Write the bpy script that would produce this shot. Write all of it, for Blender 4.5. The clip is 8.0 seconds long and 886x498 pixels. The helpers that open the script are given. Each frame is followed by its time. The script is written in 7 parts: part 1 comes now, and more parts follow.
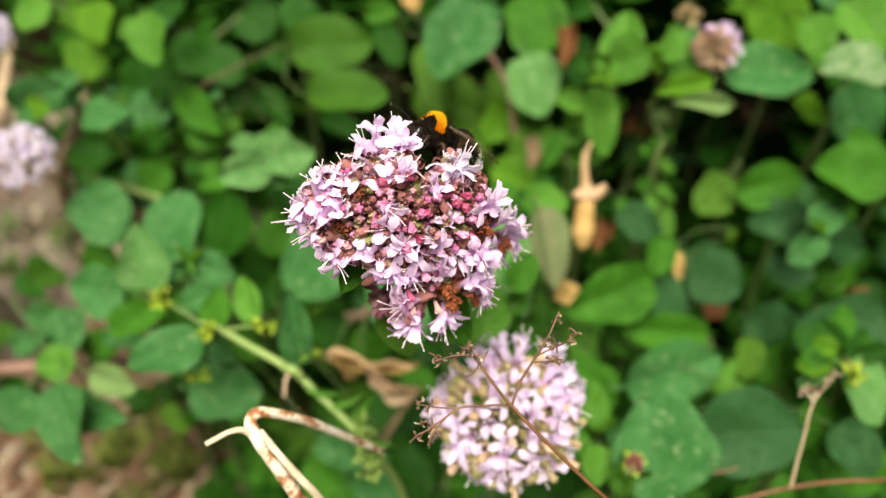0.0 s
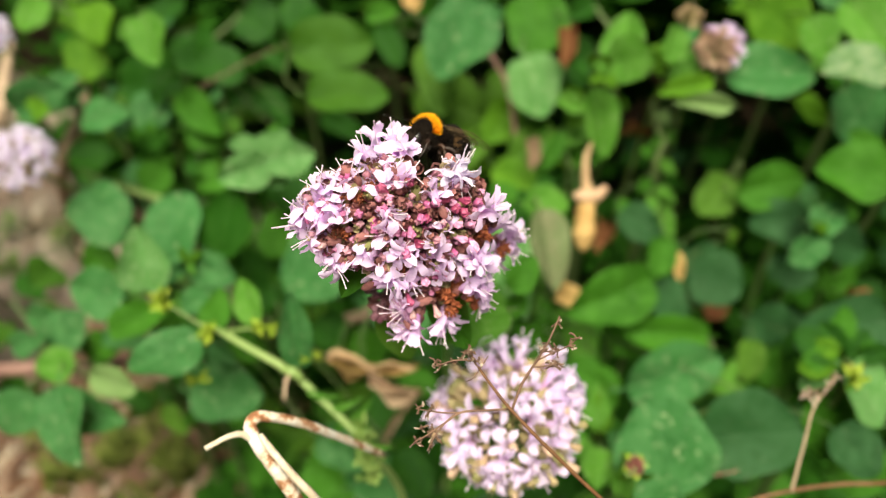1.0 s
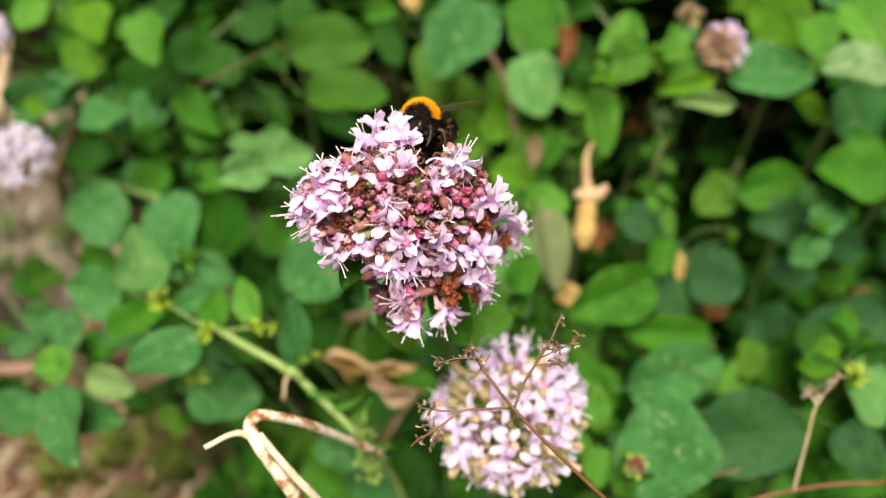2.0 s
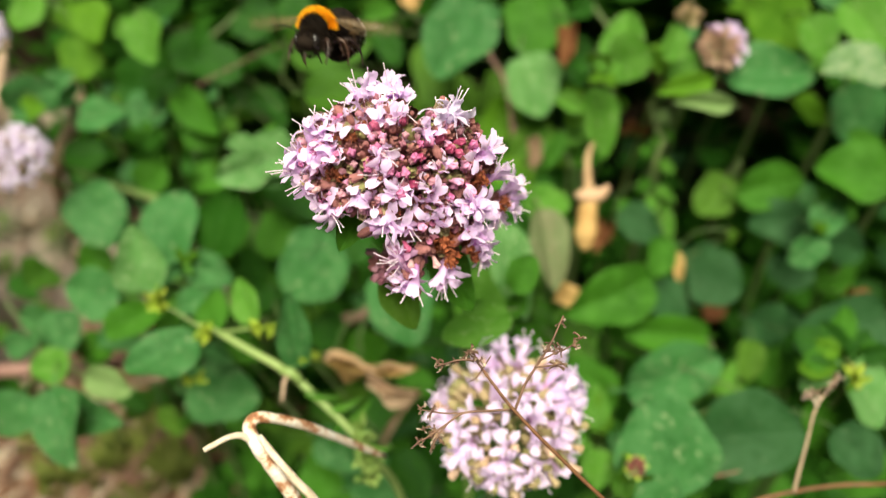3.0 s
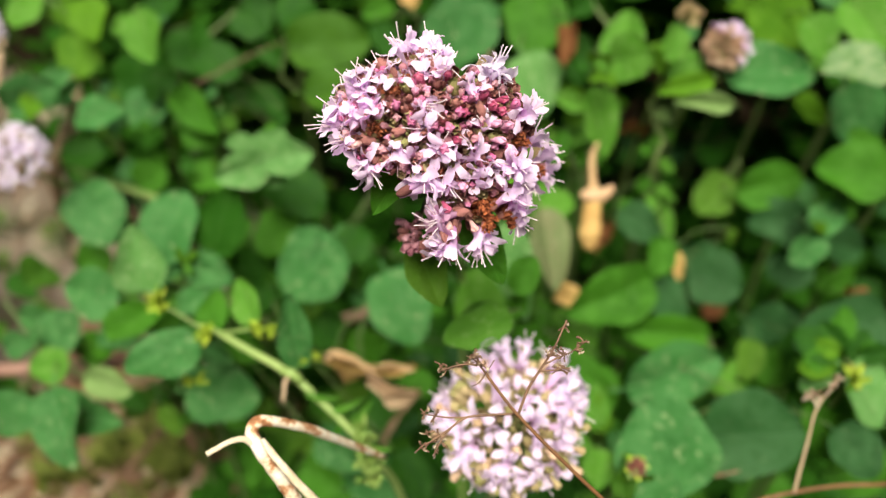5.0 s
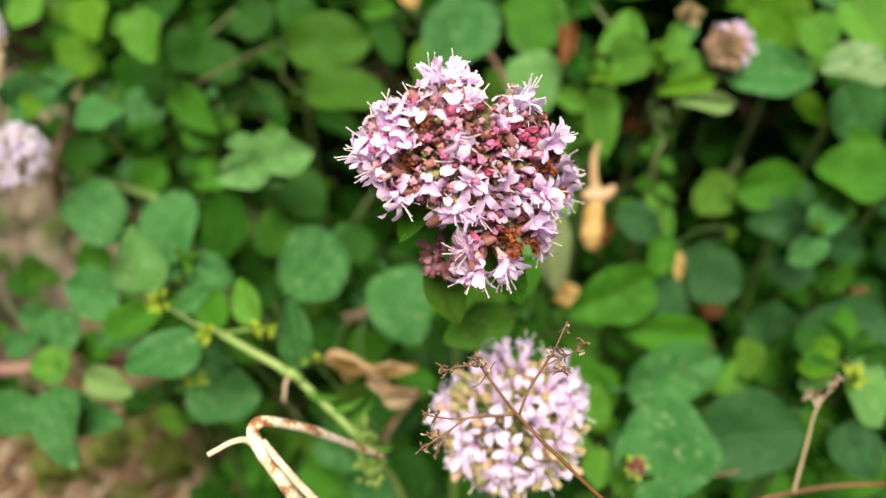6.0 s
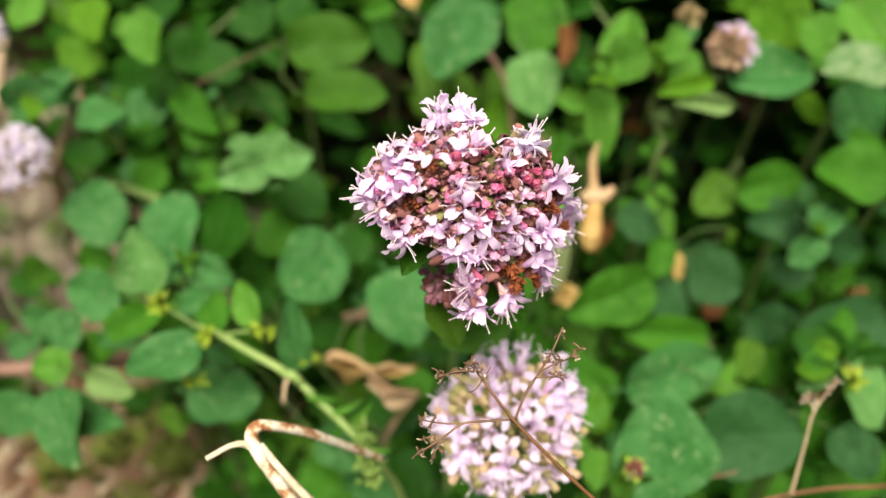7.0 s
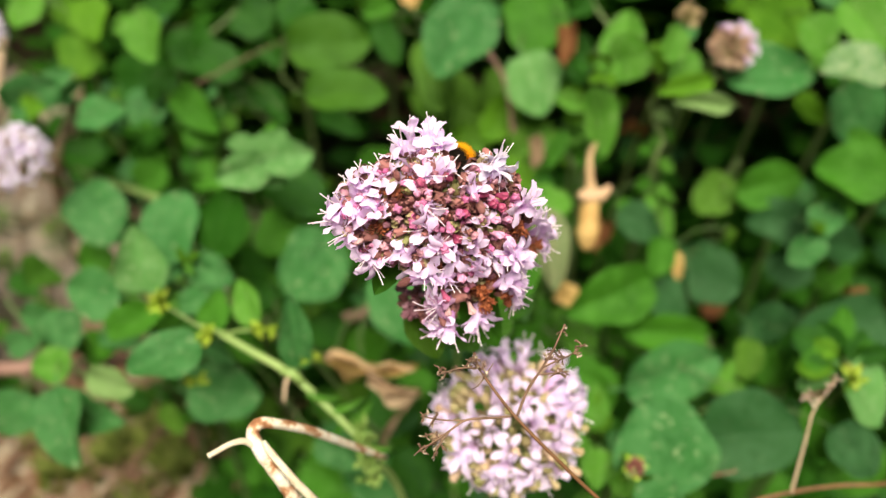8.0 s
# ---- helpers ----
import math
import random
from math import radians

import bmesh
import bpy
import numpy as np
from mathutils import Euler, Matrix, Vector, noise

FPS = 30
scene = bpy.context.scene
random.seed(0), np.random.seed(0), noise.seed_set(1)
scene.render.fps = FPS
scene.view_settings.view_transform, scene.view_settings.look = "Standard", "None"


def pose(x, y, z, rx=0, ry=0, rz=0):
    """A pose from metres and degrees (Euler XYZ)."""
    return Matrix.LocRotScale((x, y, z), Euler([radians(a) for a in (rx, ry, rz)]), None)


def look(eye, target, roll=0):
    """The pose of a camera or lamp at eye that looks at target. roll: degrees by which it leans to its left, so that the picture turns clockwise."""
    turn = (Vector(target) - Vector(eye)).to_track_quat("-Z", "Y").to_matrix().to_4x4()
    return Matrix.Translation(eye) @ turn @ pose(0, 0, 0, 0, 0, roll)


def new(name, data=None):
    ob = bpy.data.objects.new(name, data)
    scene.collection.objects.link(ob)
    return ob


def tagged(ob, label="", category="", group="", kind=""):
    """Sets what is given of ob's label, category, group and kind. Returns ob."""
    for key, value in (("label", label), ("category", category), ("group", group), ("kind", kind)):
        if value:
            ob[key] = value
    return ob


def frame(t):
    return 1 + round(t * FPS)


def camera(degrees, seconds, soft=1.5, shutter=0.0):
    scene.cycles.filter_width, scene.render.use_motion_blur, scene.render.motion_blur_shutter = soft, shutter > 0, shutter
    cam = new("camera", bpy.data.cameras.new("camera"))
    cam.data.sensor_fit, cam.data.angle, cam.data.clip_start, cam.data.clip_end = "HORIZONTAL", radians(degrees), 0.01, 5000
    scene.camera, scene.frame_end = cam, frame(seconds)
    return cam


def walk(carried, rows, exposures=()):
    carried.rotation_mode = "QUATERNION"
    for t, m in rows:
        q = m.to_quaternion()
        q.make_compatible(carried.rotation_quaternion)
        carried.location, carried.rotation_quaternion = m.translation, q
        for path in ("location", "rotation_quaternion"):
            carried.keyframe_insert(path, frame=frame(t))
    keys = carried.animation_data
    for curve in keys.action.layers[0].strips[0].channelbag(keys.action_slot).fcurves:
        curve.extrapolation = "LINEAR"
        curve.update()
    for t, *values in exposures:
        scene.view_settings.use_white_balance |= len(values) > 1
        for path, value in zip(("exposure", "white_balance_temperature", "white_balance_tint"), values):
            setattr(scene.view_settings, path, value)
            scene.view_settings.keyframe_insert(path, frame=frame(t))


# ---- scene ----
# camera: hand-held phone close to the flower head, wide open lens
cam = camera(60, 8.0, soft=1.25, shutter=0.5)
cam.data.dof.use_dof = True
cam.data.dof.focus_distance = 0.142
cam.data.dof.aperture_fstop = 8.2
walk(cam, [
    (0, pose(0.00000, 0.00000, 0.36000, 50.000, -0.000, 0.000)),
    (0.5, pose(-0.00024, 0.00061, 0.36021, 49.938, -0.033, -0.039)),
    (1, pose(0.00017, 0.00118, 0.36056, 49.862, 0.043, 0.051)),
    (1.5, pose(-0.00022, 0.00131, 0.35980, 49.971, -0.005, -0.006)),
    (3, pose(-0.00128, 0.00215, 0.35901, 49.974, -0.210, -0.250)),
    (3.5, pose(-0.00176, 0.00268, 0.35933, 49.900, -0.286, -0.340)),
    (4, pose(-0.00233, 0.00327, 0.35943, 49.806, -0.357, -0.425)),
    (4.5, pose(-0.00244, 0.00342, 0.35998, 49.673, -0.363, -0.433)),
    (6, pose(-0.00276, 0.00374, 0.36094, 49.422, -0.384, -0.458)),
    (6.5, pose(-0.00146, 0.00387, 0.36203, 49.285, -0.233, -0.278)),
    (7, pose(-0.00142, 0.00453, 0.36280, 49.108, -0.224, -0.267)),
    (7.5, pose(-0.00183, 0.00412, 0.36234, 49.201, -0.271, -0.323)),
    (8, pose(-0.00221, 0.00381, 0.36231, 49.218, -0.323, -0.385)),
], exposures=[(0.0, 0.83), (8.0, 0.83)])

# ---- light: bright overcast day, soft sun from high above the bed ----
SUN_ELEVATION, SUN_TURN = radians(66), radians(186)
world = bpy.data.worlds.new("overcast_sky")
scene.world = world
world.use_nodes = True
wn = world.node_tree
sky = wn.nodes.new("ShaderNodeTexSky")
sky.sky_type = "NISHITA"
sky.sun_disc = False
sky.sun_elevation, sky.sun_rotation = SUN_ELEVATION, SUN_TURN
sky.air_density, sky.dust_density = 1.0, 4.0
wn.links.new(sky.outputs[0], wn.nodes["Background"].inputs[0])
wn.nodes["Background"].inputs[1].default_value = 0.017
sun = new("sun", bpy.data.lights.new("sun", "SUN"))
sun.data.energy, sun.data.angle, sun.data.color = 5.3, radians(38), (1.0, 0.97, 0.77)
sun.matrix_world = look((0, 0, 0), (-math.sin(SUN_TURN) * math.cos(SUN_ELEVATION),
                                    -math.cos(SUN_TURN) * math.cos(SUN_ELEVATION), -math.sin(SUN_ELEVATION)))


# ---- materials ----
def node_kit(name):
    m = bpy.data.materials.new(name)
    m.use_nodes = True
    nt = m.node_tree
    bsdf = nt.nodes["Principled BSDF"]

    def add(kind, **props):
        n = nt.nodes.new(kind)
        for k, v in props.items():
            if k in n.inputs:
                n.inputs[k].default_value = v
        return n

    return m, nt, bsdf, add


def math_node(nt, op, a, b=None, clamp=False):
    n = nt.nodes.new("ShaderNodeMath")
    n.operation, n.use_clamp = op, clamp
    for i, v in enumerate((a, b)):
        if v is None:
            continue
        if isinstance(v, (int, float)):
            n.inputs[i].default_value = v
        else:
            nt.links.new(v, n.inputs[i])
    return n.outputs[0]


def mix_color(nt, fac, a, b, blend="MIX"):
    n = nt.nodes.new("ShaderNodeMix")
    n.data_type, n.blend_type = "RGBA", blend
    for sock, v in ((n.inputs[0], fac), (n.inputs[6], a), (n.inputs[7], b)):
        if isinstance(v, (int, float)):
            sock.default_value = v
        elif isinstance(v, tuple):
            sock.default_value = (*v[:3], 1)
        else:
            nt.links.new(v, sock)
    return n.outputs[2]


def ramp(nt, fac, stops):
    n = nt.nodes.new("ShaderNodeValToRGB")
    while len(n.color_ramp.elements) < len(stops):
        n.color_ramp.elements.new(0.5)
    for e, (p, c) in zip(n.color_ramp.elements, stops):
        e.position = p
        e.color = (*c, 1) if isinstance(c, tuple) else (c, c, c, 1)
    nt.links.new(fac, n.inputs[0])
    return n.outputs[0]


def noise_of(nt, coord, scale, detail=4, rough=0.55):
    n = nt.nodes.new("ShaderNodeTexNoise")
    n.inputs["Scale"].default_value, n.inputs["Detail"].default_value = scale, detail
    n.inputs["Roughness"].default_value = rough
    nt.links.new(coord, n.inputs["Vector"])
    return n.outputs[0]


def bump_of(nt, height, strength, distance):
    n = nt.nodes.new("ShaderNodeBump")
    n.inputs["Strength"].default_value, n.inputs["Distance"].default_value = strength, distance
    nt.links.new(height, n.inputs["Height"])
    return n.outputs[0]


def translucent(nt, bsdf, color, share):
    tr = nt.nodes.new("ShaderNodeBsdfTranslucent")
    if isinstance(color, tuple):
        tr.inputs[0].default_value = (*color, 1)
    else:
        nt.links.new(color, tr.inputs[0])
    mx = nt.nodes.new("ShaderNodeMixShader")
    mx.inputs[0].default_value = share
    nt.links.new(bsdf.outputs[0], mx.inputs[1])
    nt.links.new(tr.outputs[0], mx.inputs[2])
    nt.links.new(mx.outputs[0], nt.nodes["Material Output"].inputs[0])


def leaf_material(name, dark, light, vein, gloss=0.52, spots=0.0, island=False, edge=None, level=0.6):
    m, nt, bsdf, add = node_kit(name)
    tc = add("ShaderNodeTexCoord")
    info = add("ShaderNodeObjectInfo")
    geo = add("ShaderNodeNewGeometry")
    rnd = geo.outputs["Random Per Island"] if island else info.outputs["Random"]
    sep = add("ShaderNodeSeparateXYZ")
    nt.links.new(tc.outputs["Object"], sep.inputs[0])
    x, y = sep.outputs[0], sep.outputs[1]
    ay = math_node(nt, "ABSOLUTE", y)
    off = add("ShaderNodeVectorMath")
    nt.links.new(tc.outputs["Object"], off.inputs[0])
    comb = add("ShaderNodeCombineXYZ")
    nt.links.new(math_node(nt, "MULTIPLY", rnd, 37.0), comb.inputs[2])
    nt.links.new(comb.outputs[0], off.inputs[1])
    big = noise_of(nt, off.outputs[0], 2.2 if not island else 60, 3)
    fine = noise_of(nt, off.outputs[0], 26 if not island else 900, 5, 0.65)
    tone = math_node(nt, "ADD", math_node(nt, "MULTIPLY", rnd, 0.45), math_node(nt, "MULTIPLY", math_node(nt, "SUBTRACT", big, 0.22), 1.25), True)
    col = mix_color(nt, ramp(nt, tone, [(0.15, 0.0), (0.9, 1.0)]), dark, light)
    # cloudy paler patches that put a grey sheen into the colour
    cloud = noise_of(nt, off.outputs[0], 4.5 if not island else 150, 3, 0.6)
    col = mix_color(nt, math_node(nt, "MULTIPLY", ramp(nt, cloud, [(0.46, 0.0), (0.66, 1.0)]), 0.6), col, vein)
    col = mix_color(nt, math_node(nt, "MULTIPLY", ramp(nt, fine, [(0.42, 0.0), (0.66, 1.0)]), 0.5), col, vein)
    height = fine
    if not island:
        # side veins sweep forward from the midrib
        s = math_node(nt, "SINE", math_node(nt, "MULTIPLY", math_node(nt, "SUBTRACT", x, math_node(nt, "MULTIPLY", ay, 0.9)), 34.0))
        side = ramp(nt, s, [(0.72, 0.0), (1.0, 1.0)])
        rib = ramp(nt, ay, [(0.0, 1.0), (0.03, 0.0)])
        across = add("ShaderNodeSeparateXYZ")
        nt.links.new(tc.outputs["UV"], across.inputs[0])
        q = math_node(nt, "ABSOLUTE", math_node(nt, "SUBTRACT", across.outputs[1], 0.5))
        rim = math_node(nt, "MULTIPLY", ramp(nt, q, [(0.44, 0.0), (0.5, 1.0)]), 0.45)
        col = mix_color(nt, rim, col, vein)
        lines = math_node(nt, "MAXIMUM", math_node(nt, "MULTIPLY", side, 0.3), rib)
        col = mix_color(nt, math_node(nt, "MULTIPLY", lines, 0.42), col, vein)
        height = math_node(nt, "SUBTRACT", math_node(nt, "ADD", math_node(nt, "MULTIPLY", fine, 0.45), math_node(nt, "MULTIPLY", cloud, 0.7)), math_node(nt, "MULTIPLY", lines, 0.4))
        if spots:
            sp = ramp(nt, noise_of(nt, off.outputs[0], 13, 4), [(level + 0.03, 0.0), (level + 0.10, 1.0)])
            col = mix_color(nt, math_node(nt, "MULTIPLY", sp, spots), col, (0.42, 0.48, 0.26))
        if edge:
            e = ramp(nt, math_node(nt, "ADD", x, math_node(nt, "MULTIPLY", big, 0.3)), [(0.85, 0.0), (1.15, 1.0)])
            col = mix_color(nt, math_node(nt, "MULTIPLY", e, 0.7), col, edge)
    nt.links.new(col, bsdf.inputs["Base Color"])
    bsdf.inputs["Roughness"].default_value = gloss
    bsdf.inputs["Specular IOR Level"].default_value = 0.03 if island else 0.09
    nt.links.new(bump_of(nt, height, 0.55, 0.0014), bsdf.inputs["Normal"])
    translucent(nt, bsdf, mix_color(nt, 0.5, col, (0.13, 0.24, 0.012)), 0.28)
    return m


def plain_material(name, a, b, scale, gloss=0.6, bump=0.3, depth=0.0005, share=0.0, object_random=0.4, c=None):
    m, nt, bsdf, add = node_kit(name)
    tc, info = add("ShaderNodeTexCoord"), add("ShaderNodeObjectInfo")
    big = noise_of(nt, tc.outputs["Object"], scale, 4)
    fine = noise_of(nt, tc.outputs["Object"], scale * 7, 5, 0.7)
    tone = math_node(nt, "ADD", math_node(nt, "MULTIPLY", info.outputs["Random"], object_random),
                     math_node(nt, "MULTIPLY", big, 1.0 - object_random * 0.6), True)
    col = mix_color(nt, ramp(nt, tone, [(0.25, 0.0), (0.75, 1.0)]), a, b)
    if c:
        col = mix_color(nt, ramp(nt, fine, [(0.55, 0.0), (0.68, 1.0)]), col, c)
    nt.links.new(col, bsdf.inputs["Base Color"])
    bsdf.inputs["Roughness"].default_value = gloss
    nt.links.new(bump_of(nt, fine, bump, depth), bsdf.inputs["Normal"])
    if share:
        translucent(nt, bsdf, col, share)
    return m


LEAF = {
    "g": leaf_material("leaf_mid_green", (0.018, 0.079, 0.004), (0.042, 0.152, 0.008), (0.062, 0.187, 0.020), spots=0.12),
    "b": leaf_material("leaf_blue_green", (0.016, 0.079, 0.016), (0.038, 0.152, 0.034), (0.080, 0.215, 0.070), 0.44, spots=0.45, level=0.57),
    "y": leaf_material("leaf_yellow_green", (0.032, 0.108, 0.003), (0.074, 0.190, 0.006), (0.110, 0.235, 0.021)),
    "l": leaf_material("leaf_light_green", (0.037, 0.143, 0.009), (0.080, 0.230, 0.018), (0.112, 0.252, 0.042), spots=0.35, level=0.57),
    # dark tints d, e and k also carry the bed's shade in their colour
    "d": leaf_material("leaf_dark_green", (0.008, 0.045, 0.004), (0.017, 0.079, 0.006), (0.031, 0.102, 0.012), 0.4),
    "w": leaf_material("leaf_pale_mottled", (0.04, 0.12, 0.03), (0.08, 0.19, 0.055), (0.26, 0.34, 0.20), spots=0.9, level=0.53),
    "t": leaf_material("leaf_tan_dry", (0.30, 0.15, 0.045), (0.52, 0.32, 0.12), (0.58, 0.40, 0.18), 0.75),
    "r": leaf_material("leaf_red_brown", (0.09, 0.025, 0.012), (0.21, 0.07, 0.03), (0.25, 0.12, 0.05), 0.7),
    "o": leaf_material("leaf_yellowing", (0.15, 0.20, 0.015), (0.32, 0.33, 0.04), (0.36, 0.38, 0.1), edge=(0.3, 0.14, 0.04)),
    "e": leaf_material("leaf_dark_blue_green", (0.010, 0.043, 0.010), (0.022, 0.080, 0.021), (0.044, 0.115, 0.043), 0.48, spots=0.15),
    "c": leaf_material("leaf_pale_grey_green", (0.050, 0.158, 0.032), (0.095, 0.250, 0.058), (0.17, 0.33, 0.12), 0.5, spots=0.5, level=0.56),
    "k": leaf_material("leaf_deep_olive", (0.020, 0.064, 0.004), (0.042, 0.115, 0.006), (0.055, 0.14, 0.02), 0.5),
    "m": leaf_material("leaf_olive_green", (0.036, 0.10, 0.006), (0.065, 0.155, 0.010), (0.10, 0.20, 0.03), 0.5),
    "u": leaf_material("leaf_pinkish_tan", (0.46, 0.27, 0.16), (0.68, 0.46, 0.31), (0.74, 0.56, 0.40), 0.75),
    "q": leaf_material("leaf_dull_brown", (0.15, 0.09, 0.05), (0.25, 0.16, 0.10), (0.30, 0.20, 0.13), 0.75),
    "n": leaf_material("leaf_yellow_tan", (0.38, 0.21, 0.06), (0.60, 0.38, 0.13), (0.68, 0.48, 0.22), 0.65),
    "v": leaf_material("leaf_withering_grey_green", (0.085, 0.135, 0.045), (0.130, 0.180, 0.072), (0.21, 0.19, 0.11), 0.6, spots=0.5),
    "p": leaf_material("leaf_pale_faded", (0.121, 0.211, 0.061), (0.182, 0.291, 0.095), (0.221, 0.318, 0.123), 0.55),
}
# undergrowth leaf colour is darkened to deepen the shade in the gaps
SHADED_UNDERGROWTH = leaf_material("undergrowth_leaf_shaded", (0.004, 0.022, 0.0015), (0.016, 0.068, 0.004), (0.030, 0.10, 0.011), island=True)
STEM_GREEN = plain_material("stem_green", (0.16, 0.26, 0.06), (0.29, 0.38, 0.12), 120, 0.5, share=0.1)
STEM_MID = plain_material("stem_soft_green", (0.075, 0.13, 0.03), (0.15, 0.21, 0.06), 120, 0.6)
# stems deep among the leaves, their colour darkened to sink into shaded hollows
STEM_DARK = plain_material("stem_shade_green", (0.03, 0.065, 0.012), (0.08, 0.12, 0.03), 120, 0.65)
STEM_BROWN = plain_material("stem_brown", (0.10, 0.055, 0.03), (0.22, 0.13, 0.07), 150, 0.7)
STEM_PINK = plain_material("stem_dull_mauve", (0.17, 0.085, 0.07), (0.30, 0.17, 0.13), 150, 0.7)
STEM_TAN = plain_material("stem_tan", (0.26, 0.16, 0.10), (0.44, 0.31, 0.21), 150, 0.75, 0.6, c=(0.18, 0.10, 0.06))
DRY_PALE = plain_material("dry_twig_bark", (0.62, 0.46, 0.30), (0.86, 0.78, 0.64), 300, 0.55, 0.7, 0.0008, c=(0.55, 0.40, 0.26), object_random=0.0)


def peeling_bark():
    """Bleached wood with ragged rests of orange-brown bark along the twig."""
    m, nt, bsdf, add = node_kit("dry_twig_peeling")
    tc = add("ShaderNodeTexCoord")
    patch = noise_of(nt, tc.outputs["Object"], 210, 6, 0.62)
    fine = noise_of(nt, tc.outputs["Object"], 1600, 5, 0.7)
    col = ramp(nt, patch, [(0.36, (0.22, 0.08, 0.03)), (0.43, (0.45, 0.21, 0.10)), (0.48, (0.74, 0.60, 0.46)), (0.62, (0.86, 0.80, 0.72))])
    col = mix_color(nt, ramp(nt, fine, [(0.55, 0.0), (0.72, 0.6)]), col, (0.42, 0.22, 0.10))
    nt.links.new(col, bsdf.inputs["Base Color"])
    bsdf.inputs["Roughness"].default_value = 0.55
    nt.links.new(bump_of(nt, math_node(nt, "ADD", patch, math_node(nt, "MULTIPLY", fine, 0.4)), 0.7, 0.0012), bsdf.inputs["Normal"])
    return m


DRY_PEEL = peeling_bark()
DRY_BROWN = plain_material("dry_stalk", (0.07, 0.033, 0.022), (0.24, 0.13, 0.08), 300, 0.6, 0.5, object_random=0.1, c=(0.06, 0.03, 0.02))
DRY_ORANGE = plain_material("dry_stalk_orange", (0.075, 0.028, 0.013), (0.22, 0.10, 0.04), 300, 0.5, 0.5, object_random=0.1, c=(0.12, 0.05, 0.025))
DRY_YELLOW = plain_material("dry_leaf_yellow_tan", (0.46, 0.25, 0.07), (0.74, 0.50, 0.20), 140, 0.6, 0.7, 0.0012, share=0.2, object_random=0.1, c=(0.40, 0.20, 0.07))
DRY_PEACH = plain_material("dry_leaf_peach", (0.50, 0.28, 0.15), (0.74, 0.50, 0.32), 140, 0.65, 0.7, 0.0012, share=0.2, object_random=0.1, c=(0.42, 0.22, 0.12))
DRY_CURL = plain_material("dry_leaf_tan", (0.34, 0.19, 0.09), (0.62, 0.42, 0.23), 160, 0.6, 0.8, 0.0012, object_random=0.1, c=(0.24, 0.12, 0.06))
DRY_HUSK = plain_material("dry_husk", (0.26, 0.18, 0.12), (0.52, 0.42, 0.32), 500, 0.8, 0.5)


def petal_material(name, throat, pale, spot):
    """Lilac petals: deeper in the tube, paler on the lobes, fine veins and a few magenta flecks."""
    m, nt, bsdf, add = node_kit(name)
    tc, info = add("ShaderNodeTexCoord"), add("ShaderNodeObjectInfo")
    sep = add("ShaderNodeSeparateXYZ")
    nt.links.new(tc.outputs["Object"], sep.inputs[0])
    big = noise_of(nt, tc.outputs["Object"], 420, 3)
    fine = noise_of(nt, tc.outputs["Object"], 1900, 4, 0.6)
    up = math_node(nt, "MULTIPLY", sep.outputs[2], 170.0)
    tone = math_node(nt, "ADD", math_node(nt, "MULTIPLY", math_node(nt, "SUBTRACT", info.outputs["Random"], 0.5), 0.5),
                     math_node(nt, "ADD", math_node(nt, "MULTIPLY", big, 0.5), math_node(nt, "SUBTRACT", up, 0.22)), True)
    col = mix_color(nt, ramp(nt, tone, [(0.0, 0.0), (0.6, 1.0)]), throat, pale)
    col = mix_color(nt, ramp(nt, fine, [(0.62, 0.0), (0.70, 0.55)]), col, spot)
    nt.links.new(col, bsdf.inputs["Base Color"])
    bsdf.inputs["Roughness"].default_value = 0.55
    bsdf.inputs["Specular IOR Level"].default_value = 0.3
    nt.links.new(bump_of(nt, math_node(nt, "ADD", big, math_node(nt, "MULTIPLY", fine, 0.5)), 0.5, 0.0003), bsdf.inputs["Normal"])
    translucent(nt, bsdf, col, 0.48)
    return m


PETAL = petal_material("petal_lilac_pink", (0.73, 0.33, 0.72), (0.94, 0.73, 1.0), (0.66, 0.27, 0.62))
PETAL_PALE = petal_material("petal_pale_lilac", (0.68, 0.39, 0.68), (0.87, 0.71, 0.95), (0.64, 0.34, 0.60))
PETAL_WHITE = petal_material("petal_near_white", (0.70, 0.54, 0.72), (0.84, 0.75, 0.92), (0.66, 0.46, 0.64))
PETAL_DEEP = petal_material("petal_mauve", (0.42, 0.14, 0.32), (0.70, 0.40, 0.62), (0.40, 0.12, 0.30))
STAMEN = plain_material("stamen_white_lilac", (0.70, 0.52, 0.66), (0.85, 0.74, 0.80), 900, 0.5, 0.1, share=0.2, c=(0.55, 0.2, 0.35))
BUD_CRIMSON = plain_material("bud_crimson", (0.28, 0.03, 0.09), (0.52, 0.11, 0.22), 500, 0.4, 0.2, share=0.1, object_random=0.6)
BUD_PEACH = plain_material("bud_peach_pink", (0.52, 0.22, 0.24), (0.72, 0.44, 0.44), 500, 0.45, 0.2, share=0.15, object_random=0.5)
BUD_TAN = plain_material("bud_tan_pink", (0.34, 0.20, 0.12), (0.58, 0.40, 0.28), 500, 0.5, 0.2, share=0.1, object_random=0.6)
BUD_PINK = plain_material("bud_magenta_pink", (0.50, 0.09, 0.26), (0.72, 0.33, 0.52), 500, 0.45, 0.2, share=0.15, object_random=0.6)
CALYX = plain_material("calyx_purple_brown", (0.13, 0.034, 0.038), (0.40, 0.15, 0.145), 1100, 0.7, 0.7, object_random=0.9, c=(0.42, 0.24, 0.11))
CALYX_GREEN = plain_material("calyx_olive", (0.20, 0.20, 0.06), (0.40, 0.30, 0.16), 700, 0.6, 0.5, object_random=0.6)
RUST = plain_material("withered_rust", (0.15, 0.028, 0.014), (0.38, 0.095, 0.028), 1500, 0.75, 0.6, object_random=0.4, c=(0.10, 0.03, 0.015))
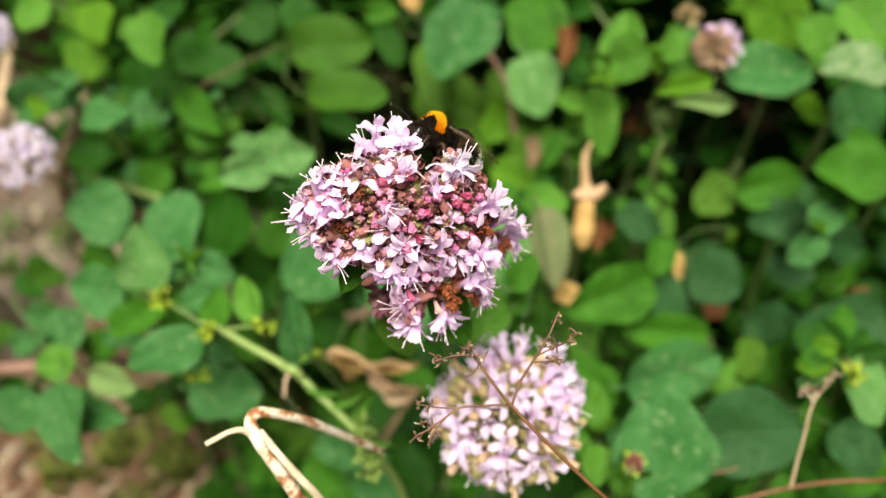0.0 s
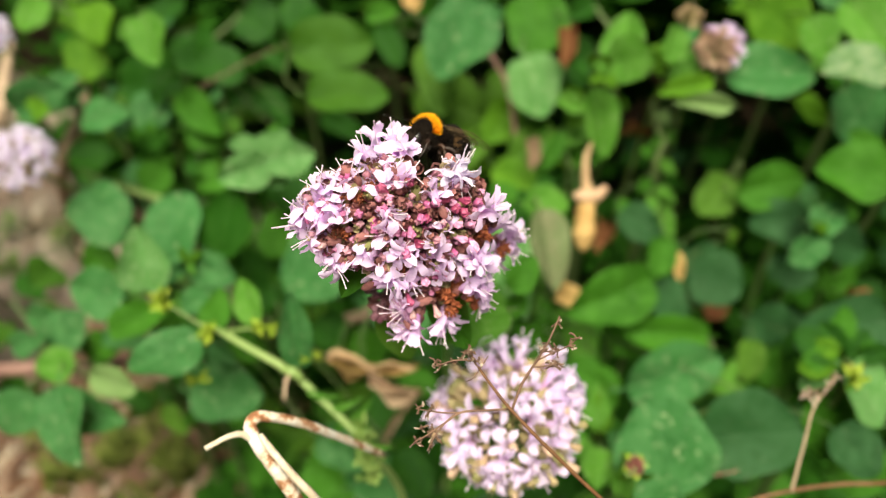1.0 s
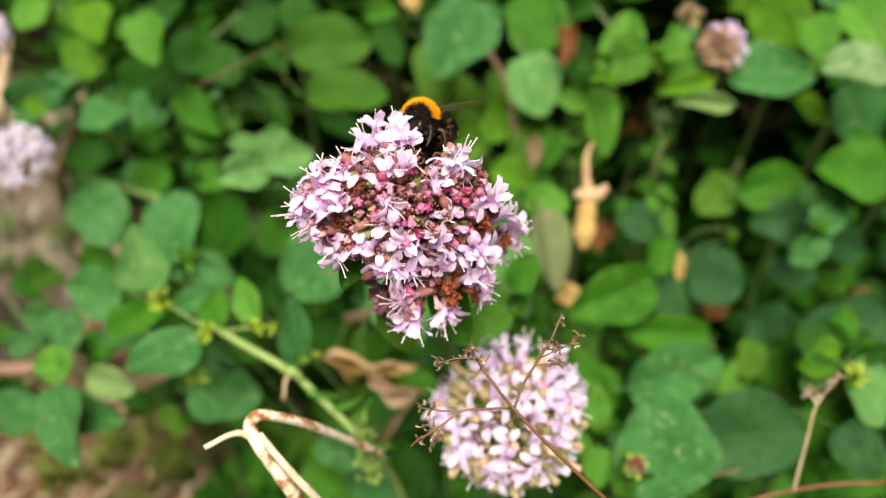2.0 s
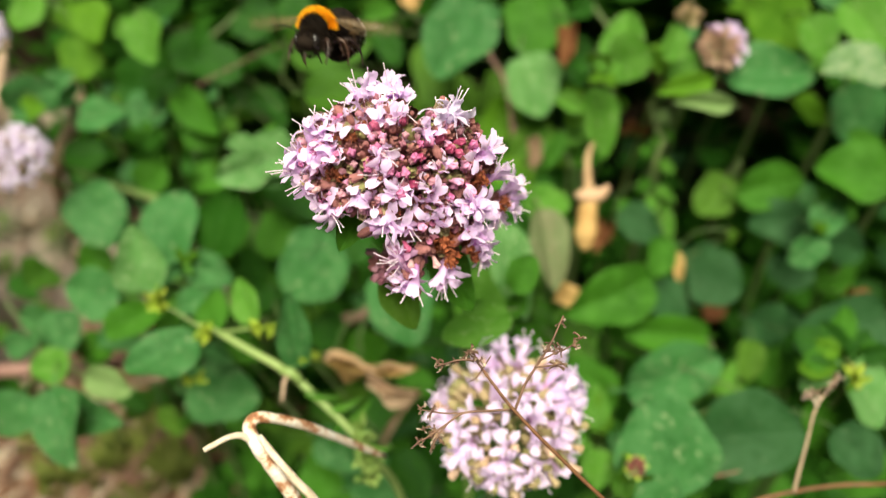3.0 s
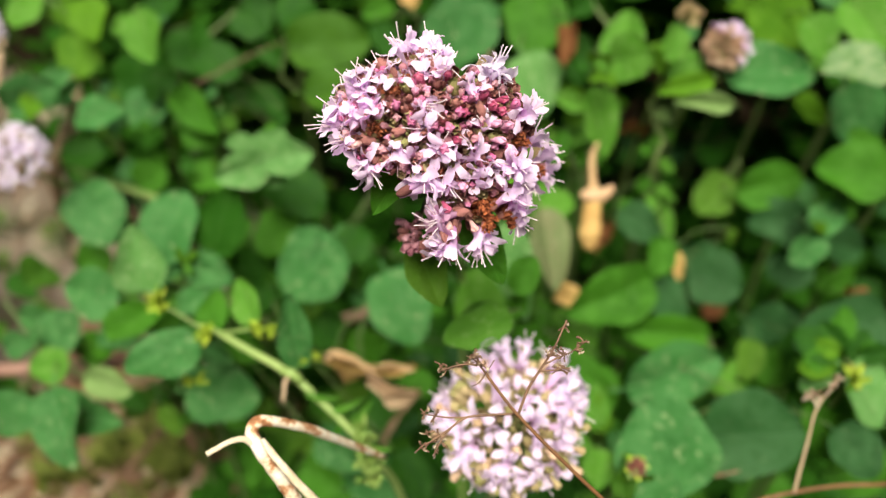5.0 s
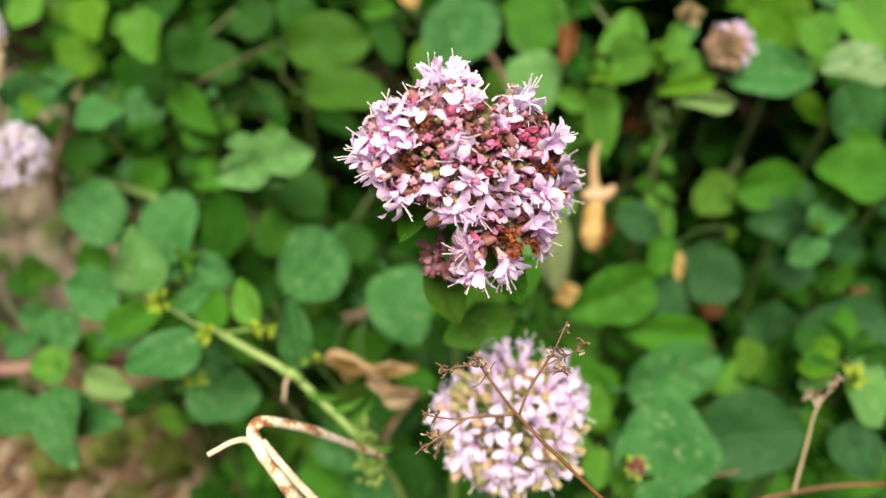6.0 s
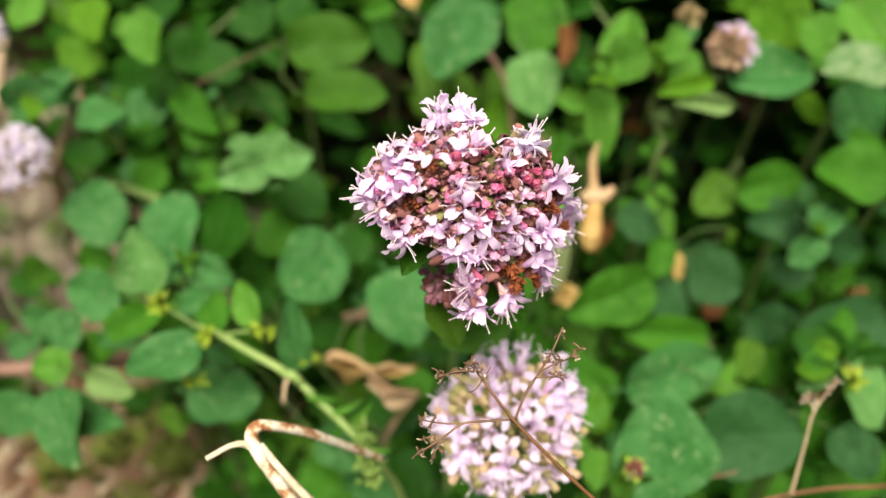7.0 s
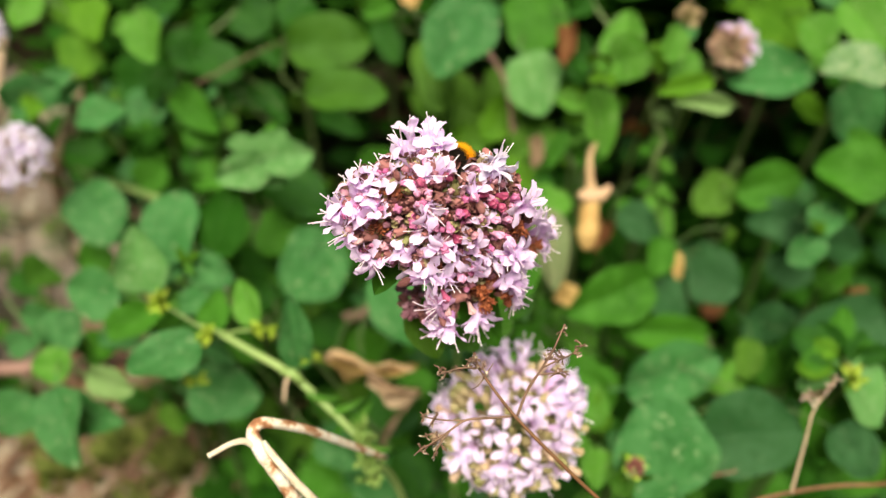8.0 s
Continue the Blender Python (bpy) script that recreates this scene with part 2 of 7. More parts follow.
BUD_GREEN = plain_material("bud_soft_green", (0.10, 0.20, 0.03), (0.24, 0.34, 0.08), 400, 0.5, share=0.15)
BUD_LIME = plain_material("bud_lime", (0.18, 0.30, 0.016), (0.38, 0.47, 0.045), 400, 0.5, share=0.2)
CALYX_RED = plain_material("calyx_red_brown", (0.09, 0.028, 0.022), (0.25, 0.085, 0.06), 700, 0.6, 0.5, object_random=0.8)
CALYX_TAN = plain_material("calyx_tan", (0.20, 0.18, 0.055), (0.42, 0.28, 0.17), 500, 0.6, 0.4, object_random=0.8)
BUD_DUSKY = plain_material("bud_dusky_mauve", (0.26, 0.08, 0.12), (0.54, 0.27, 0.33), 500, 0.55, 0.3, object_random=0.7)


# ---- mesh kit ----
def mesh_of(bm, name, smooth=True):
    me = bpy.data.meshes.new(name)
    bm.normal_update()
    bm.to_mesh(me)
    bm.free()
    if smooth:
        me.polygons.foreach_set("use_smooth", [True] * len(me.polygons))
    return me


def part(name, shape, material, parent, label="", at=None):
    """Links a bmesh or a shared mesh as one part of a thing, at a pose in the parent's space."""
    me = mesh_of(shape, name) if isinstance(shape, bmesh.types.BMesh) else shape
    if not me.materials:
        me.materials.append(material)
    ob = new(name, me)
    ob.parent = parent
    if me.materials[0] != material:
        ob.material_slots[0].link = "OBJECT"
        ob.material_slots[0].material = material
    if at is not None:
        ob.matrix_basis = at
    if label:
        ob["label"] = label
    return ob


def thing(name, place, label, category, group=""):
    root = new(name)
    root.empty_display_size = 0.01
    if isinstance(place, Matrix):
        root.matrix_basis = place
    else:
        root.location = place
    return tagged(root, label, category, group)


def smooth_path(points, steps=5):
    p = [Vector(q) for q in points]
    p = [p[0] * 2 - p[1]] + p + [p[-1] * 2 - p[-2]]
    out = []
    for i in range(1, len(p) - 2):
        for k in range(steps):
            t = k / steps
            a, b, c, d = p[i - 1:i + 3]
            out.append(0.5 * ((2 * b) + (c - a) * t + (2 * a - 5 * b + 4 * c - d) * t * t + (3 * b - a - 3 * c + d) * t ** 3))
    return out + [p[-2]]


def tube(bm, points, radii, sides=7, steps=4, rough=0.0, seed=0):
    path = smooth_path(points, steps)
    rnd = random.Random(seed)
    n, rings, side = len(path), [], None
    for i, c in enumerate(path):
        d = (path[min(i + 1, n - 1)] - path[max(i - 1, 0)]).normalized()
        if side is None:
            side = d.orthogonal().normalized()
        side = (side - d * side.dot(d)).normalized()
        other = d.cross(side)
        f = i / (n - 1) * (len(radii) - 1)
        k = min(int(f), len(radii) - 2)
        r = radii[k] + (radii[k + 1] - radii[k]) * (f - k)
        rings.append([bm.verts.new(c + (side * math.cos(a) + other * math.sin(a)) * r * (1 + rough * rnd.uniform(-1, 1)))
                      for a in (2 * math.pi * j / sides for j in range(sides))])
    for a, b in zip(rings, rings[1:]):
        for j in range(sides):
            bm.faces.new((a[j], a[(j + 1) % sides], b[(j + 1) % sides], b[j]))
    bm.faces.new(rings[0][::-1])
    bm.faces.new(rings[-1])
    return bm


def blob(bm, centre, axes, turn=None, rows=6, cols=8, rough=0.0, seed=0):
    """A closed ellipsoid, lightly uneven."""
    rnd = random.Random(seed)
    m = Matrix.Translation(centre) @ (turn or Matrix()) @ Matrix.Diagonal((*axes, 1))
    top, bottom = bm.verts.new(m @ Vector((0, 0, 1))), bm.verts.new(m @ Vector((0, 0, -1)))
    rings = []
    for i in range(1, rows):
        a = math.pi * i / rows
        k = 1 + rough * rnd.uniform(-1, 1)
        rings.append([bm.verts.new(m @ Vector((k * math.sin(a) * math.cos(b), k * math.sin(a) * math.sin(b), math.cos(a))))
                      for b in (2 * math.pi * j / cols for j in range(cols))])
    for j in range(cols):
        bm.faces.new((top, rings[0][j], rings[0][(j + 1) % cols]))
        bm.faces.new((bottom, rings[-1][(j + 1) % cols], rings[-1][j]))
    for a, b in zip(rings, rings[1:]):
        for j in range(cols):
            bm.faces.new((a[j], b[j], b[(j + 1) % cols], a[(j + 1) % cols]))
    return bm


def leaf_grid(bm, m, widest, tip, fold, curl, wave, nx=16, ny=8, seed=0):
    """A leaf blade of unit length and width with a midrib crease, sagging tip, wavy margin and a short stalk."""
    rnd = random.Random(seed)
    ph = rnd.uniform(0, 6)
    grid = []
    for i in range(nx + 1):
        s = 0.5 - 0.5 * math.cos(math.pi * i / nx)
        peak = widest ** widest * (1 - widest) ** (1 - widest)
        w = 0.5 * ((s ** widest * (1 - s) ** (1 - widest)) / peak) ** tip if 0 < s < 1 else 0.006
        row = []
        for j in range(ny + 1):
            q = 2 * j / ny - 1
            v = w * (1 + (0.10 if q > 0 else -0.06) * math.sin(4.2 * s + ph) + 0.045 * math.sin(11 * s + 2 * ph + (1.7 if q > 0 else 0)))
            z = fold * abs(q) * w + curl * s * s + wave * q * q * math.sin(7 * s + ph + (2 if q > 0 else 0)) - 0.10 * (1 - abs(q)) * w
            if ny > 4:
                z += 0.012 * math.sin(21 * (s - 0.9 * abs(q) * w) + ph) * math.sin(math.pi * abs(q)) + 0.03 * math.sin(3.1 * s + 2.3 * q + ph) * w * 2
            row.append(bm.verts.new(m @ Vector((s, q * v, z))))
        grid.append(row)
    uv = bm.loops.layers.uv.verify()
    for i in range(nx):
        for j in range(ny):
            f = bm.faces.new((grid[i][j], grid[i + 1][j], grid[i + 1][j + 1], grid[i][j + 1]))
            for loop, (di, dj) in zip(f.loops, ((0, 0), (1, 0), (1, 1), (0, 1))):
                loop[uv].uv = ((i + di) / nx, (j + dj) / ny)
    return bm


def leaf_mesh(name, widest, tip, fold, curl, wave, seed):
    bm = leaf_grid(bmesh.new(), Matrix(), widest, tip, fold, curl, wave, seed=seed)
    tube(bm, [(-0.16, 0, -0.05), (-0.06, 0, -0.005), (0.06, 0, -0.006), (0.2, 0, curl * 0.04 - 0.012)], [0.02, 0.018, 0.012, 0.005], 5, 3)
    return mesh_of(bm, name)


SHAPES = [leaf_mesh("ovate_leaf", 0.38, 1.02, 0.22, -0.16, 0.03, 1), leaf_mesh("round_leaf", 0.42, 0.95, 0.16, -0.12, 0.03, 2),
          leaf_mesh("pointed_leaf", 0.36, 1.15, 0.26, -0.18, 0.03, 3), leaf_mesh("curled_leaf", 0.45, 0.9, 0.34, -0.28, 0.05, 4),
          leaf_mesh("flat_leaf", 0.42, 0.9, 0.10, 0.05, 0.04, 5),
          leaf_mesh("crumpled_leaf", 0.5, 0.8, 0.75, -0.3, 0.14, 6), leaf_mesh("withered_leaf", 0.5, 0.85, 1.15, -0.35, 0.26, 9)]
VIEW_SIDE = Vector((0, -0.72, 0.70))
leaf_rnd = random.Random(5)


# spheres kept free of filler leaves, set along camera rays where gaps look dark
HOLLOWS = [(0.114, 0.327, 0.159, 0.050), (0.137, 0.339, 0.157, 0.050), (0.158, 0.343, 0.146, 0.045), (0.122, 0.293, 0.134, 0.040), (0.153, 0.295, 0.120, 0.030), (-0.049, 0.332, 0.164, 0.045), (-0.079, 0.334, 0.166, 0.040), (-0.018, 0.336, 0.170, 0.035), (0.068, 0.373, 0.198, 0.040), (0.133, 0.254, 0.102, 0.028), (0.161, 0.238, 0.100, 0.025), (0.177, 0.332, 0.149, 0.040), (0.094, 0.308, 0.152, 0.030), (0.200, 0.271, 0.123, 0.030), (0.071, 0.274, 0.127, 0.025), (-0.130, 0.347, 0.167, 0.030), (-0.088, 0.311, 0.140, 0.030), (0.146, 0.398, 0.119, 0.060), (0.179, 0.478, 0.073, 0.070), (0.211, 0.564, 0.021, 0.080), (-0.062, 0.402, 0.123, 0.050), (-0.076, 0.489, 0.071, 0.060), (0.148, 0.349, 0.091, 0.040), (-0.075, 0.324, 0.186, 0.035), (-0.083, 0.308, 0.167, 0.030), (-0.036, 0.294, 0.182, 0.040), (-0.022, 0.313, 0.173, 0.045), (-0.059, 0.310, 0.169, 0.040), (0.004, 0.311, 0.170, 0.030), (0.097, 0.296, 0.153, 0.035), (0.076, 0.272, 0.139, 0.030), (0.139, 0.241, 0.119, 0.030), (0.119, 0.241, 0.119, 0.030), (-0.042, 0.402, 0.123, 0.060), (-0.051, 0.489, 0.071, 0.070)]


def in_hollow(x, y, z, margin=0.0):
    return any((Vector((x, y, z)) - Vector(h)).length < r + margin for *h, r in HOLLOWS)


def leaf_pose(base, tip, width, face=None):
    base, tip = Vector(base), Vector(tip)
    x = tip - base
    length = x.length
    x.normalize()
    n = Vector(face) if face else VIEW_SIDE + Vector([leaf_rnd.uniform(-0.38, 0.38) for _ in range(3)])
    z = (n - x * n.dot(x)).normalized()
    y = z.cross(x)
    m = Matrix((x, y, z)).transposed().to_4x4()
    return Matrix.Translation(base) @ m @ Matrix.Diagonal((length, width, length, 1))


def leaf(plant, base, tip, width, tint, shape=None, face=None):
    """A leaf from its stalk to its tip, in metres of the world; the plant's root turns no way."""
    me = SHAPES[leaf_rnd.randrange(5) if shape is None else shape]
    m = leaf_pose(base, tip, width, face)
    m.translation -= plant.location
    return part("leaf", me, LEAF[tint], plant, at=m)


def plant_at(x, y, stem_points, label, group="oregano plants", radius=0.0012, bark=None):
    p = thing("oregano_plant", (x, y, 0), label, "plant", group)
    root = Vector((x, y, 0))
    pts = [Vector((0, 0, -0.004))] + [Vector(q) - root for q in stem_points]
    part("stem", tube(bmesh.new(), pts, [radius * 1.3, radius, radius * 0.7], 7), bark or STEM_DARK, p)
    return p


def over_bare_soil(p):
    return p.x < -0.163 and 0.235 < p.y < 0.34 and p.z < 0.172


def shoots(plant, stem_points, leaves, tint=None):
    """Leaves on side shoots: each stalk runs back to the nearest place on the stem."""
    path = smooth_path([(plant.location.x, plant.location.y, 0)] + stem_points, 8)
    for base, tip, width, mat, shape in leaves:
        leaf(plant, base, tip, width, mat, shape)
        b = Vector(base)
        back = (b - Vector(tip)).normalized()
        near = min(path, key=lambda q: (q - b).length + 0.6 * max(0, q.z - b.z))
        if (near - b).length > 0.004:
            a = b + back * 0.002 - plant.location
            e = near - plant.location
            mid = (a + e) / 2 + back * 0.15 * (e - a).length + Vector((0, 0.1, -0.15)) * (e - a).length
            part("shoot", tube(bmesh.new(), [a, mid, e], [0.0003, 0.0004, 0.0006], 5, 3), STEM_DARK, plant)
    # smaller leaf pairs lower on the stem, extra dark tint mixed in for shade
    for k in range(7):
        at = path[int(len(path) * leaf_rnd.uniform(0.45, 0.97))]
        if in_hollow(*at):
            continue
        turn = leaf_rnd.uniform(0, 6.3)
        for s in (0, math.pi):
            d = Vector((math.cos(turn + s), 0.5 * math.sin(turn + s) + 0.25, 0.4 * math.sin(turn + s) + leaf_rnd.uniform(-0.1, 0.4))).normalized()
            size = leaf_rnd.uniform(0.008, 0.015)
            start = at + d * 0.003 + Vector((0, 0.008, -0.004))
            if in_hollow(*start, 0.012) or in_hollow(*(start + d * size), 0.006):
                continue
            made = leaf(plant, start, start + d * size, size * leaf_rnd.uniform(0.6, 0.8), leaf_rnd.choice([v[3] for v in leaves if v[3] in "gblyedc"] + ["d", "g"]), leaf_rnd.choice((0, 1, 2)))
            if over_bare_soil(start):
                bpy.data.objects.remove(made)



# ---- ground and distance ----
def ground_sheet():
    bm = bmesh.new()
    rows = [-400, -40, -5, -1.0] + [-0.5 + 0.035 * i for i in range(52)] + [2, 5, 40, 400]
    cols = [-400, -40, -5, -1.4] + [-0.9 + 0.04 * i for i in range(46)] + [1.4, 5, 40, 400]
    grid = []
    for y in rows:
        line = []
        for x in cols:
            h = noise.noise((x * 9, y * 9, 0)) * 0.006 + noise.noise((x * 31, y * 31, 3)) * 0.003
            line.append(bm.verts.new((x, y, h - 0.006 if abs(x) < 1.2 and -0.9 < y < 1.6 else -0.01)))
        grid.append(line)
    for a, b in zip(grid, grid[1:]):
        for j in range(len(cols) - 1):
            bm.faces.new((a[j], a[j + 1], b[j + 1], b[j]))
    m, nt, bsdf, add = node_kit("soil_and_litter")
    tc = add("ShaderNodeTexCoord")
    big = noise_of(nt, tc.outputs["Object"], 11, 4)
    mid = noise_of(nt, tc.outputs["Object"], 70, 5, 0.65)
    fine = noise_of(nt, tc.outputs["Object"], 420, 5, 0.7)
    col = mix_color(nt, ramp(nt, mid, [(0.3, 0.0), (0.7, 1.0)]), (0.13, 0.095, 0.07), (0.42, 0.33, 0.275))
    col = mix_color(nt, ramp(nt, big, [(0.48, 0.0), (0.66, 0.8)]), col, (0.13, 0.15, 0.05))
    col = mix_color(nt, ramp(nt, fine, [(0.6, 0.0), (0.7, 0.7)]), col, (0.50, 0.42, 0.36))
    # soil under and behind the plants is coloured dark to stand in for shade
    shaded_soil = mix_color(nt, ramp(nt, mid, [(0.3, 0.0), (0.7, 1.0)]), (0.022, 0.014, 0.009), (0.075, 0.045, 0.028))
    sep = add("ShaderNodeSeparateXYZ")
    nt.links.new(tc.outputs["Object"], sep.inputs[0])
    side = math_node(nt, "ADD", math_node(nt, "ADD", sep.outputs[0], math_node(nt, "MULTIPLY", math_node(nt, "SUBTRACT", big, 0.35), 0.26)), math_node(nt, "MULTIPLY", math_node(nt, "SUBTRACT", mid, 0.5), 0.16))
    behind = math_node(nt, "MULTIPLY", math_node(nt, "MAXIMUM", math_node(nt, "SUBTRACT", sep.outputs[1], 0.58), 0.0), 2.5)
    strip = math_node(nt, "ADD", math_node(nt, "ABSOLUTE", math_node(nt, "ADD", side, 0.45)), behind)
    col = mix_color(nt, ramp(nt, strip, [(0.34, 0.0), (0.44, 1.0)]), col, shaded_soil)
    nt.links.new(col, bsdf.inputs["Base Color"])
    bsdf.inputs["Roughness"].default_value = 0.95
    bsdf.inputs["Specular IOR Level"].default_value = 0.08
    nt.links.new(bump_of(nt, math_node(nt, "ADD", mid, fine), 0.8, 0.006), bsdf.inputs["Normal"])
    me = mesh_of(bm, "ground")
    me.materials.append(m)
    return tagged(new("ground", me), "garden soil coloured dark for shade under the plants, beside a strip of pale dry earth", "ground", kind="structure")


ground = ground_sheet()


def sky_blocking_wall():
    """An added, unseen plain wall behind the viewer that cuts off low sky light."""
    bm = bmesh.new()
    bmesh.ops.create_cube(bm, size=1, matrix=Matrix.Translation((0, -1.3, 0.55)) @ Matrix.Diagonal((5, 0.24, 1.15, 1)))
    bmesh.ops.create_cube(bm, size=1, matrix=Matrix.Translation((0, -1.3, 1.16)) @ Matrix.Diagonal((5.1, 0.32, 0.06, 1)))
    bmesh.ops.bevel(bm, geom=list(bm.edges), offset=0.01, segments=2, affect="EDGES")
    me = mesh_of(bm, "wall_south", False)
    me.materials.append(plain_material("blocking_wall_plaster", (0.16, 0.13, 0.09), (0.26, 0.22, 0.16), 3, 0.9, 0.5, 0.004))
    return tagged(new("wall_south", me), "added plain brown wall, unseen, that blocks low sky light", "wall", kind="structure")


sky_blocking_wall()


# ---- flower pieces ----
def floret_mesh(name, spread, seed):
    """A two-lipped corolla 6 mm long: slim tube, notched upper lip, three narrow crinkled lower lobes."""
    rnd = random.Random(seed)
    bm = bmesh.new()
    rings = []
    for z, r in ((0, 0.0004), (0.0016, 0.00055), (0.0032, 0.0008), (0.0042, 0.00105)):
        rings.append([bm.verts.new((r * math.cos(a), r * math.sin(a), z)) for a in (math.pi * j / 5 for j in range(10))])
    for a, b in zip(rings, rings[1:]):
        for j in range(10):
            bm.faces.new((a[j], a[(j + 1) % 10], b[(j + 1) % 10], b[j]))
    for ang, width, length, bend in ((90, 0.0022, 0.0020, 0.3), (200, 0.0016, 0.0023, spread), (270, 0.0018, 0.0027, spread * 1.15), (340, 0.0016, 0.0023, spread)):
        a = radians(ang + rnd.uniform(-14, 14))
        out, side = Vector((math.cos(a), math.sin(a), 0)), Vector((-math.sin(a), math.cos(a), 0))
        bend = bend * rnd.uniform(0.55, 1.45)
        length *= rnd.uniform(0.8, 1.15)
        twist, ph, cup = rnd.uniform(-0.5, 0.5), rnd.uniform(0, 6.3), rnd.uniform(-0.5, 0.35)
        rows = []
        for i in range(6):
            s = i / 5
            g = bend * (0.5 + 0.9 * s)
            c = out * (0.0009 + length * s * math.sin(g)) + Vector((0, 0, 0.0039 + length * s * math.cos(g)))
            up = Vector((0, 0, math.sin(g))) - out * math.cos(g)
            w = 0.5 * width * (0.66 + 0.5 * s) * math.sqrt(max(0.05, 1 - s ** 4 * 0.95))
            row = []
            for q in (-1, -0.5, 0, 0.5, 1):
                edge = -0.00035 * (1 - abs(q)) * s ** 6 if ang == 90 else 0.0002 * (1 - q * q) * s ** 4
                lift = w * (cup * q * q + twist * q * s) + 0.00011 * math.sin(9 * s + 2.5 * q + ph) * (0.3 + s)
                row.append(bm.verts.new(c + side * w * q + up * lift + (out * math.sin(g) + Vector((0, 0, math.cos(g)))) * edge))
            rows.append(row)
        for p, q in zip(rows, rows[1:]):
            for j in range(4):
                bm.faces.new((p[j], p[j + 1], q[j + 1], q[j]))
    return mesh_of(bm, name)


def stamen_mesh(reach, lean):
    """One thin filament with a small anther, leaning outward along x."""
    bm = bmesh.new()
    e = Vector((lean, 0, reach))
    tube(bm, [(0.0003, 0, 0.0025), (lean * 0.4, 0, reach * 0.7), e], [0.00011, 0.0001, 0.00008], 5, 2)
    blob(bm, e, (0.00013, 0.00013, 0.0002), rows=3, cols=5)
    return mesh_of(bm, "stamen")


def calyx_mesh(seed):
    """A ribbed cup with five teeth and a bract at its side."""
    rnd = random.Random(seed)
    bm = bmesh.new()
    rings = []
    for i, (z, r) in enumerate(((0, 0.0004), (0.0006, 0.00085), (0.0016, 0.0011), (0.0024, 0.001), (0.0031, 0.00105))):
        ring = []
        for j in range(10):
            a = math.pi * j / 5
            tooth = 0.0006 if (i == 4 and j % 2 == 0) else 0
            rr = r * (1.06 if j % 2 else 0.95) * rnd.uniform(0.93, 1.07) - tooth * 0.3
            ring.append(bm.verts.new((rr * math.cos(a), rr * math.sin(a), z + tooth)))
        rings.append(ring)
    for a, b in zip(rings, rings[1:]):
        for j in range(10):
            bm.faces.new((a[j], a[(j + 1) % 10], b[(j + 1) % 10], b[j]))
    blob(bm, (0, 0, 0.0022), (0.0006, 0.0006, 0.0008), rows=4, cols=6)
    leaf_grid(bm, Matrix.Translation((0.0009, 0, 0)) @ Matrix.Rotation(radians(-78), 4, "Y") @ Matrix.Diagonal((0.0034, 0.0015, 0.003, 1)), 0.45, 1.0, 0.5, 0.25, 0, 5, 2)
    return mesh_of(bm, "calyx")


def bud_mesh(seed):
    bm = bmesh.new()
    blob(bm, (0, 0, 0.0024), (0.00085, 0.00085, 0.0013), rows=6, cols=8, rough=0.06, seed=seed)
    tube(bm, [(0, 0, 0), (0, 0, 0.0012), (0, 0, 0.0018)], [0.00045, 0.0006, 0.0006], 7, 2)
    for k in range(4):
        a = k * math.pi / 2 + seed
        tube(bm, [(0.0005 * math.cos(a), 0.0005 * math.sin(a), 0.0024), (0.0007 * math.cos(a), 0.0007 * math.sin(a), 0.0032), (0.0001 * math.cos(a), 0.0001 * math.sin(a), 0.0038)], [0.0003, 0.00035, 0.0001], 5, 2)
    return mesh_of(bm, "bud")


def withered_mesh(seed):
    """A shrivelled floret: a tangle of small curled shreds."""
    rnd = random.Random(seed)
    bm = bmesh.new()
    for k in range(15):
        turn = Euler([rnd.uniform(-1.2, 1.2), rnd.uniform(-2.0, -0.3), rnd.uniform(0, 6.3)]).to_matrix().to_4x4()
        s = rnd.uniform(0.0009, 0.0021)
        at = [rnd.uniform(-0.0011, 0.0011), rnd.uniform(-0.0011, 0.0011), rnd.uniform(0, 0.0022)]
        leaf_grid(bm, Matrix.Translation(at) @ turn @ Matrix.Diagonal((s, s * rnd.uniform(0.35, 0.6), s, 1)), 0.55, 0.8, 0.9, rnd.uniform(-0.9, 0.9), 0.5, 5, 4, k)
    for k in range(4):
        a = rnd.uniform(0, 6.3)
        e = Vector((0.0012 * math.cos(a), 0.0012 * math.sin(a), rnd.uniform(0.0016, 0.003)))
        tube(bm, [(0, 0, 0), e * 0.5 + Vector((0, 0.0002, 0.0003)), e], [0.00022, 0.0003, 0.00016], 5, 2)
    return mesh_of(bm, "withered_floret")


def husk_mesh(seed):
    """One curled dry scale."""
    rnd = random.Random(seed)
    bm = leaf_grid(bmesh.new(), Matrix.Rotation(radians(-75), 4, "Y") @ Matrix.Diagonal((0.0034, 0.0015, 0.003, 1)), 0.5, 0.8, 0.9, rnd.uniform(-0.6, 0.8), 0.35, 6, 4, seed)
    return mesh_of(bm, "husk")


HUSKS = [husk_mesh(k) for k in range(4)]
FLORETS = [floret_mesh("floret", s, k) for k, s in enumerate((0.45, 0.6, 0.75, 0.9, 1.1, 1.3, 0.85, 0.65))]
STAMENS = [stamen_mesh(*k) for k in ((0.0060, 0.0014), (0.0066, 0.0020), (0.0074, 0.0014), (0.0063, 0.0026))]
CALYXES = [calyx_mesh(k) for k in range(3)]
BUDS = [bud_mesh(k) for k in range(2)]
WITHERED = [withered_mesh(k) for k in range(3)]
bloom_rnd = random.Random(11)


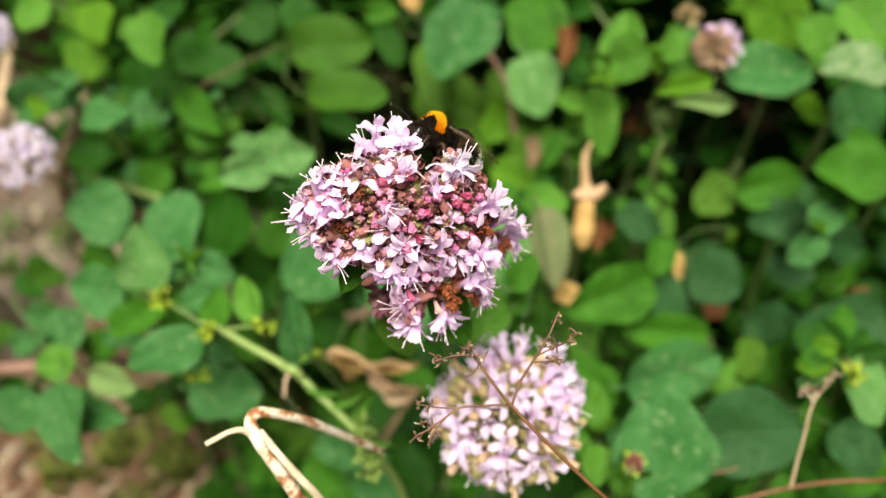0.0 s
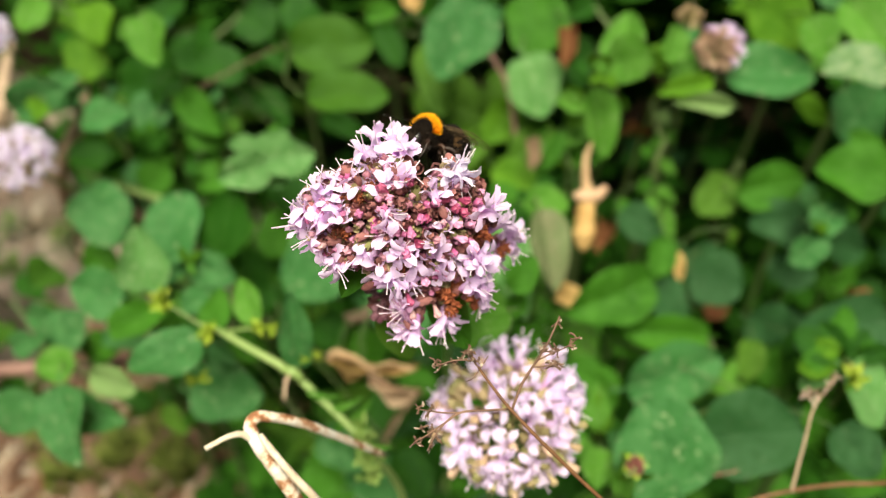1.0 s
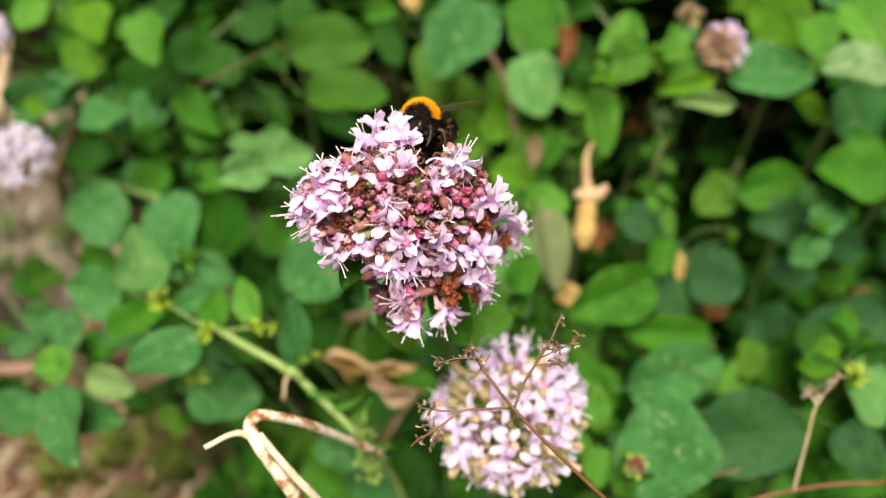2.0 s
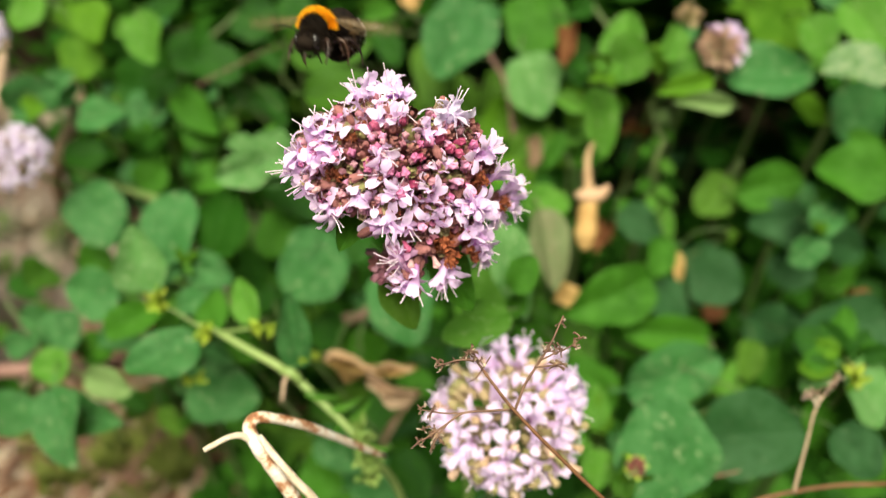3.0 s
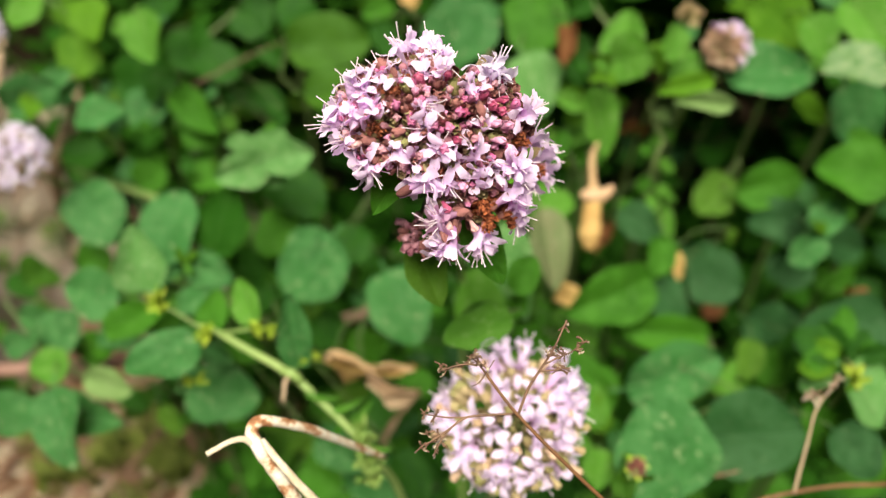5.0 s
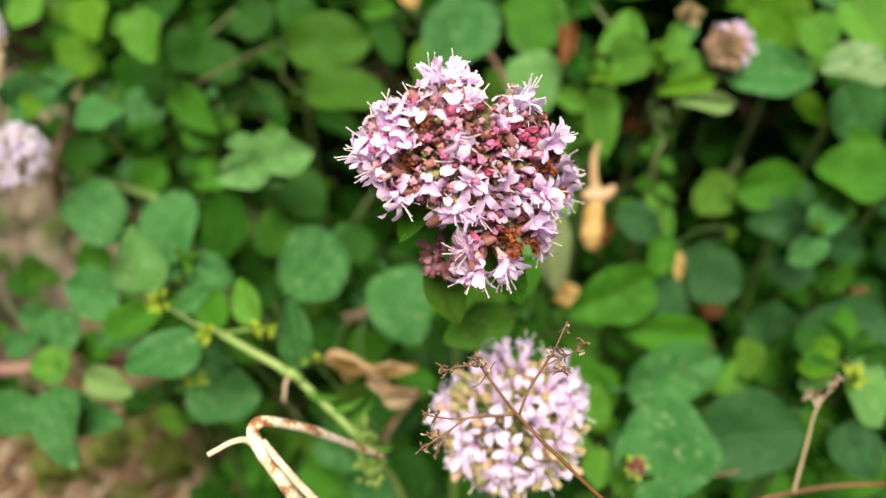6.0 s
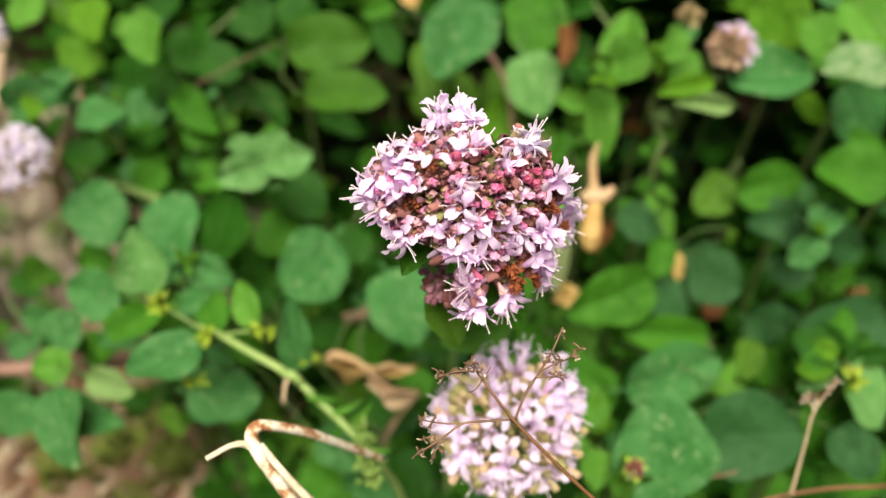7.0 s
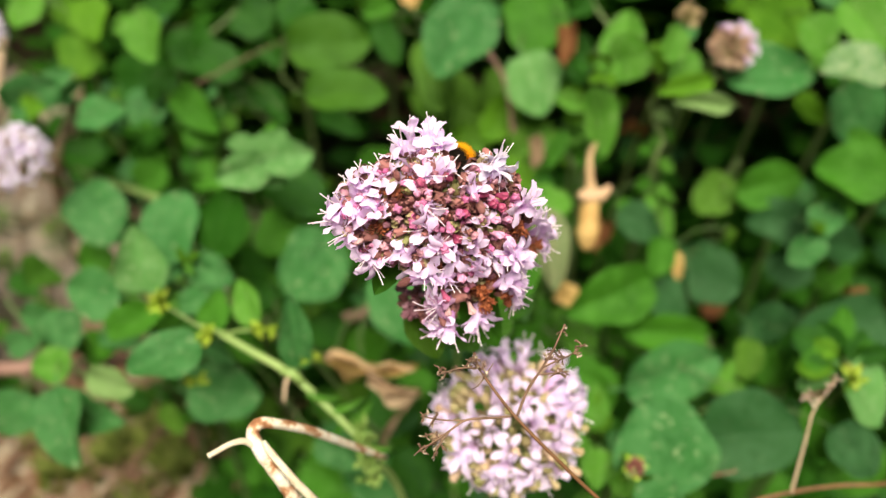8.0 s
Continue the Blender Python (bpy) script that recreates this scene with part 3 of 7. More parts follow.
def aim(place, way, size, spin=None):
    q = Vector(way).normalized().to_track_quat("Z", "Y").to_matrix().to_4x4()
    return Matrix.Translation(place) @ q @ Matrix.Rotation(bloom_rnd.uniform(0, 6.3) if spin is None else spin, 4, "Z") @ Matrix.Diagonal((size, size, size, 1))


def add_floret(head, place, way, petal, size=1.0, stamens=2, spin=None):
    f = part("floret", bloom_rnd.choice(FLORETS), petal, head, at=aim(place, way, size * bloom_rnd.uniform(0.88, 1.12), spin))
    a = bloom_rnd.uniform(0, 6.3)
    for k in range(stamens):
        part("stamen", bloom_rnd.choice(STAMENS), STAMEN, f, at=Matrix.Rotation(a + k * 1.4 + bloom_rnd.uniform(-0.4, 0.4), 4, "Z"))
    return f


def settle(root, x, y):
    """Puts a thing's origin at its foot on the soil, its parts staying where they are."""
    root.location = (x, y, 0)
    for o in root.children:
        o.matrix_basis = Matrix.Translation((-x, -y, 0)) @ o.matrix_basis


# ---- main flower head (sways; its own space is in metres, x across, y up the head, z out of the dome) ----
def dome(x, y):
    """Height of the flower dome in millimetres over its middle."""
    a = min(x + 4, 0) / 17
    b = max(x + 4, 0) / 26
    c = (y - 4) / (15 if y > 4 else 19)
    return 15 - 5 * a * a - 15 * b * b - 8 * c * c


main_flower = thing("oregano_flower", Matrix(), "lilac-pink oregano flower head with many small open florets on a stem", "flower", "oregano flowers")


def spikelet(petal, florets, head=main_flower, lift=0.0):
    """Open florets: millimetres across and up, heading in degrees, share that faces outward, height over the dome."""
    for x, y, heading, outward, over in florets:
        x = x * (0.89 if x < 0 else 0.95) + 0.3
        a = radians(heading)
        way = Vector((math.cos(a) * (1.1 - outward), math.sin(a) * (1.1 - outward), outward)) + Vector([bloom_rnd.uniform(-0.22, 0.22) for _ in range(3)])
        top = Vector((x, y, dome(x, y) + over + lift)) / 1000
        if outward < 0.45:
            top += Vector((math.cos(a), math.sin(a), 0)) * bloom_rnd.uniform(-0.0004, 0.0006)
        size = 1.32 - 0.32 * outward
        place = top - way.normalized() * 0.0048 * size
        add_floret(head, place, way, petal, size, bloom_rnd.choice((2, 3, 3)) if outward < 0.45 else bloom_rnd.choice((0, 0, 1, 2)))
        part("calyx", bloom_rnd.choice(CALYXES), CALYX, head, at=aim(place - way.normalized() * 0.0016, way, 0.85))
        if outward < 0.5 and y > -12 and x < 18 and petal is not PETAL_DEEP:
            # a second, half hidden floret of the same whorl
            shift = Vector((bloom_rnd.uniform(-1.6, 1.6), bloom_rnd.uniform(-1.6, 1.6), bloom_rnd.uniform(-2.4, -0.6))) / 1000
            add_floret(head, place + shift, way + Vector([bloom_rnd.uniform(-0.35, 0.35) for _ in range(3)]), petal, size * 0.95, bloom_rnd.choice((0, 1)))


spikelet(PETAL, [(-14.0, 6.9, 115, 0.5, 0.0), (-14.7, 4.8, 125, 0.7, 0.5), (-17.0, 6.7, 125, 0.3, 0.0), (-18.6, 2.9, 140, 0.3, 0.0), (-15.8, 2.4, 130, 0.6, 0.5), (-12.3, 3.3, 90, 0.7, 0.5), (-10.8, 1.0, 60, 0.8, 1.0), (-20.3, 1.4, 150, 0.3, 0.0), (-17.4, 0.5, 150, 0.5, 0.5), (-13.9, 0.4, 110, 0.7, 1.0), (-20.7, -1.1, 165, 0.3, 0.0), (-18.4, -2.5, 190, 0.5, 0.5), (-20.0, -3.9, 200, 0.4, 0.0), (-17.4, -6.4, 260, 0.5, 0.0), (-12.1, -10.0, 300, 0.4, 0.0), (-14.4, -8.1, 215, 0.4, 0.0)])
spikelet(PETAL, [(-7.1, 13.7, 108, 0.2, 0.0), (-3.5, 12.7, 25, 0.2, -1.0), (-3.1, 10.3, 70, 0.5, 0.0), (-0.6, 8.6, 60, 0.4, 0.0), (1.5, 8.0, 95, 0.5, 0.0), (-10.4, 8.5, 100, 0.4, 0.0), (-7.3, 7.5, 80, 0.6, 0.0), (0.7, 8.9, 60, 0.4, 0.0), (-5.1, 10.1, 95, 0.5, 0.0), (-12.0, 7.5, 110, 0.5, 0.0)])
spikelet(PETAL, [(6.2, 6.5, 112, 0.3, 0.0), (8.0, 5.4, 50, 0.6, 0.5)])
spikelet(PETAL_WHITE, [(10.1, 9.9, 92, 0.3, 0.0), (11.2, 8.5, 70, 0.5, 0.0), (12.5, 9.0, 35, 0.3, 0.0), (13.1, 6.4, 310, 0.4, 0.0)], lift=0.8)
spikelet(PETAL, [(9.6, 6.8, 100, 0.6, 0.0), (19.3, 2.1, 45, 0.5, 3.0), (17.8, 0.4, 290, 0.5, 3.0), (20.5, 2.8, 20, 0.4, 3.0), (-0.0, 0.8, 348, 0.4, 1.5)])
spikelet(PETAL, [(21.3, -1.4, 60, 0.3, -2.0), (23.2, -2.5, 20, 0.3, -3.0), (25.4, -4.3, 30, 0.3, -4.0), (26.4, -6.8, 0, 0.3, -4.0), (26.1, -9.6, 340, 0.3, -4.0), (23.2, -11.4, 300, 0.3, -5.0), (20.9, -11.0, 250, 0.4, -5.0)])
spikelet(PETAL, [(-8.0, -6.2, 250, 0.5, 0.5), (-9.8, -7.0, 200, 0.5, 0.0), (-3.7, -7.8, 0, 0.8, 0.5), (-7.5, -7.8, 260, 0.3, 0.0), (-2.6, -3.2, 220, 0.6, 1.0), (0.1, -6.7, 240, 0.7, 0.5), (2.5, -6.3, 100, 0.8, 1.0), (3.9, -8.5, 300, 0.6, 1.0), (1.1, -5.4, 90, 0.8, 1.0)])
spikelet(PETAL, [(7.2, -4.5, 100, 0.8, 1.0), (8.5, -6.5, 20, 0.6, 1.0), (10.0, -1.1, 60, 0.8, 1.0), (10.4, -8.6, 280, 0.8, 1.0), (12.2, -10.0, 320, 0.6, 1.0), (7.2, -10.8, 230, 0.6, 1.0), (7.7, -12.4, 260, 0.5, 1.0), (15.6, -8.9, 220, 0.7, 3.0), (17.2, -7.8, 20, 0.7, 3.0), (18.5, -8.6, 340, 0.5, 3.0), (16.8, -10.3, 270, 0.6, 3.0), (14.6, -8.4, 160, 0.7, 3.0)])
spikelet(PETAL, [(2.3, -13.5, 262, 0.4, 2.0), (1.3, -12.4, 200, 0.5, 1.0), (-0.5, -10.6, 20, 0.3, 0.0), (-2.1, -11.2, 270, 0.4, 0.0), (17.7, -15.6, 340, 0.4, 4.0), (18.9, -14.4, 20, 0.5, 4.0), (16.6, -16.7, 250, 0.5, 4.0), (15.7, -13.5, 60, 0.6, 4.0), (19.2, -18.1, 310, 0.4, 5.0), (18.0, -20.1, 300, 0.3, 5.0), (3.2, -24.4, 265, 0.2, 8.0), (0.9, -22.2, 120, 0.4, 6.0), (1.7, -25.5, 250, 0.3, 7.0), (0.1, -23.8, 200, 0.4, 6.0), (8.3, -23.8, 250, 0.3, 6.0), (11.1, -22.6, 310, 0.5, 6.0), (10.0, -24.6, 290, 0.4, 6.0), (0.2, -16.3, 100, 0.4, 2.0)])
spikelet(PETAL_DEEP, [(-0.1, -18.6, 185, 0.3, 4.0), (-0.9, -19.5, 170, 0.4, 3.0), (0.9, -19.4, 230, 0.6, 4.0)])
spikelet(PETAL, [(-3.8, 14.8, 100, 0.4, -6.0), (-1.2, 14.7, 80, 0.4, -6.0), (1.2, 13.9, 60, 0.5, -6.0), (2.6, 12.7, 45, 0.5, -6.0), (0.0, 12.7, 90, 0.7, -6.0), (-2.7, 12.6, 110, 0.7, -6.0)])
RUST_SPOTS = [(-7.2, 4.4, 1.2), (-10.9, -3.1, 1.8), (16.8, -4.0, 1.8), (0.4, -9.7, 1.3), (9.6, -17.2, 2.4), (11.5, -15.0, 1.6), (14.7, -17.9, 2.2), (21.7, -8.6, 1.8), (-4.1, 6.5, 1.2)]
WITHERED_SPOTS = [(9.8, -16.3, 2.6, 0.8), (11.1, -18.2, 3.2, 0.8), (10.9, -20.1, 4.2, 0.7), (14.9, -17.4, 3.2, 0.8), (15.5, -19.1, 4.2, 0.7), (17.4, -4.1, 2.0, 0.7), (21.7, -8.8, -3.5, 0.9)]
SINGLE_BUDS = [(-6.3, 1.2, 1.0, 1.1, 0), (3.1, -2.4, 1.2, 1.1, 0), (2.1, -6.2, 1.5, 1.2, 0), (7.5, 3.1, 0.5, 1.2, 0), (9.5, 3.8, 0.5, 1.1, 1), (13.1, 3.3, 0.5, 1.1, 1), (15.5, 2.8, 0.8, 1.1, 0), (2.9, 6.8, 0.5, 1.1, 1), (11.7, -1.2, 1.0, 1.1, 0), (14.2, -1.3, 0.8, 1.1, 0), (12.5, -4.1, 1.2, 1.1, 0), (15.1, -6.1, 2.0, 1.1, 0), (14.1, -9.4, 2.0, 1.1, 0), (5.5, -12.4, 1.0, 1.2, 0), (-9.9, -9.2, 0.0, 1.1, 0), (-13.6, -5.1, 0.3, 0.9, 2), (3.0, -19.6, 4.0, 1.0, 2), (7.9, -20.0, 4.0, 1.0, 2), (4.9, 0.4, 0.5, 1.2, 0), (0.4, -2.0, 0.5, 1.2, 0), (-3.6, -1.4, 0.6, 1.1, 0), (-2.1, 6.0, 0.3, 1.2, 1), (5.9, 0.4, 0.4, 1.1, 1), (11.1, 1.8, 0.6, 1.2, 1), (2.6, -16.5, 3.0, 1.0, 1), (4.4, -4.5, 0.6, 1.2, 1), (12.7, 1.2, 0.6, 1.2, 1)]
DUSKY_CLUSTER = (-0.0026, -0.0208, -0.0124)



def fill_core(head, count):
    """An inner layer of dark calyces closes the dome."""
    for k in range(count):
        r, a = math.sqrt((k + 0.5) / count), k * 2.39996
        x, y = 0.5 + 18.5 * r * math.cos(a), -0.5 + 11 * r * math.sin(a)
        if k % 5 == 0:
            x, y = 8 + 7 * r * math.cos(a), -13 + 6.5 * r * math.sin(a)
        out = Vector((x / 26, (y - 1) / 22, 0.75)) + Vector([bloom_rnd.uniform(-0.5, 0.5) for _ in range(3)])
        top = Vector((x, y, dome(x, y) - bloom_rnd.uniform(3.5, 7))) / 1000
        part("calyx", bloom_rnd.choice(CALYXES), CALYX_GREEN if k % 4 == 0 else CALYX, head, at=aim(top - out.normalized() * 0.003, out, bloom_rnd.uniform(1.0, 1.4)))


def fill_head(head, count):
    """Small calyces, buds and withered florets crowd the dome between the open florets."""
    for k in range(count):
        r, a = math.sqrt((k + 0.5) / count), k * 2.39996
        x, y = 1 + 21.5 * r * math.cos(a) + bloom_rnd.uniform(-0.7, 0.7), -2 + 17.5 * r * math.sin(a) + bloom_rnd.uniform(-0.7, 0.7)
        main = ((x - 0.5) / 19) ** 2 + ((y - 0.5) / 11.5) ** 2 < 1
        low = ((x - 8) / 8) ** 2 + ((y + 14) / 7.5) ** 2 < 1
        if not (main or low) or (y > 7 and 0.5 < x < 7.5):
            continue
        out = Vector((x / 26, (y - 1) / 22, 0.75)) + Vector([bloom_rnd.uniform(-0.4, 0.4) for _ in range(3)])
        top = Vector((x, y, dome(x, y) + bloom_rnd.uniform(-1.8, 0.5))) / 1000
        rust = min(math.hypot(x - u, y - v) / w for u, v, w in RUST_SPOTS) < 1
        pick = bloom_rnd.random()
        size = bloom_rnd.uniform(0.62, 0.95)
        place = top - out.normalized() * 0.0032 * size
        if rust and pick < 0.8:
            part("withered_floret", bloom_rnd.choice(WITHERED), RUST, head, at=aim(place, out, bloom_rnd.uniform(0.6, 0.9)))
        elif pick < 0.16:
            part("bud", bloom_rnd.choice(BUDS), BUD_PINK, head, at=aim(place, out, size))
        elif pick < 0.30:
            part("bud", bloom_rnd.choice(BUDS), BUD_DUSKY, head, at=aim(place, out, size * 1.1))
        elif pick < 0.80:
            part("calyx", bloom_rnd.choice(CALYXES), CALYX, head, at=aim(place, out, size))
        else:
            part("calyx", bloom_rnd.choice(CALYXES), CALYX_GREEN, head, at=aim(place, out, size))


fill_core(main_flower, 150)
fill_head(main_flower, 720)
for x, y, over, size in WITHERED_SPOTS:
    out = Vector((x / 24, (y - 1) / 20, 0.75)) + Vector([bloom_rnd.uniform(-0.3, 0.3) for _ in range(3)])
    part("withered_floret", bloom_rnd.choice(WITHERED), RUST, main_flower, at=aim(Vector((x, y, dome(x, y) + over)) / 1000 - out.normalized() * 0.002 * size, out, size))
for x, y, over, size, tone in SINGLE_BUDS:
    size *= 0.82
    out = Vector((x / 24, (y - 1) / 20, 0.75)) + Vector([bloom_rnd.uniform(-0.3, 0.3) for _ in range(3)])
    part("bud", bloom_rnd.choice(BUDS), (BUD_PINK, BUD_CRIMSON, BUD_PEACH)[tone], main_flower, at=aim(Vector((x, y, dome(x, y) + over)) / 1000 - out.normalized() * 0.0024 * size, out, size))
for k in range(44):
    # a small cluster still in dusky bud, lower and farther back
    n = Vector((bloom_rnd.gauss(0, 1), bloom_rnd.gauss(0, 1), abs(bloom_rnd.gauss(0, 1)) + 0.3)).normalized()
    spot = Vector(DUSKY_CLUSTER) + Vector((n.x * 0.0040, n.y * 0.0036, n.z * 0.002)) * bloom_rnd.uniform(0.5, 1.0)
    shape, coat = ((BUDS, BUD_DUSKY), (CALYXES, BUD_DUSKY), (CALYXES, CALYX))[k % 3]
    part("bud" if shape is BUDS else "calyx", bloom_rnd.choice(shape), coat, main_flower, at=aim(spot, n + Vector((-0.3, -0.5, 0.3)), bloom_rnd.uniform(0.6, 0.85)))
for k in range(5):
    n = Vector((0.6 + bloom_rnd.uniform(-0.5, 0.5), bloom_rnd.uniform(-0.8, 0.5), 0.6))
    add_floret(main_flower, Vector(DUSKY_CLUSTER) + Vector((0.0028, 0.0006, 0.0006)) + n * 0.001, n, PETAL_DEEP, 0.85, 0)


def head_branches(head, hub, ends, bark):
    for k, e in enumerate(ends):
        h, e = Vector(hub), Vector(e)
        part("branch", tube(bmesh.new(), [h, (h * 0.45 + e * 0.55) + Vector((0, 0, -0.002)), e], [0.0007, 0.0005, 0.0005], 6, 3), bark, head)


head_branches(main_flower, (0.002, -0.006, -0.016),
              [(-0.018, 0.004, 0.006), (-0.012, 0.006, 0.007), (-0.006, 0.011, 0.006), (0.008, 0.008, 0.003), (0.015, 0.004, 0.0), (0.019, -0.004, -0.006),
               (-0.013, -0.003, 0.006), (-0.002, -0.001, 0.009), (0.007, -0.004, 0.007), (0.010, -0.013, 0.0), (0.004, -0.017, -0.004), (-0.003, -0.018, -0.01)], STEM_BROWN)
part("stem", tube(bmesh.new(), [(0.002, -0.005, -0.015), (0.004, -0.012, -0.03), (0.007, -0.022, -0.07), (0.01, -0.034, -0.12), (0.012, -0.08, -0.17), (0.012, -0.16, -0.20), (0.012, -0.186, -0.212)],
                  [0.0008, 0.0009, 0.001, 0.0012, 0.0013], 8), STEM_GREEN, main_flower)
for base, tip, width, tint, shape in [((-0.0060, -0.0080, -0.0030), (-0.0112, -0.0164, 0.0030), 0.0072, "g", 2),
                                      ((-0.0039, -0.0232, -0.0213), (0.0019, -0.0368, -0.0190), 0.0098, "m", 2),
                                      ((0.007, -0.017, -0.012), (0.0150, -0.0315, -0.010), 0.009, "g", 2),
                                      ((0.004, -0.010, -0.016), (0.017, -0.013, -0.022), 0.010, "g", 0)]:
    part("leaf", SHAPES[shape], LEAF[tint], main_flower, at=leaf_pose(base, tip, width, (0.05, 0.15, 1)))


# ---- other flower heads ----
def round_head(place, out, radius, count, petal, fillers, label, root, size=1.0, calyx=CALYX_TAN, flat=0.75, stamens=2, share=1.0, buds=0, whorls=0, lopsided=False):
    """A domed flower head on its own stem, florets spread over the dome."""
    q = Vector(out).normalized().to_track_quat("Z", "Y").to_matrix().to_4x4()
    h = thing("oregano_flower", Matrix.Translation(place) @ q, label, "flower", "oregano flowers")
    whorl_rnd = random.Random(whorls)
    middles = []
    for k in range(whorls):
        z, a = 1 - 1.1 * (k + 0.5) / whorls, k * 2.39996 + whorl_rnd.uniform(-0.4, 0.4)
        r = math.sqrt(max(0, 1 - z * z))
        middles.append((Vector((r * math.cos(a), r * math.sin(a), z)), whorl_rnd.uniform(0.80, 1.16)))
    for k in range(count):
        z = 1 - 1.15 * (k + 0.5) / count
        r = math.sqrt(max(0, 1 - z * z))
        a = k * 2.39996 + bloom_rnd.uniform(-0.25, 0.25)
        n = Vector((r * math.cos(a), r * math.sin(a), z))
        way = n + Vector([bloom_rnd.uniform(-0.35, 0.35) for _ in range(3)])
        if middles:
            # florets gather in whorls with calyces showing between them
            middle, far = max(middles, key=lambda w: w[0].dot(n))
            way = way * 0.75 + (n - middle) * 0.9
            n = n.lerp(middle, 0.58).normalized() * far
        if bloom_rnd.random() < share * (0.25 if lopsided and n.x < 0.2 else 1):
            add_floret(h, Vector((n.x, n.y, n.z * flat)) * (radius - 0.005 * size) * bloom_rnd.uniform(0.92, 1.05), way, petal, size, bloom_rnd.choice((0, stamens)))
    for k in range(fillers):
        z = 1 - 1.2 * (k + 0.5) / fillers
        r = math.sqrt(max(0, 1 - z * z))
        a = k * 2.39996 + 1
        n = Vector((r * math.cos(a), r * math.sin(a), z))
        part("calyx", bloom_rnd.choice(CALYXES), calyx, h, at=aim(Vector((n.x, n.y, n.z * flat)) * (radius - 0.0045 * size) * bloom_rnd.uniform(0.75, 1.0), n + Vector([bloom_rnd.uniform(-0.3, 0.3) for _ in range(3)]), size * bloom_rnd.uniform(0.75, 1.1)))
    for k in range(buds):
        z = 1 - 1.0 * (k + 0.5) / buds
        r = math.sqrt(1 - z * z)
        a = k * 2.39996 + 2.2
        n = Vector((r * math.cos(a), r * math.sin(a), z))
        part("bud", bloom_rnd.choice(BUDS), (CALYX_TAN, BUD_TAN, CALYX_GREEN)[k % 3], h, at=aim(Vector((n.x, n.y, n.z * flat)) * (radius - 0.003) * bloom_rnd.uniform(0.92, 1.02), n, size * bloom_rnd.uniform(0.7, 0.95)))
    inner = [Vector((math.cos(a) * 0.55, math.sin(a) * 0.55, 0.25)) * radius for a in (0, 1.05, 2.1, 3.14, 4.2, 5.25)]
    head_branches(h, (0, 0, -radius * 0.8), inner + [(0, 0, radius * 0.4)], STEM_GREEN)
    base = (h.matrix_basis.inverted() @ Vector(root))
    bend = h.matrix_basis.inverted() @ (Vector(root).lerp(Vector(place), 0.55) + Vector((0.004, 0.02, 0.0)))
    part("stem", tube(bmesh.new(), [(0, 0, -radius * 0.7), (0, 0, -radius * 1.6), bend, base], [0.0007, 0.0009, 0.0011, 0.0014], 7), STEM_GREEN, h)
    return h


round_head((0.0167, 0.1221, 0.2008), (0.02, -0.55, 0.8), 0.0196, 68, PETAL_PALE, 150, "pale lilac oregano flower head in full bloom", (0.026, 0.221, 0), size=1.38, buds=26, whorls=11, calyx=CALYX_GREEN)
round_head((-0.1589, 0.2443, 0.1999), (-0.1, -0.5, 0.8), 0.0124, 58, PETAL_WHITE, 70, "small pale lilac oregano flower head", (-0.149, 0.344, 0), size=1.0)
faded_flower = round_head((0.1002, 0.2613, 0.2358), (0.1, -0.6, 0.7), 0.0097, 34, PETAL_PALE, 120, "half-faded oregano flower head with tan calyces", (0.110, 0.361, 0), share=0.7, size=0.72, calyx=BUD_TAN, flat=0.95, lopsided=True)
round_head((0.0895, 0.2692, 0.2453), (0, -0.5, 0.8), 0.0058, 0, PETAL, 34, "oregano flower head in closed tan buds", (0.099, 0.369, 0))
round_head((-0.1759, 0.2839, 0.2316), (0, -0.5, 0.8), 0.0075, 24, PETAL_WHITE, 30, "small pale lilac oregano flower head", (-0.166, 0.384, 0))
budding_tip = round_head((0.0565, 0.1331, 0.1657), (0, -0.5, 0.8), 0.0036, 0, PETAL, 44, "budding oregano tip with red-brown calyces", (0.068, 0.238, 0), calyx=CALYX_RED, size=0.62)
for k in range(9):
    a = k * 0.7 + bloom_rnd.uniform(-0.2, 0.2)
    out = Vector((math.cos(a), math.sin(a), bloom_rnd.uniform(-0.1, 0.4)))
    part("sepal", SHAPES[k % 3], BUD_LIME if k % 2 else BUD_GREEN, budding_tip, at=leaf_pose(out * 0.0018 + Vector((0, 0, -0.0006)), out * bloom_rnd.uniform(0.0030, 0.0041), 0.0018, (0, 0, 1)))



# ---- bumblebee ----
def fur(bm, centre, axes, count, length, lean, seed, keep=None, fine=0.00009):
    """Short tapering hairs standing out of an ellipsoid, combed backward."""
    rnd = random.Random(seed)
    for k in range(count):
        z = rnd.uniform(-1, 1)
        a = rnd.uniform(0, 2 * math.pi)
        r = math.sqrt(1 - z * z)
        n = Vector((z, r * math.cos(a), r * math.sin(a)))
        if keep and not keep(n):
            continue
        p = Vector(centre) + Vector((n.x * axes[0], n.y * axes[1], n.z * axes[2]))
        d = (Vector((n.x / axes[0], n.y / axes[1], n.z / axes[2])).normalized() + Vector(lean) + Vector([rnd.uniform(-0.4, 0.4) for _ in range(3)])).normalized()
        s = d.orthogonal().normalized() * fine
        s.rotate(Matrix.Rotation(rnd.uniform(0, 6.3), 3, d))
        e = p + d * length * rnd.uniform(0.6, 1.25)
        v = [bm.verts.new(p + s), bm.verts.new(p - s), bm.verts.new(e)]
        bm.faces.new(v)
    return bm


def ball(bm, centre, axes, keep=None, rows=14, cols=20):
    return blob(bm, centre, axes, Matrix.Rotation(radians(90), 4, "Y"), rows, cols)


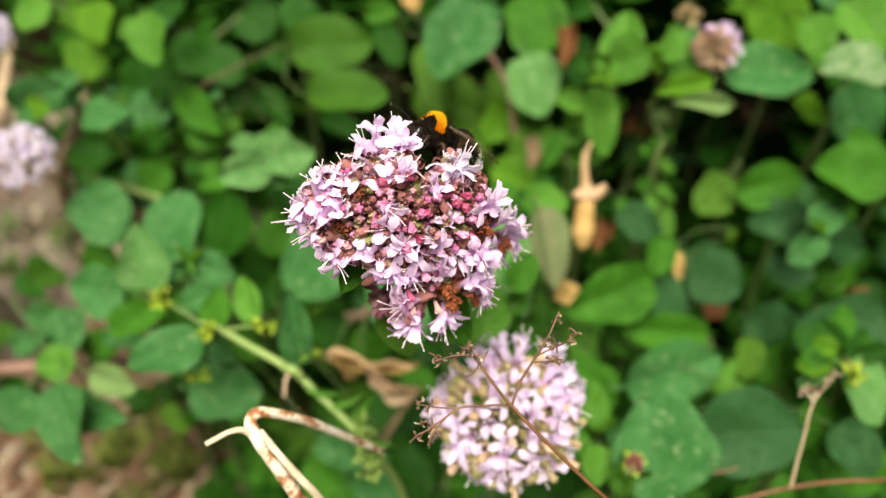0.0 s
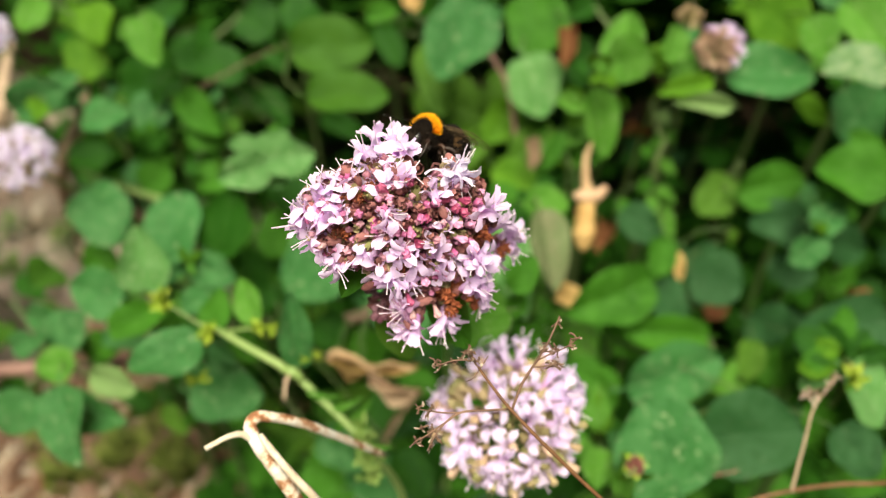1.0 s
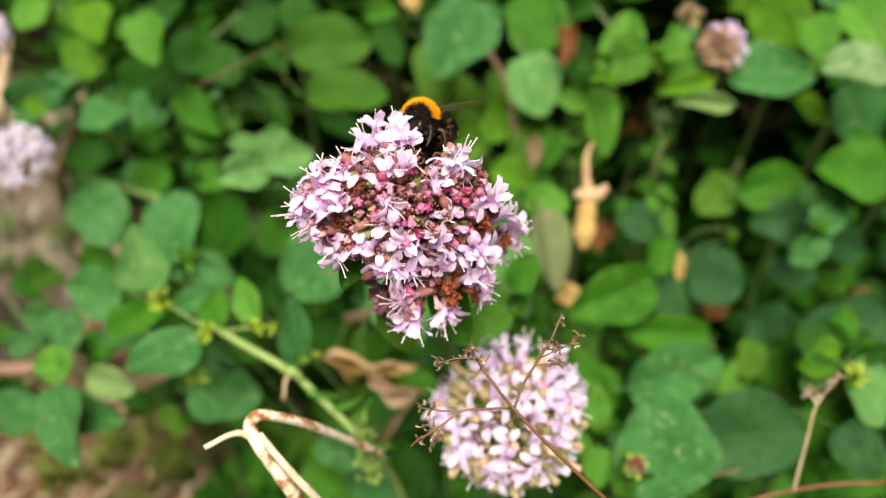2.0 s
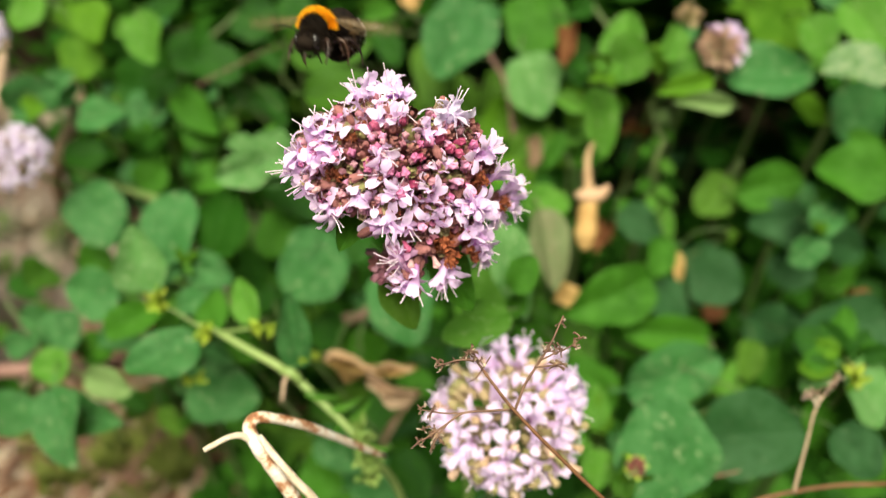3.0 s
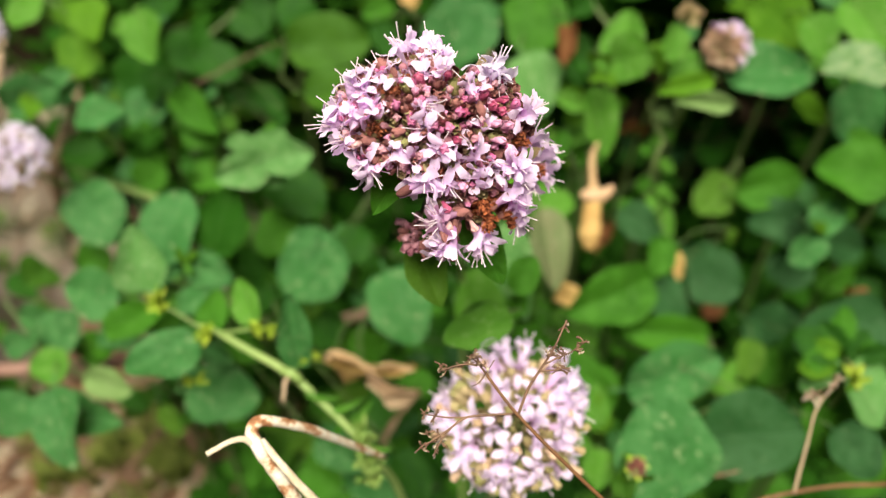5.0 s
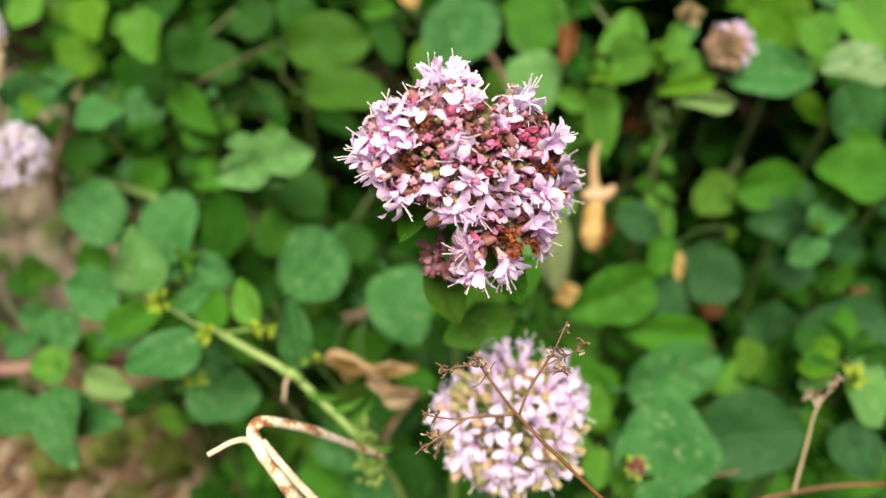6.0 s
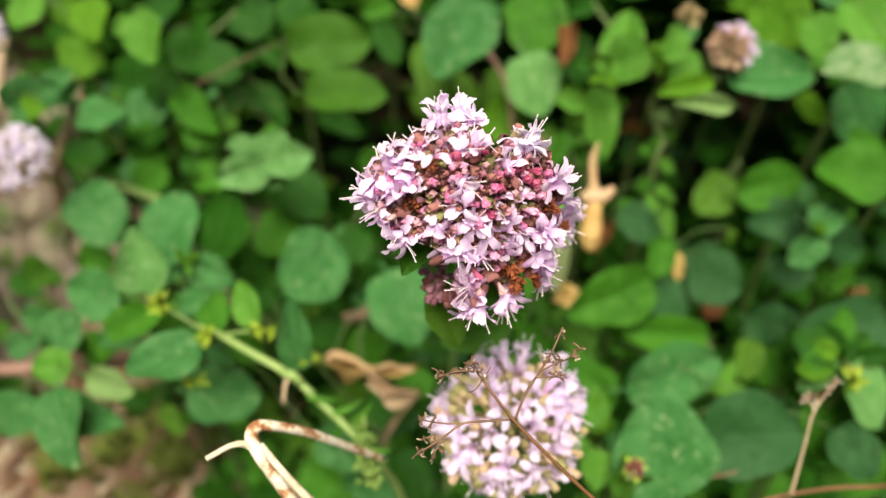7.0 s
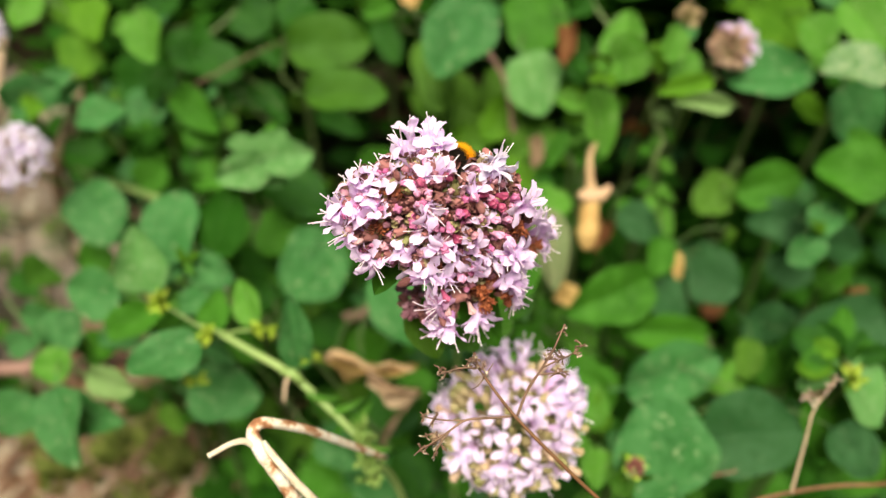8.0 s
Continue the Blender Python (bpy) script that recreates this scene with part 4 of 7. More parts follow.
def fur_material(name, a, b):
    m = plain_material(name, a, b, 900, 0.9, 0.2)
    m.node_tree.nodes["Principled BSDF"].inputs["Specular IOR Level"].default_value = 0.08
    return m


FUR_BLACK = fur_material("fur_black", (0.004, 0.0035, 0.003), (0.018, 0.012, 0.008))
FUR_ORANGE = fur_material("fur_orange_yellow", (0.80, 0.30, 0.004), (0.95, 0.46, 0.012))
FUR_BROWN = fur_material("fur_dusky_band", (0.04, 0.02, 0.008), (0.11, 0.06, 0.025))
FUR_WHITE = fur_material("fur_white_tail", (0.5, 0.48, 0.44), (0.75, 0.72, 0.68))
SHELL = plain_material("black_shell", (0.008, 0.007, 0.007), (0.02, 0.016, 0.014), 900, 0.25, 0.15)
LEG = plain_material("leg_dark_brown", (0.008, 0.005, 0.004), (0.05, 0.02, 0.009), 600, 0.5, 0.2)


def wing_material():
    m, nt, bsdf, add = node_kit("wing_membrane")
    tc = add("ShaderNodeTexCoord")
    cells = nt.nodes.new("ShaderNodeTexVoronoi")
    cells.feature = "DISTANCE_TO_EDGE"
    cells.inputs["Scale"].default_value = 420
    nt.links.new(tc.outputs["Object"], cells.inputs["Vector"])
    veins = ramp(nt, cells.outputs["Distance"], [(0.02, 1.0), (0.06, 0.0)])
    bsdf.inputs["Base Color"].default_value = (0.15, 0.10, 0.05, 1)
    bsdf.inputs["Roughness"].default_value = 0.25
    clear = nt.nodes.new("ShaderNodeBsdfTransparent")
    mx = nt.nodes.new("ShaderNodeMixShader")
    nt.links.new(math_node(nt, "ADD", math_node(nt, "MULTIPLY", veins, 0.3), 0.22), mx.inputs[0])
    nt.links.new(clear.outputs[0], mx.inputs[1])
    nt.links.new(bsdf.outputs[0], mx.inputs[2])
    nt.links.new(mx.outputs[0], nt.nodes["Material Output"].inputs[0])
    return m


WING = wing_material()


def wing_mesh(length, width, sweep):
    """A thin rounded membrane that grows out along y from its hinge."""
    bm = bmesh.new()
    rows = []
    for i in range(11):
        s = i / 10
        w = width * (0.18 + 1.25 * s - 1.1 * s ** 4) * 0.62 if s < 1 else width * 0.12
        c = sweep * s * s
        rows.append([bm.verts.new((c + w * (0.35 - q), length * s, 0.0002 * math.sin(9 * q + 3 * s))) for q in (0, 0.25, 0.5, 0.75, 1)])
    for a, b in zip(rows, rows[1:]):
        for j in range(4):
            bm.faces.new((a[j], a[j + 1], b[j + 1], b[j]))
    tube(bm, [(0, 0, 0), (width * 0.25, length * 0.5, 0.0001), (sweep * 0.9 + width * 0.12, length * 0.95, 0.0001)], [0.00025, 0.0002, 0.00008], 5, 4)
    return mesh_of(bm, "wing")


bee = thing("bumblebee", Matrix(), "black furry bumblebee with an orange-yellow collar and white tail", "bumblebee")
THORAX = ((0, 0, 0), (0.0031, 0.0034, 0.0031))


def in_collar(n):
    return 0.08 < n.x < 0.56 and n.z > 0.02


bm = ball(bmesh.new(), *THORAX)
fur(bm, *THORAX, 4200, 0.0011, (-0.3, 0, 0), 1, lambda n: not in_collar(n), 0.00007)
part("thorax", bm, FUR_BLACK, bee)
bm = fur(bmesh.new(), *THORAX, 16000, 0.0012, (0.05, 0, 0.25), 2, in_collar, 0.0001)
part("collar_fur", bm, FUR_ORANGE, bee, "orange-yellow furry collar")
HEAD = ((0.0034, 0, -0.0022), (0.0018, 0.0024, 0.0024))
bm = ball(bmesh.new(), *HEAD)
fur(bm, *HEAD, 2200, 0.0008, (0, 0, 0.2), 3, None, 0.00006)
bee_head = part("head", bm, FUR_BLACK, bee)
for s in (-1, 1):
    part("eye", blob(bmesh.new(), (0.0042, s * 0.0020, -0.0020), (0.0010, 0.0006, 0.0014), rows=8, cols=10), SHELL, bee_head, "glossy black compound eye")
    part("antenna", tube(bmesh.new(), [(0.0050, s * 0.0007, -0.0012), (0.0060, s * 0.0016, 0.0000), (0.0082, s * 0.0024, 0.0007), (0.0106, s * 0.0030, 0.0006)], [0.00013, 0.0001, 0.00012, 0.00011], 6, 4), SHELL, bee_head)
part("tongue", tube(bmesh.new(), [(0.0046, 0, -0.0040), (0.0050, 0, -0.0052), (0.0046, 0, -0.0066)], [0.0003, 0.0002, 0.0001], 6, 3), LEG, bee_head)
bm = ball(bmesh.new(), (-0.0068, 0, -0.0012), (0.0052, 0.0040, 0.0037))
fur(bm, (-0.0068, 0, -0.0012), (0.0052, 0.0040, 0.0037), 5200, 0.0010, (-0.5, 0, 0), 4, lambda n: n.x > -0.62 and not 0.15 < n.x < 0.48)
abdomen = part("abdomen", bm, FUR_BLACK, bee)
part("band_fur", fur(bmesh.new(), (-0.0068, 0, -0.0012), (0.0052, 0.0040, 0.0037), 2600, 0.0009, (-0.5, 0, 0), 5, lambda n: 0.15 < n.x < 0.48), FUR_BROWN, abdomen, "dusky yellow-brown band")
part("tail_fur", fur(bmesh.new(), (-0.0068, 0, -0.0012), (0.0052, 0.0040, 0.0037), 3600, 0.0011, (-0.5, 0, 0), 6, lambda n: n.x < -0.62), FUR_WHITE, abdomen, "white tail fur")
for s in (-1, 1):
    for x, reach, drop, back in ((0.0018, 0.0042, -0.0046, 0.0026), (-0.0004, 0.0052, -0.0052, -0.0014), (-0.0022, 0.0050, -0.0056, -0.0054)):
        bm = tube(bmesh.new(), [(x, s * 0.0018, -0.0022), (x + back * 0.35, s * reach * 0.82, -0.0018), (x + back * 0.75, s * reach, -0.0040), (x + back, s * reach * 0.95, drop - 0.0012)],
                  [0.00036, 0.0004, 0.00033, 0.00022, 0.00012], 7, 4)
        fur(bm, (x + back * 0.55, s * reach * 0.9, -0.003), (0.0007, 0.0005, 0.0012), 90, 0.0006, (0, 0, 0), 8)
        part("leg", bm, LEG, bee)
WINGS = []
for s in (-1, 1):
    for name, length, width, sweep, at in (("forewing", 0.0145, 0.0044, -0.0015, (0.0004, 0.0024, 0.0021)), ("hindwing", 0.0092, 0.0034, -0.0012, (-0.0012, 0.0024, 0.0018))):
        w = part(name, wing_mesh(length, width, sweep), WING, bee, "clear brownish veined wing")
        WINGS.append((w, s, Vector((at[0], s * at[1], at[2])), 0 if name == "forewing" else 1))


# ---- dry stalks in the foreground ----
bent_twig = thing("dry_twig", (0.0000, 0.0000, 0.0000), "bent pale dry twig with peeling brown bark", "twig")
part("stalk", tube(bmesh.new(), [(-0.0186, 0.1078, 0.0218), (-0.0257, 0.0953, 0.1780), (-0.0303, 0.0940, 0.2044), (-0.0347, 0.0958, 0.2159), (-0.0387, 0.0983, 0.2236), (-0.0409, 0.1010, 0.2268), (-0.0397, 0.1031, 0.2278), (-0.0362, 0.1049, 0.2252), (-0.0308, 0.1088, 0.2174), (-0.0243, 0.1158, 0.2024), (-0.0161, 0.1252, 0.1825)], [0.00180, 0.00170, 0.00160, 0.00150, 0.00150, 0.00140, 0.00130, 0.00110, 0.00110, 0.00100, 0.00080], 12, 6, 0.07, 1), DRY_PEEL, bent_twig)
part("strand", tube(bmesh.new(), [(-0.0212, 0.1003, 0.1684), (-0.0259, 0.0926, 0.2090), (-0.0313, 0.0933, 0.2207), (-0.0361, 0.0965, 0.2261), (-0.0382, 0.0989, 0.2274)], [0.00080, 0.00090, 0.00090, 0.00080, 0.00050], 8, 5, 0.08, 2), DRY_PALE, bent_twig)
part("side_twig", tube(bmesh.new(), [(-0.0395, 0.0991, 0.2245), (-0.0420, 0.0989, 0.2274), (-0.0444, 0.0974, 0.2287), (-0.0470, 0.0958, 0.2284), (-0.0486, 0.0946, 0.2284)], [0.00090, 0.00070, 0.00060, 0.00060, 0.00060], 8, 5, 0.08, 3), DRY_PALE, bent_twig)
settle(bent_twig, -0.0186, 0.1078)
thin_stalk = thing("dry_stalk", (0.0000, 0.0000, 0.0000), "thin brown dry stalk with bare branching seed heads", "stalk")
part("stalk", tube(bmesh.new(), [(0.1471, 0.1078, 0.0218), (0.0686, 0.0956, 0.1627), (0.0408, 0.0886, 0.2089), (0.0317, 0.0877, 0.2218), (0.0242, 0.0895, 0.2302), (0.0172, 0.0926, 0.2370), (0.0127, 0.0950, 0.2414), (0.0092, 0.0978, 0.2448), (0.0067, 0.1001, 0.2475)], [0.00090, 0.00080, 0.00060, 0.00044, 0.00040, 0.00038, 0.00032, 0.00028, 0.00024], 6, 4, 0.1, 4), DRY_ORANGE, thin_stalk)
part("branch", tube(bmesh.new(), [(0.0134, 0.0952, 0.2401), (0.0151, 0.0976, 0.2446), (0.0179, 0.1000, 0.2489), (0.0199, 0.1015, 0.2523), (0.0223, 0.1049, 0.2563)], [0.00028, 0.00028, 0.00022, 0.00016], 6, 4, 0.1, 4), DRY_BROWN, thin_stalk)
part("branch", tube(bmesh.new(), [(0.0181, 0.1001, 0.2491), (0.0208, 0.1010, 0.2501), (0.0237, 0.1024, 0.2503), (0.0267, 0.1045, 0.2512)], [0.00016, 0.00016, 0.00011], 6, 4, 0.1, 4), DRY_BROWN, thin_stalk)
part("branch", tube(bmesh.new(), [(0.0170, 0.0993, 0.2481), (0.0196, 0.0988, 0.2490), (0.0223, 0.0991, 0.2494)], [0.00016, 0.00016, 0.00011], 6, 4, 0.1, 4), DRY_BROWN, thin_stalk)
part("branch", tube(bmesh.new(), [(0.0128, 0.0954, 0.2403), (0.0083, 0.0946, 0.2409), (0.0034, 0.0937, 0.2414), (0.0001, 0.0917, 0.2405), (-0.0031, 0.0903, 0.2389), (-0.0056, 0.0894, 0.2378)], [0.00022, 0.00022, 0.00022, 0.00016, 0.00011], 6, 4, 0.1, 4), DRY_BROWN, thin_stalk)
part("branch", tube(bmesh.new(), [(0.0034, 0.0937, 0.2414), (-0.0004, 0.0937, 0.2414), (-0.0053, 0.0942, 0.2420)], [0.00016, 0.00016, 0.00011], 6, 4, 0.1, 4), DRY_BROWN, thin_stalk)
part("branch", tube(bmesh.new(), [(0.0006, 0.0919, 0.2409), (-0.0013, 0.0898, 0.2399), (-0.0028, 0.0881, 0.2378)], [0.00016, 0.00016, 0.00011], 6, 4, 0.1, 4), DRY_BROWN, thin_stalk)
part("branch", tube(bmesh.new(), [(0.0070, 0.0998, 0.2471), (0.0056, 0.1006, 0.2490), (0.0044, 0.1012, 0.2498), (0.0034, 0.1014, 0.2502)], [0.00022, 0.00016, 0.00011], 6, 4, 0.1, 4), DRY_BROWN, thin_stalk)
part("branch", tube(bmesh.new(), [(0.0059, 0.1001, 0.2491), (0.0023, 0.0995, 0.2498), (-0.0015, 0.0988, 0.2490)], [0.00016, 0.00016, 0.00011], 6, 4, 0.1, 4), DRY_BROWN, thin_stalk)
part("branch", tube(bmesh.new(), [(0.0068, 0.0995, 0.2468), (0.0078, 0.0998, 0.2487), (0.0087, 0.1007, 0.2498)], [0.00016, 0.00011, 0.00011], 6, 4, 0.1, 4), DRY_BROWN, thin_stalk)
part("branch", tube(bmesh.new(), [(0.0068, 0.0994, 0.2467), (0.0057, 0.0979, 0.2464), (0.0044, 0.0975, 0.2460)], [0.00016, 0.00011, 0.00011], 6, 4, 0.1, 4), DRY_BROWN, thin_stalk)
husk_rnd = random.Random(31)
SEED_KNOTS = [(0.0201, 0.1022, 0.2516), (0.0219, 0.1047, 0.2545), (0.0192, 0.1012, 0.2503), (0.0241, 0.1019, 0.2512), (0.0257, 0.1028, 0.2523), (0.0219, 0.1014, 0.2506), (0.0219, 0.0996, 0.2485), (0.0208, 0.0994, 0.2483), (-0.0053, 0.0900, 0.2370), (-0.0037, 0.0906, 0.2377), (-0.0021, 0.0914, 0.2387), (-0.0043, 0.0917, 0.2391), (-0.0048, 0.0942, 0.2420), (-0.0026, 0.0938, 0.2416), (-0.0026, 0.0896, 0.2366), (-0.0015, 0.0907, 0.2378), (0.0045, 0.1012, 0.2503), (0.0056, 0.1007, 0.2498), (0.0034, 0.1003, 0.2493), (0.0017, 0.1000, 0.2489), (-0.0004, 0.0996, 0.2484), (-0.0015, 0.1000, 0.2489), (0.0063, 0.1000, 0.2489)]
for place in SEED_KNOTS:
    for k in range(5):
        way = Vector([husk_rnd.uniform(-1, 1) for _ in range(3)])
        end = Vector(place) + way.normalized() * husk_rnd.uniform(0.0006, 0.0016)
        part("spur", tube(bmesh.new(), [place, Vector(place).lerp(end, 0.5) + Vector((0.0001, 0, 0.0002)), end], [0.0002, 0.00016, 0.00012], 5, 2), DRY_BROWN, thin_stalk)
        part("husk", husk_rnd.choice(HUSKS), DRY_HUSK if k % 3 == 0 else DRY_BROWN, thin_stalk, at=aim(Vector(place).lerp(end, 0.6), way, husk_rnd.uniform(0.16, 0.34)))
settle(thin_stalk, 0.1471, 0.1078)
side_stalk = thing("dry_stalk", (0.0000, 0.0000, 0.0000), "reddish-brown dry stalk with a withered side branch", "stalk")
part("stalk", tube(bmesh.new(), [(0.2466, 0.1646, 0.0895), (0.1531, 0.1385, 0.1517), (0.1241, 0.1231, 0.1722), (0.1087, 0.1211, 0.1745), (0.0953, 0.1189, 0.1750), (0.0844, 0.1172, 0.1730), (0.0754, 0.1175, 0.1655), (0.0647, 0.1226, 0.1328), (0.0698, 0.1220, 0.0387)], [0.00080, 0.00075, 0.00066, 0.00062, 0.00060, 0.00058, 0.00060, 0.00080, 0.00100], 7, 4, 0.1, 5), DRY_ORANGE, side_stalk)
part("branch", tube(bmesh.new(), [(0.0950, 0.1186, 0.1747), (0.0959, 0.1220, 0.1818), (0.0972, 0.1262, 0.1899), (0.0984, 0.1298, 0.1957), (0.1013, 0.1329, 0.1994), (0.1048, 0.1356, 0.2027)], [0.00050, 0.00042, 0.00036, 0.00034, 0.00030, 0.00024], 7, 4, 0.1, 5), STEM_TAN, side_stalk)
part("branch", tube(bmesh.new(), [(0.0990, 0.1305, 0.1965), (0.0973, 0.1313, 0.1991), (0.0945, 0.1309, 0.2002)], [0.00045, 0.00040, 0.00040], 7, 4, 0.1, 5), DRY_HUSK, side_stalk)
for place in [(0.0951, 0.1310, 0.2003), (0.0986, 0.1320, 0.2000), (0.1008, 0.1326, 0.2007), (0.1033, 0.1346, 0.2015), (0.1048, 0.1358, 0.2029), (0.0973, 0.1322, 0.2002)]:
    for k in range(7):
        way = [husk_rnd.uniform(-1, 1) for _ in range(3)]
        part("husk", husk_rnd.choice(HUSKS), DRY_HUSK if k % 2 else DRY_BROWN, side_stalk, at=aim(place, way, husk_rnd.uniform(0.25, 0.5)))
settle(side_stalk, 0.0698, 0.1220)
lying_shoot = thing("oregano_shoot", (0.0000, 0.0000, 0.0000), "slanting pale green oregano shoot with lime bud tufts", "plant")
part("stem", tube(bmesh.new(), [(-0.0774, 0.1727, 0.1847), (-0.0705, 0.1698, 0.1843), (-0.0608, 0.1644, 0.1826), (-0.0468, 0.1569, 0.1798), (-0.0377, 0.1506, 0.1754), (-0.0289, 0.1440, 0.1707), (-0.0215, 0.1401, 0.1614), (-0.0123, 0.1427, 0.1256), (-0.0058, 0.1420, 0.0159)], [0.00060, 0.00100, 0.00120, 0.00125, 0.00120, 0.00120, 0.00110, 0.00120, 0.00130], 8, 5, 0.05, 6), STEM_GREEN, lying_shoot)
part("node", tube(bmesh.new(), [(-0.0489, 0.1561, 0.1820), (-0.0456, 0.1549, 0.1821), (-0.0429, 0.1541, 0.1796)], [0.00110, 0.00160, 0.00110], 8, 5, 0.05, 6), STEM_GREEN, lying_shoot)
part("side_stem", tube(bmesh.new(), [(-0.0464, 0.1553, 0.1811), (-0.0475, 0.1524, 0.1806), (-0.0478, 0.1481, 0.1771)], [0.00070, 0.00060, 0.00040], 8, 5, 0.05, 6), STEM_TAN, lying_shoot)
part("side_stem", tube(bmesh.new(), [(-0.0693, 0.1689, 0.1848), (-0.0603, 0.1669, 0.1886), (-0.0531, 0.1665, 0.1897)], [0.00060, 0.00050, 0.00040], 8, 5, 0.05, 6), STEM_GREEN, lying_shoot)
part("side_stem", tube(bmesh.new(), [(-0.0762, 0.1714, 0.1847), (-0.0837, 0.1750, 0.1875), (-0.0895, 0.1775, 0.1888)], [0.00050, 0.00040, 0.00040], 8, 5, 0.05, 6), STEM_MID, lying_shoot)
for place, count, spread in [((-0.0891, 0.1771, 0.1899), 22, 0.0050), ((-0.0728, 0.1672, 0.1858), 16, 0.0040), ((-0.0563, 0.1658, 0.1905), 14, 0.0035), ((-0.0525, 0.1653, 0.1898), 10, 0.0030), ((-0.0779, 0.1614, 0.1711), 14, 0.0040), ((-0.0240, 0.1395, 0.1747), 10, 0.0045), ((-0.0214, 0.1341, 0.1698), 14, 0.0050), ((-0.0205, 0.1304, 0.1654), 12, 0.0045), ((-0.0412, 0.1689, 0.1724), 12, 0.0040), ((0.1255, 0.1554, 0.1781), 16, 0.0045), ((-0.0414, 0.1592, 0.1842), 10, 0.0035)]:
    for k in range(count):
        way = Vector([husk_rnd.gauss(0, 1) for _ in range(3)]) + Vector((0, -0.7, 1))
        part("bud_leaf", SHAPES[husk_rnd.choice((0, 2, 3))], BUD_GREEN if place[0] > -0.03 and place[0] < 0 else BUD_LIME, lying_shoot, at=leaf_pose(Vector(place) + way.normalized() * spread * 0.15, Vector(place) + way.normalized() * spread * husk_rnd.uniform(0.6, 1.3), spread * husk_rnd.uniform(0.3, 0.55)))
part("leaf", SHAPES[2], LEAF["l"], lying_shoot, at=leaf_pose((-0.0331, 0.1471, 0.1744), (-0.0242, 0.1467, 0.1801), 0.0027))
part("leaf", SHAPES[2], LEAF["l"], lying_shoot, at=leaf_pose((-0.0272, 0.1443, 0.1711), (-0.0217, 0.1462, 0.1795), 0.0031))
part("leaf", SHAPES[2], LEAF["l"], lying_shoot, at=leaf_pose((-0.0227, 0.1393, 0.1682), (-0.0158, 0.1370, 0.1686), 0.0030))
part("leaf", SHAPES[2], LEAF["l"], lying_shoot, at=leaf_pose((-0.0412, 0.1517, 0.1767), (-0.0312, 0.1480, 0.1786), 0.0024))
part("leaf", SHAPES[2], LEAF["g"], lying_shoot, at=leaf_pose((-0.0297, 0.1449, 0.1717), (-0.0337, 0.1393, 0.1682), 0.0024))
part("bud", BUDS[0], BUD_GREEN, lying_shoot, at=aim((-0.0235, 0.1318, 0.1717), (husk_rnd.uniform(-1, 1), -0.6, 1), 1.15))
part("bud", BUDS[0], BUD_GREEN, lying_shoot, at=aim((-0.0211, 0.1311, 0.1708), (husk_rnd.uniform(-1, 1), -0.6, 1), 1.15))
part("bud", BUDS[0], BUD_GREEN, lying_shoot, at=aim((-0.0190, 0.1317, 0.1716), (husk_rnd.uniform(-1, 1), -0.6, 1), 1.15))
part("bud", BUDS[0], BUD_GREEN, lying_shoot, at=aim((-0.0219, 0.1294, 0.1688), (husk_rnd.uniform(-1, 1), -0.6, 1), 1.15))
part("bud", BUDS[0], BUD_GREEN, lying_shoot, at=aim((-0.0199, 0.1283, 0.1676), (husk_rnd.uniform(-1, 1), -0.6, 1), 1.15))
part("bud", BUDS[0], BUD_GREEN, lying_shoot, at=aim((-0.0227, 0.1279, 0.1671), (husk_rnd.uniform(-1, 1), -0.6, 1), 1.15))
part("bud", BUDS[0], BUD_GREEN, lying_shoot, at=aim((-0.0183, 0.1300, 0.1696), (husk_rnd.uniform(-1, 1), -0.6, 1), 1.15))
part("bud", BUDS[0], BUD_GREEN, lying_shoot, at=aim((-0.0211, 0.1271, 0.1661), (husk_rnd.uniform(-1, 1), -0.6, 1), 1.15))
part("bud", BUDS[0], BUD_GREEN, lying_shoot, at=aim((-0.0252, 0.1329, 0.1730), (husk_rnd.uniform(-1, 1), -0.6, 1), 1.15))
part("bud", BUDS[0], BUD_GREEN, lying_shoot, at=aim((-0.0235, 0.1355, 0.1761), (husk_rnd.uniform(-1, 1), -0.6, 1), 1.15))
part("bud", BUDS[0], BUD_GREEN, lying_shoot, at=aim((-0.0211, 0.1360, 0.1767), (husk_rnd.uniform(-1, 1), -0.6, 1), 1.15))
settle(lying_shoot, -0.0058, 0.1420)
settle(part("stalk", tube(bmesh.new(), [(-0.2899, 0.2640, 0.0523), (-0.1954, 0.2194, 0.1080), (-0.1659, 0.2138, 0.1169), (-0.1470, 0.2142, 0.1175), (-0.1358, 0.2220, 0.1112), (-0.1204, 0.2419, 0.0882), (-0.1072, 0.2574, 0.0444)], [0.00300, 0.00290, 0.00280, 0.00280, 0.00260, 0.00200, 0.00180], 8, 5, 0.08, 7), STEM_PINK, thing("woody_twig", (0.0000, 0.0000, 0.0000), "pinkish woody stem lying low in the bed", "twig")).parent, -0.1072, 0.2574)
settle(part("stalk", tube(bmesh.new(), [(-0.1714, 0.3449, 0.1954), (-0.1639, 0.3172, 0.1935), (-0.1652, 0.3072, 0.1816), (-0.1691, 0.3006, 0.1737), (-0.1792, 0.3015, 0.1593), (-0.1971, 0.3236, 0.1234), (-0.2276, 0.3725, 0.0571)], [0.00220, 0.00300, 0.00340, 0.00360, 0.00360, 0.00340, 0.00300], 8, 5, 0.08, 7), STEM_TAN, thing("woody_twig", (0.0000, 0.0000, 0.0000), "tan woody stem rising between the leaves", "twig")).parent, -0.2276, 0.3725)
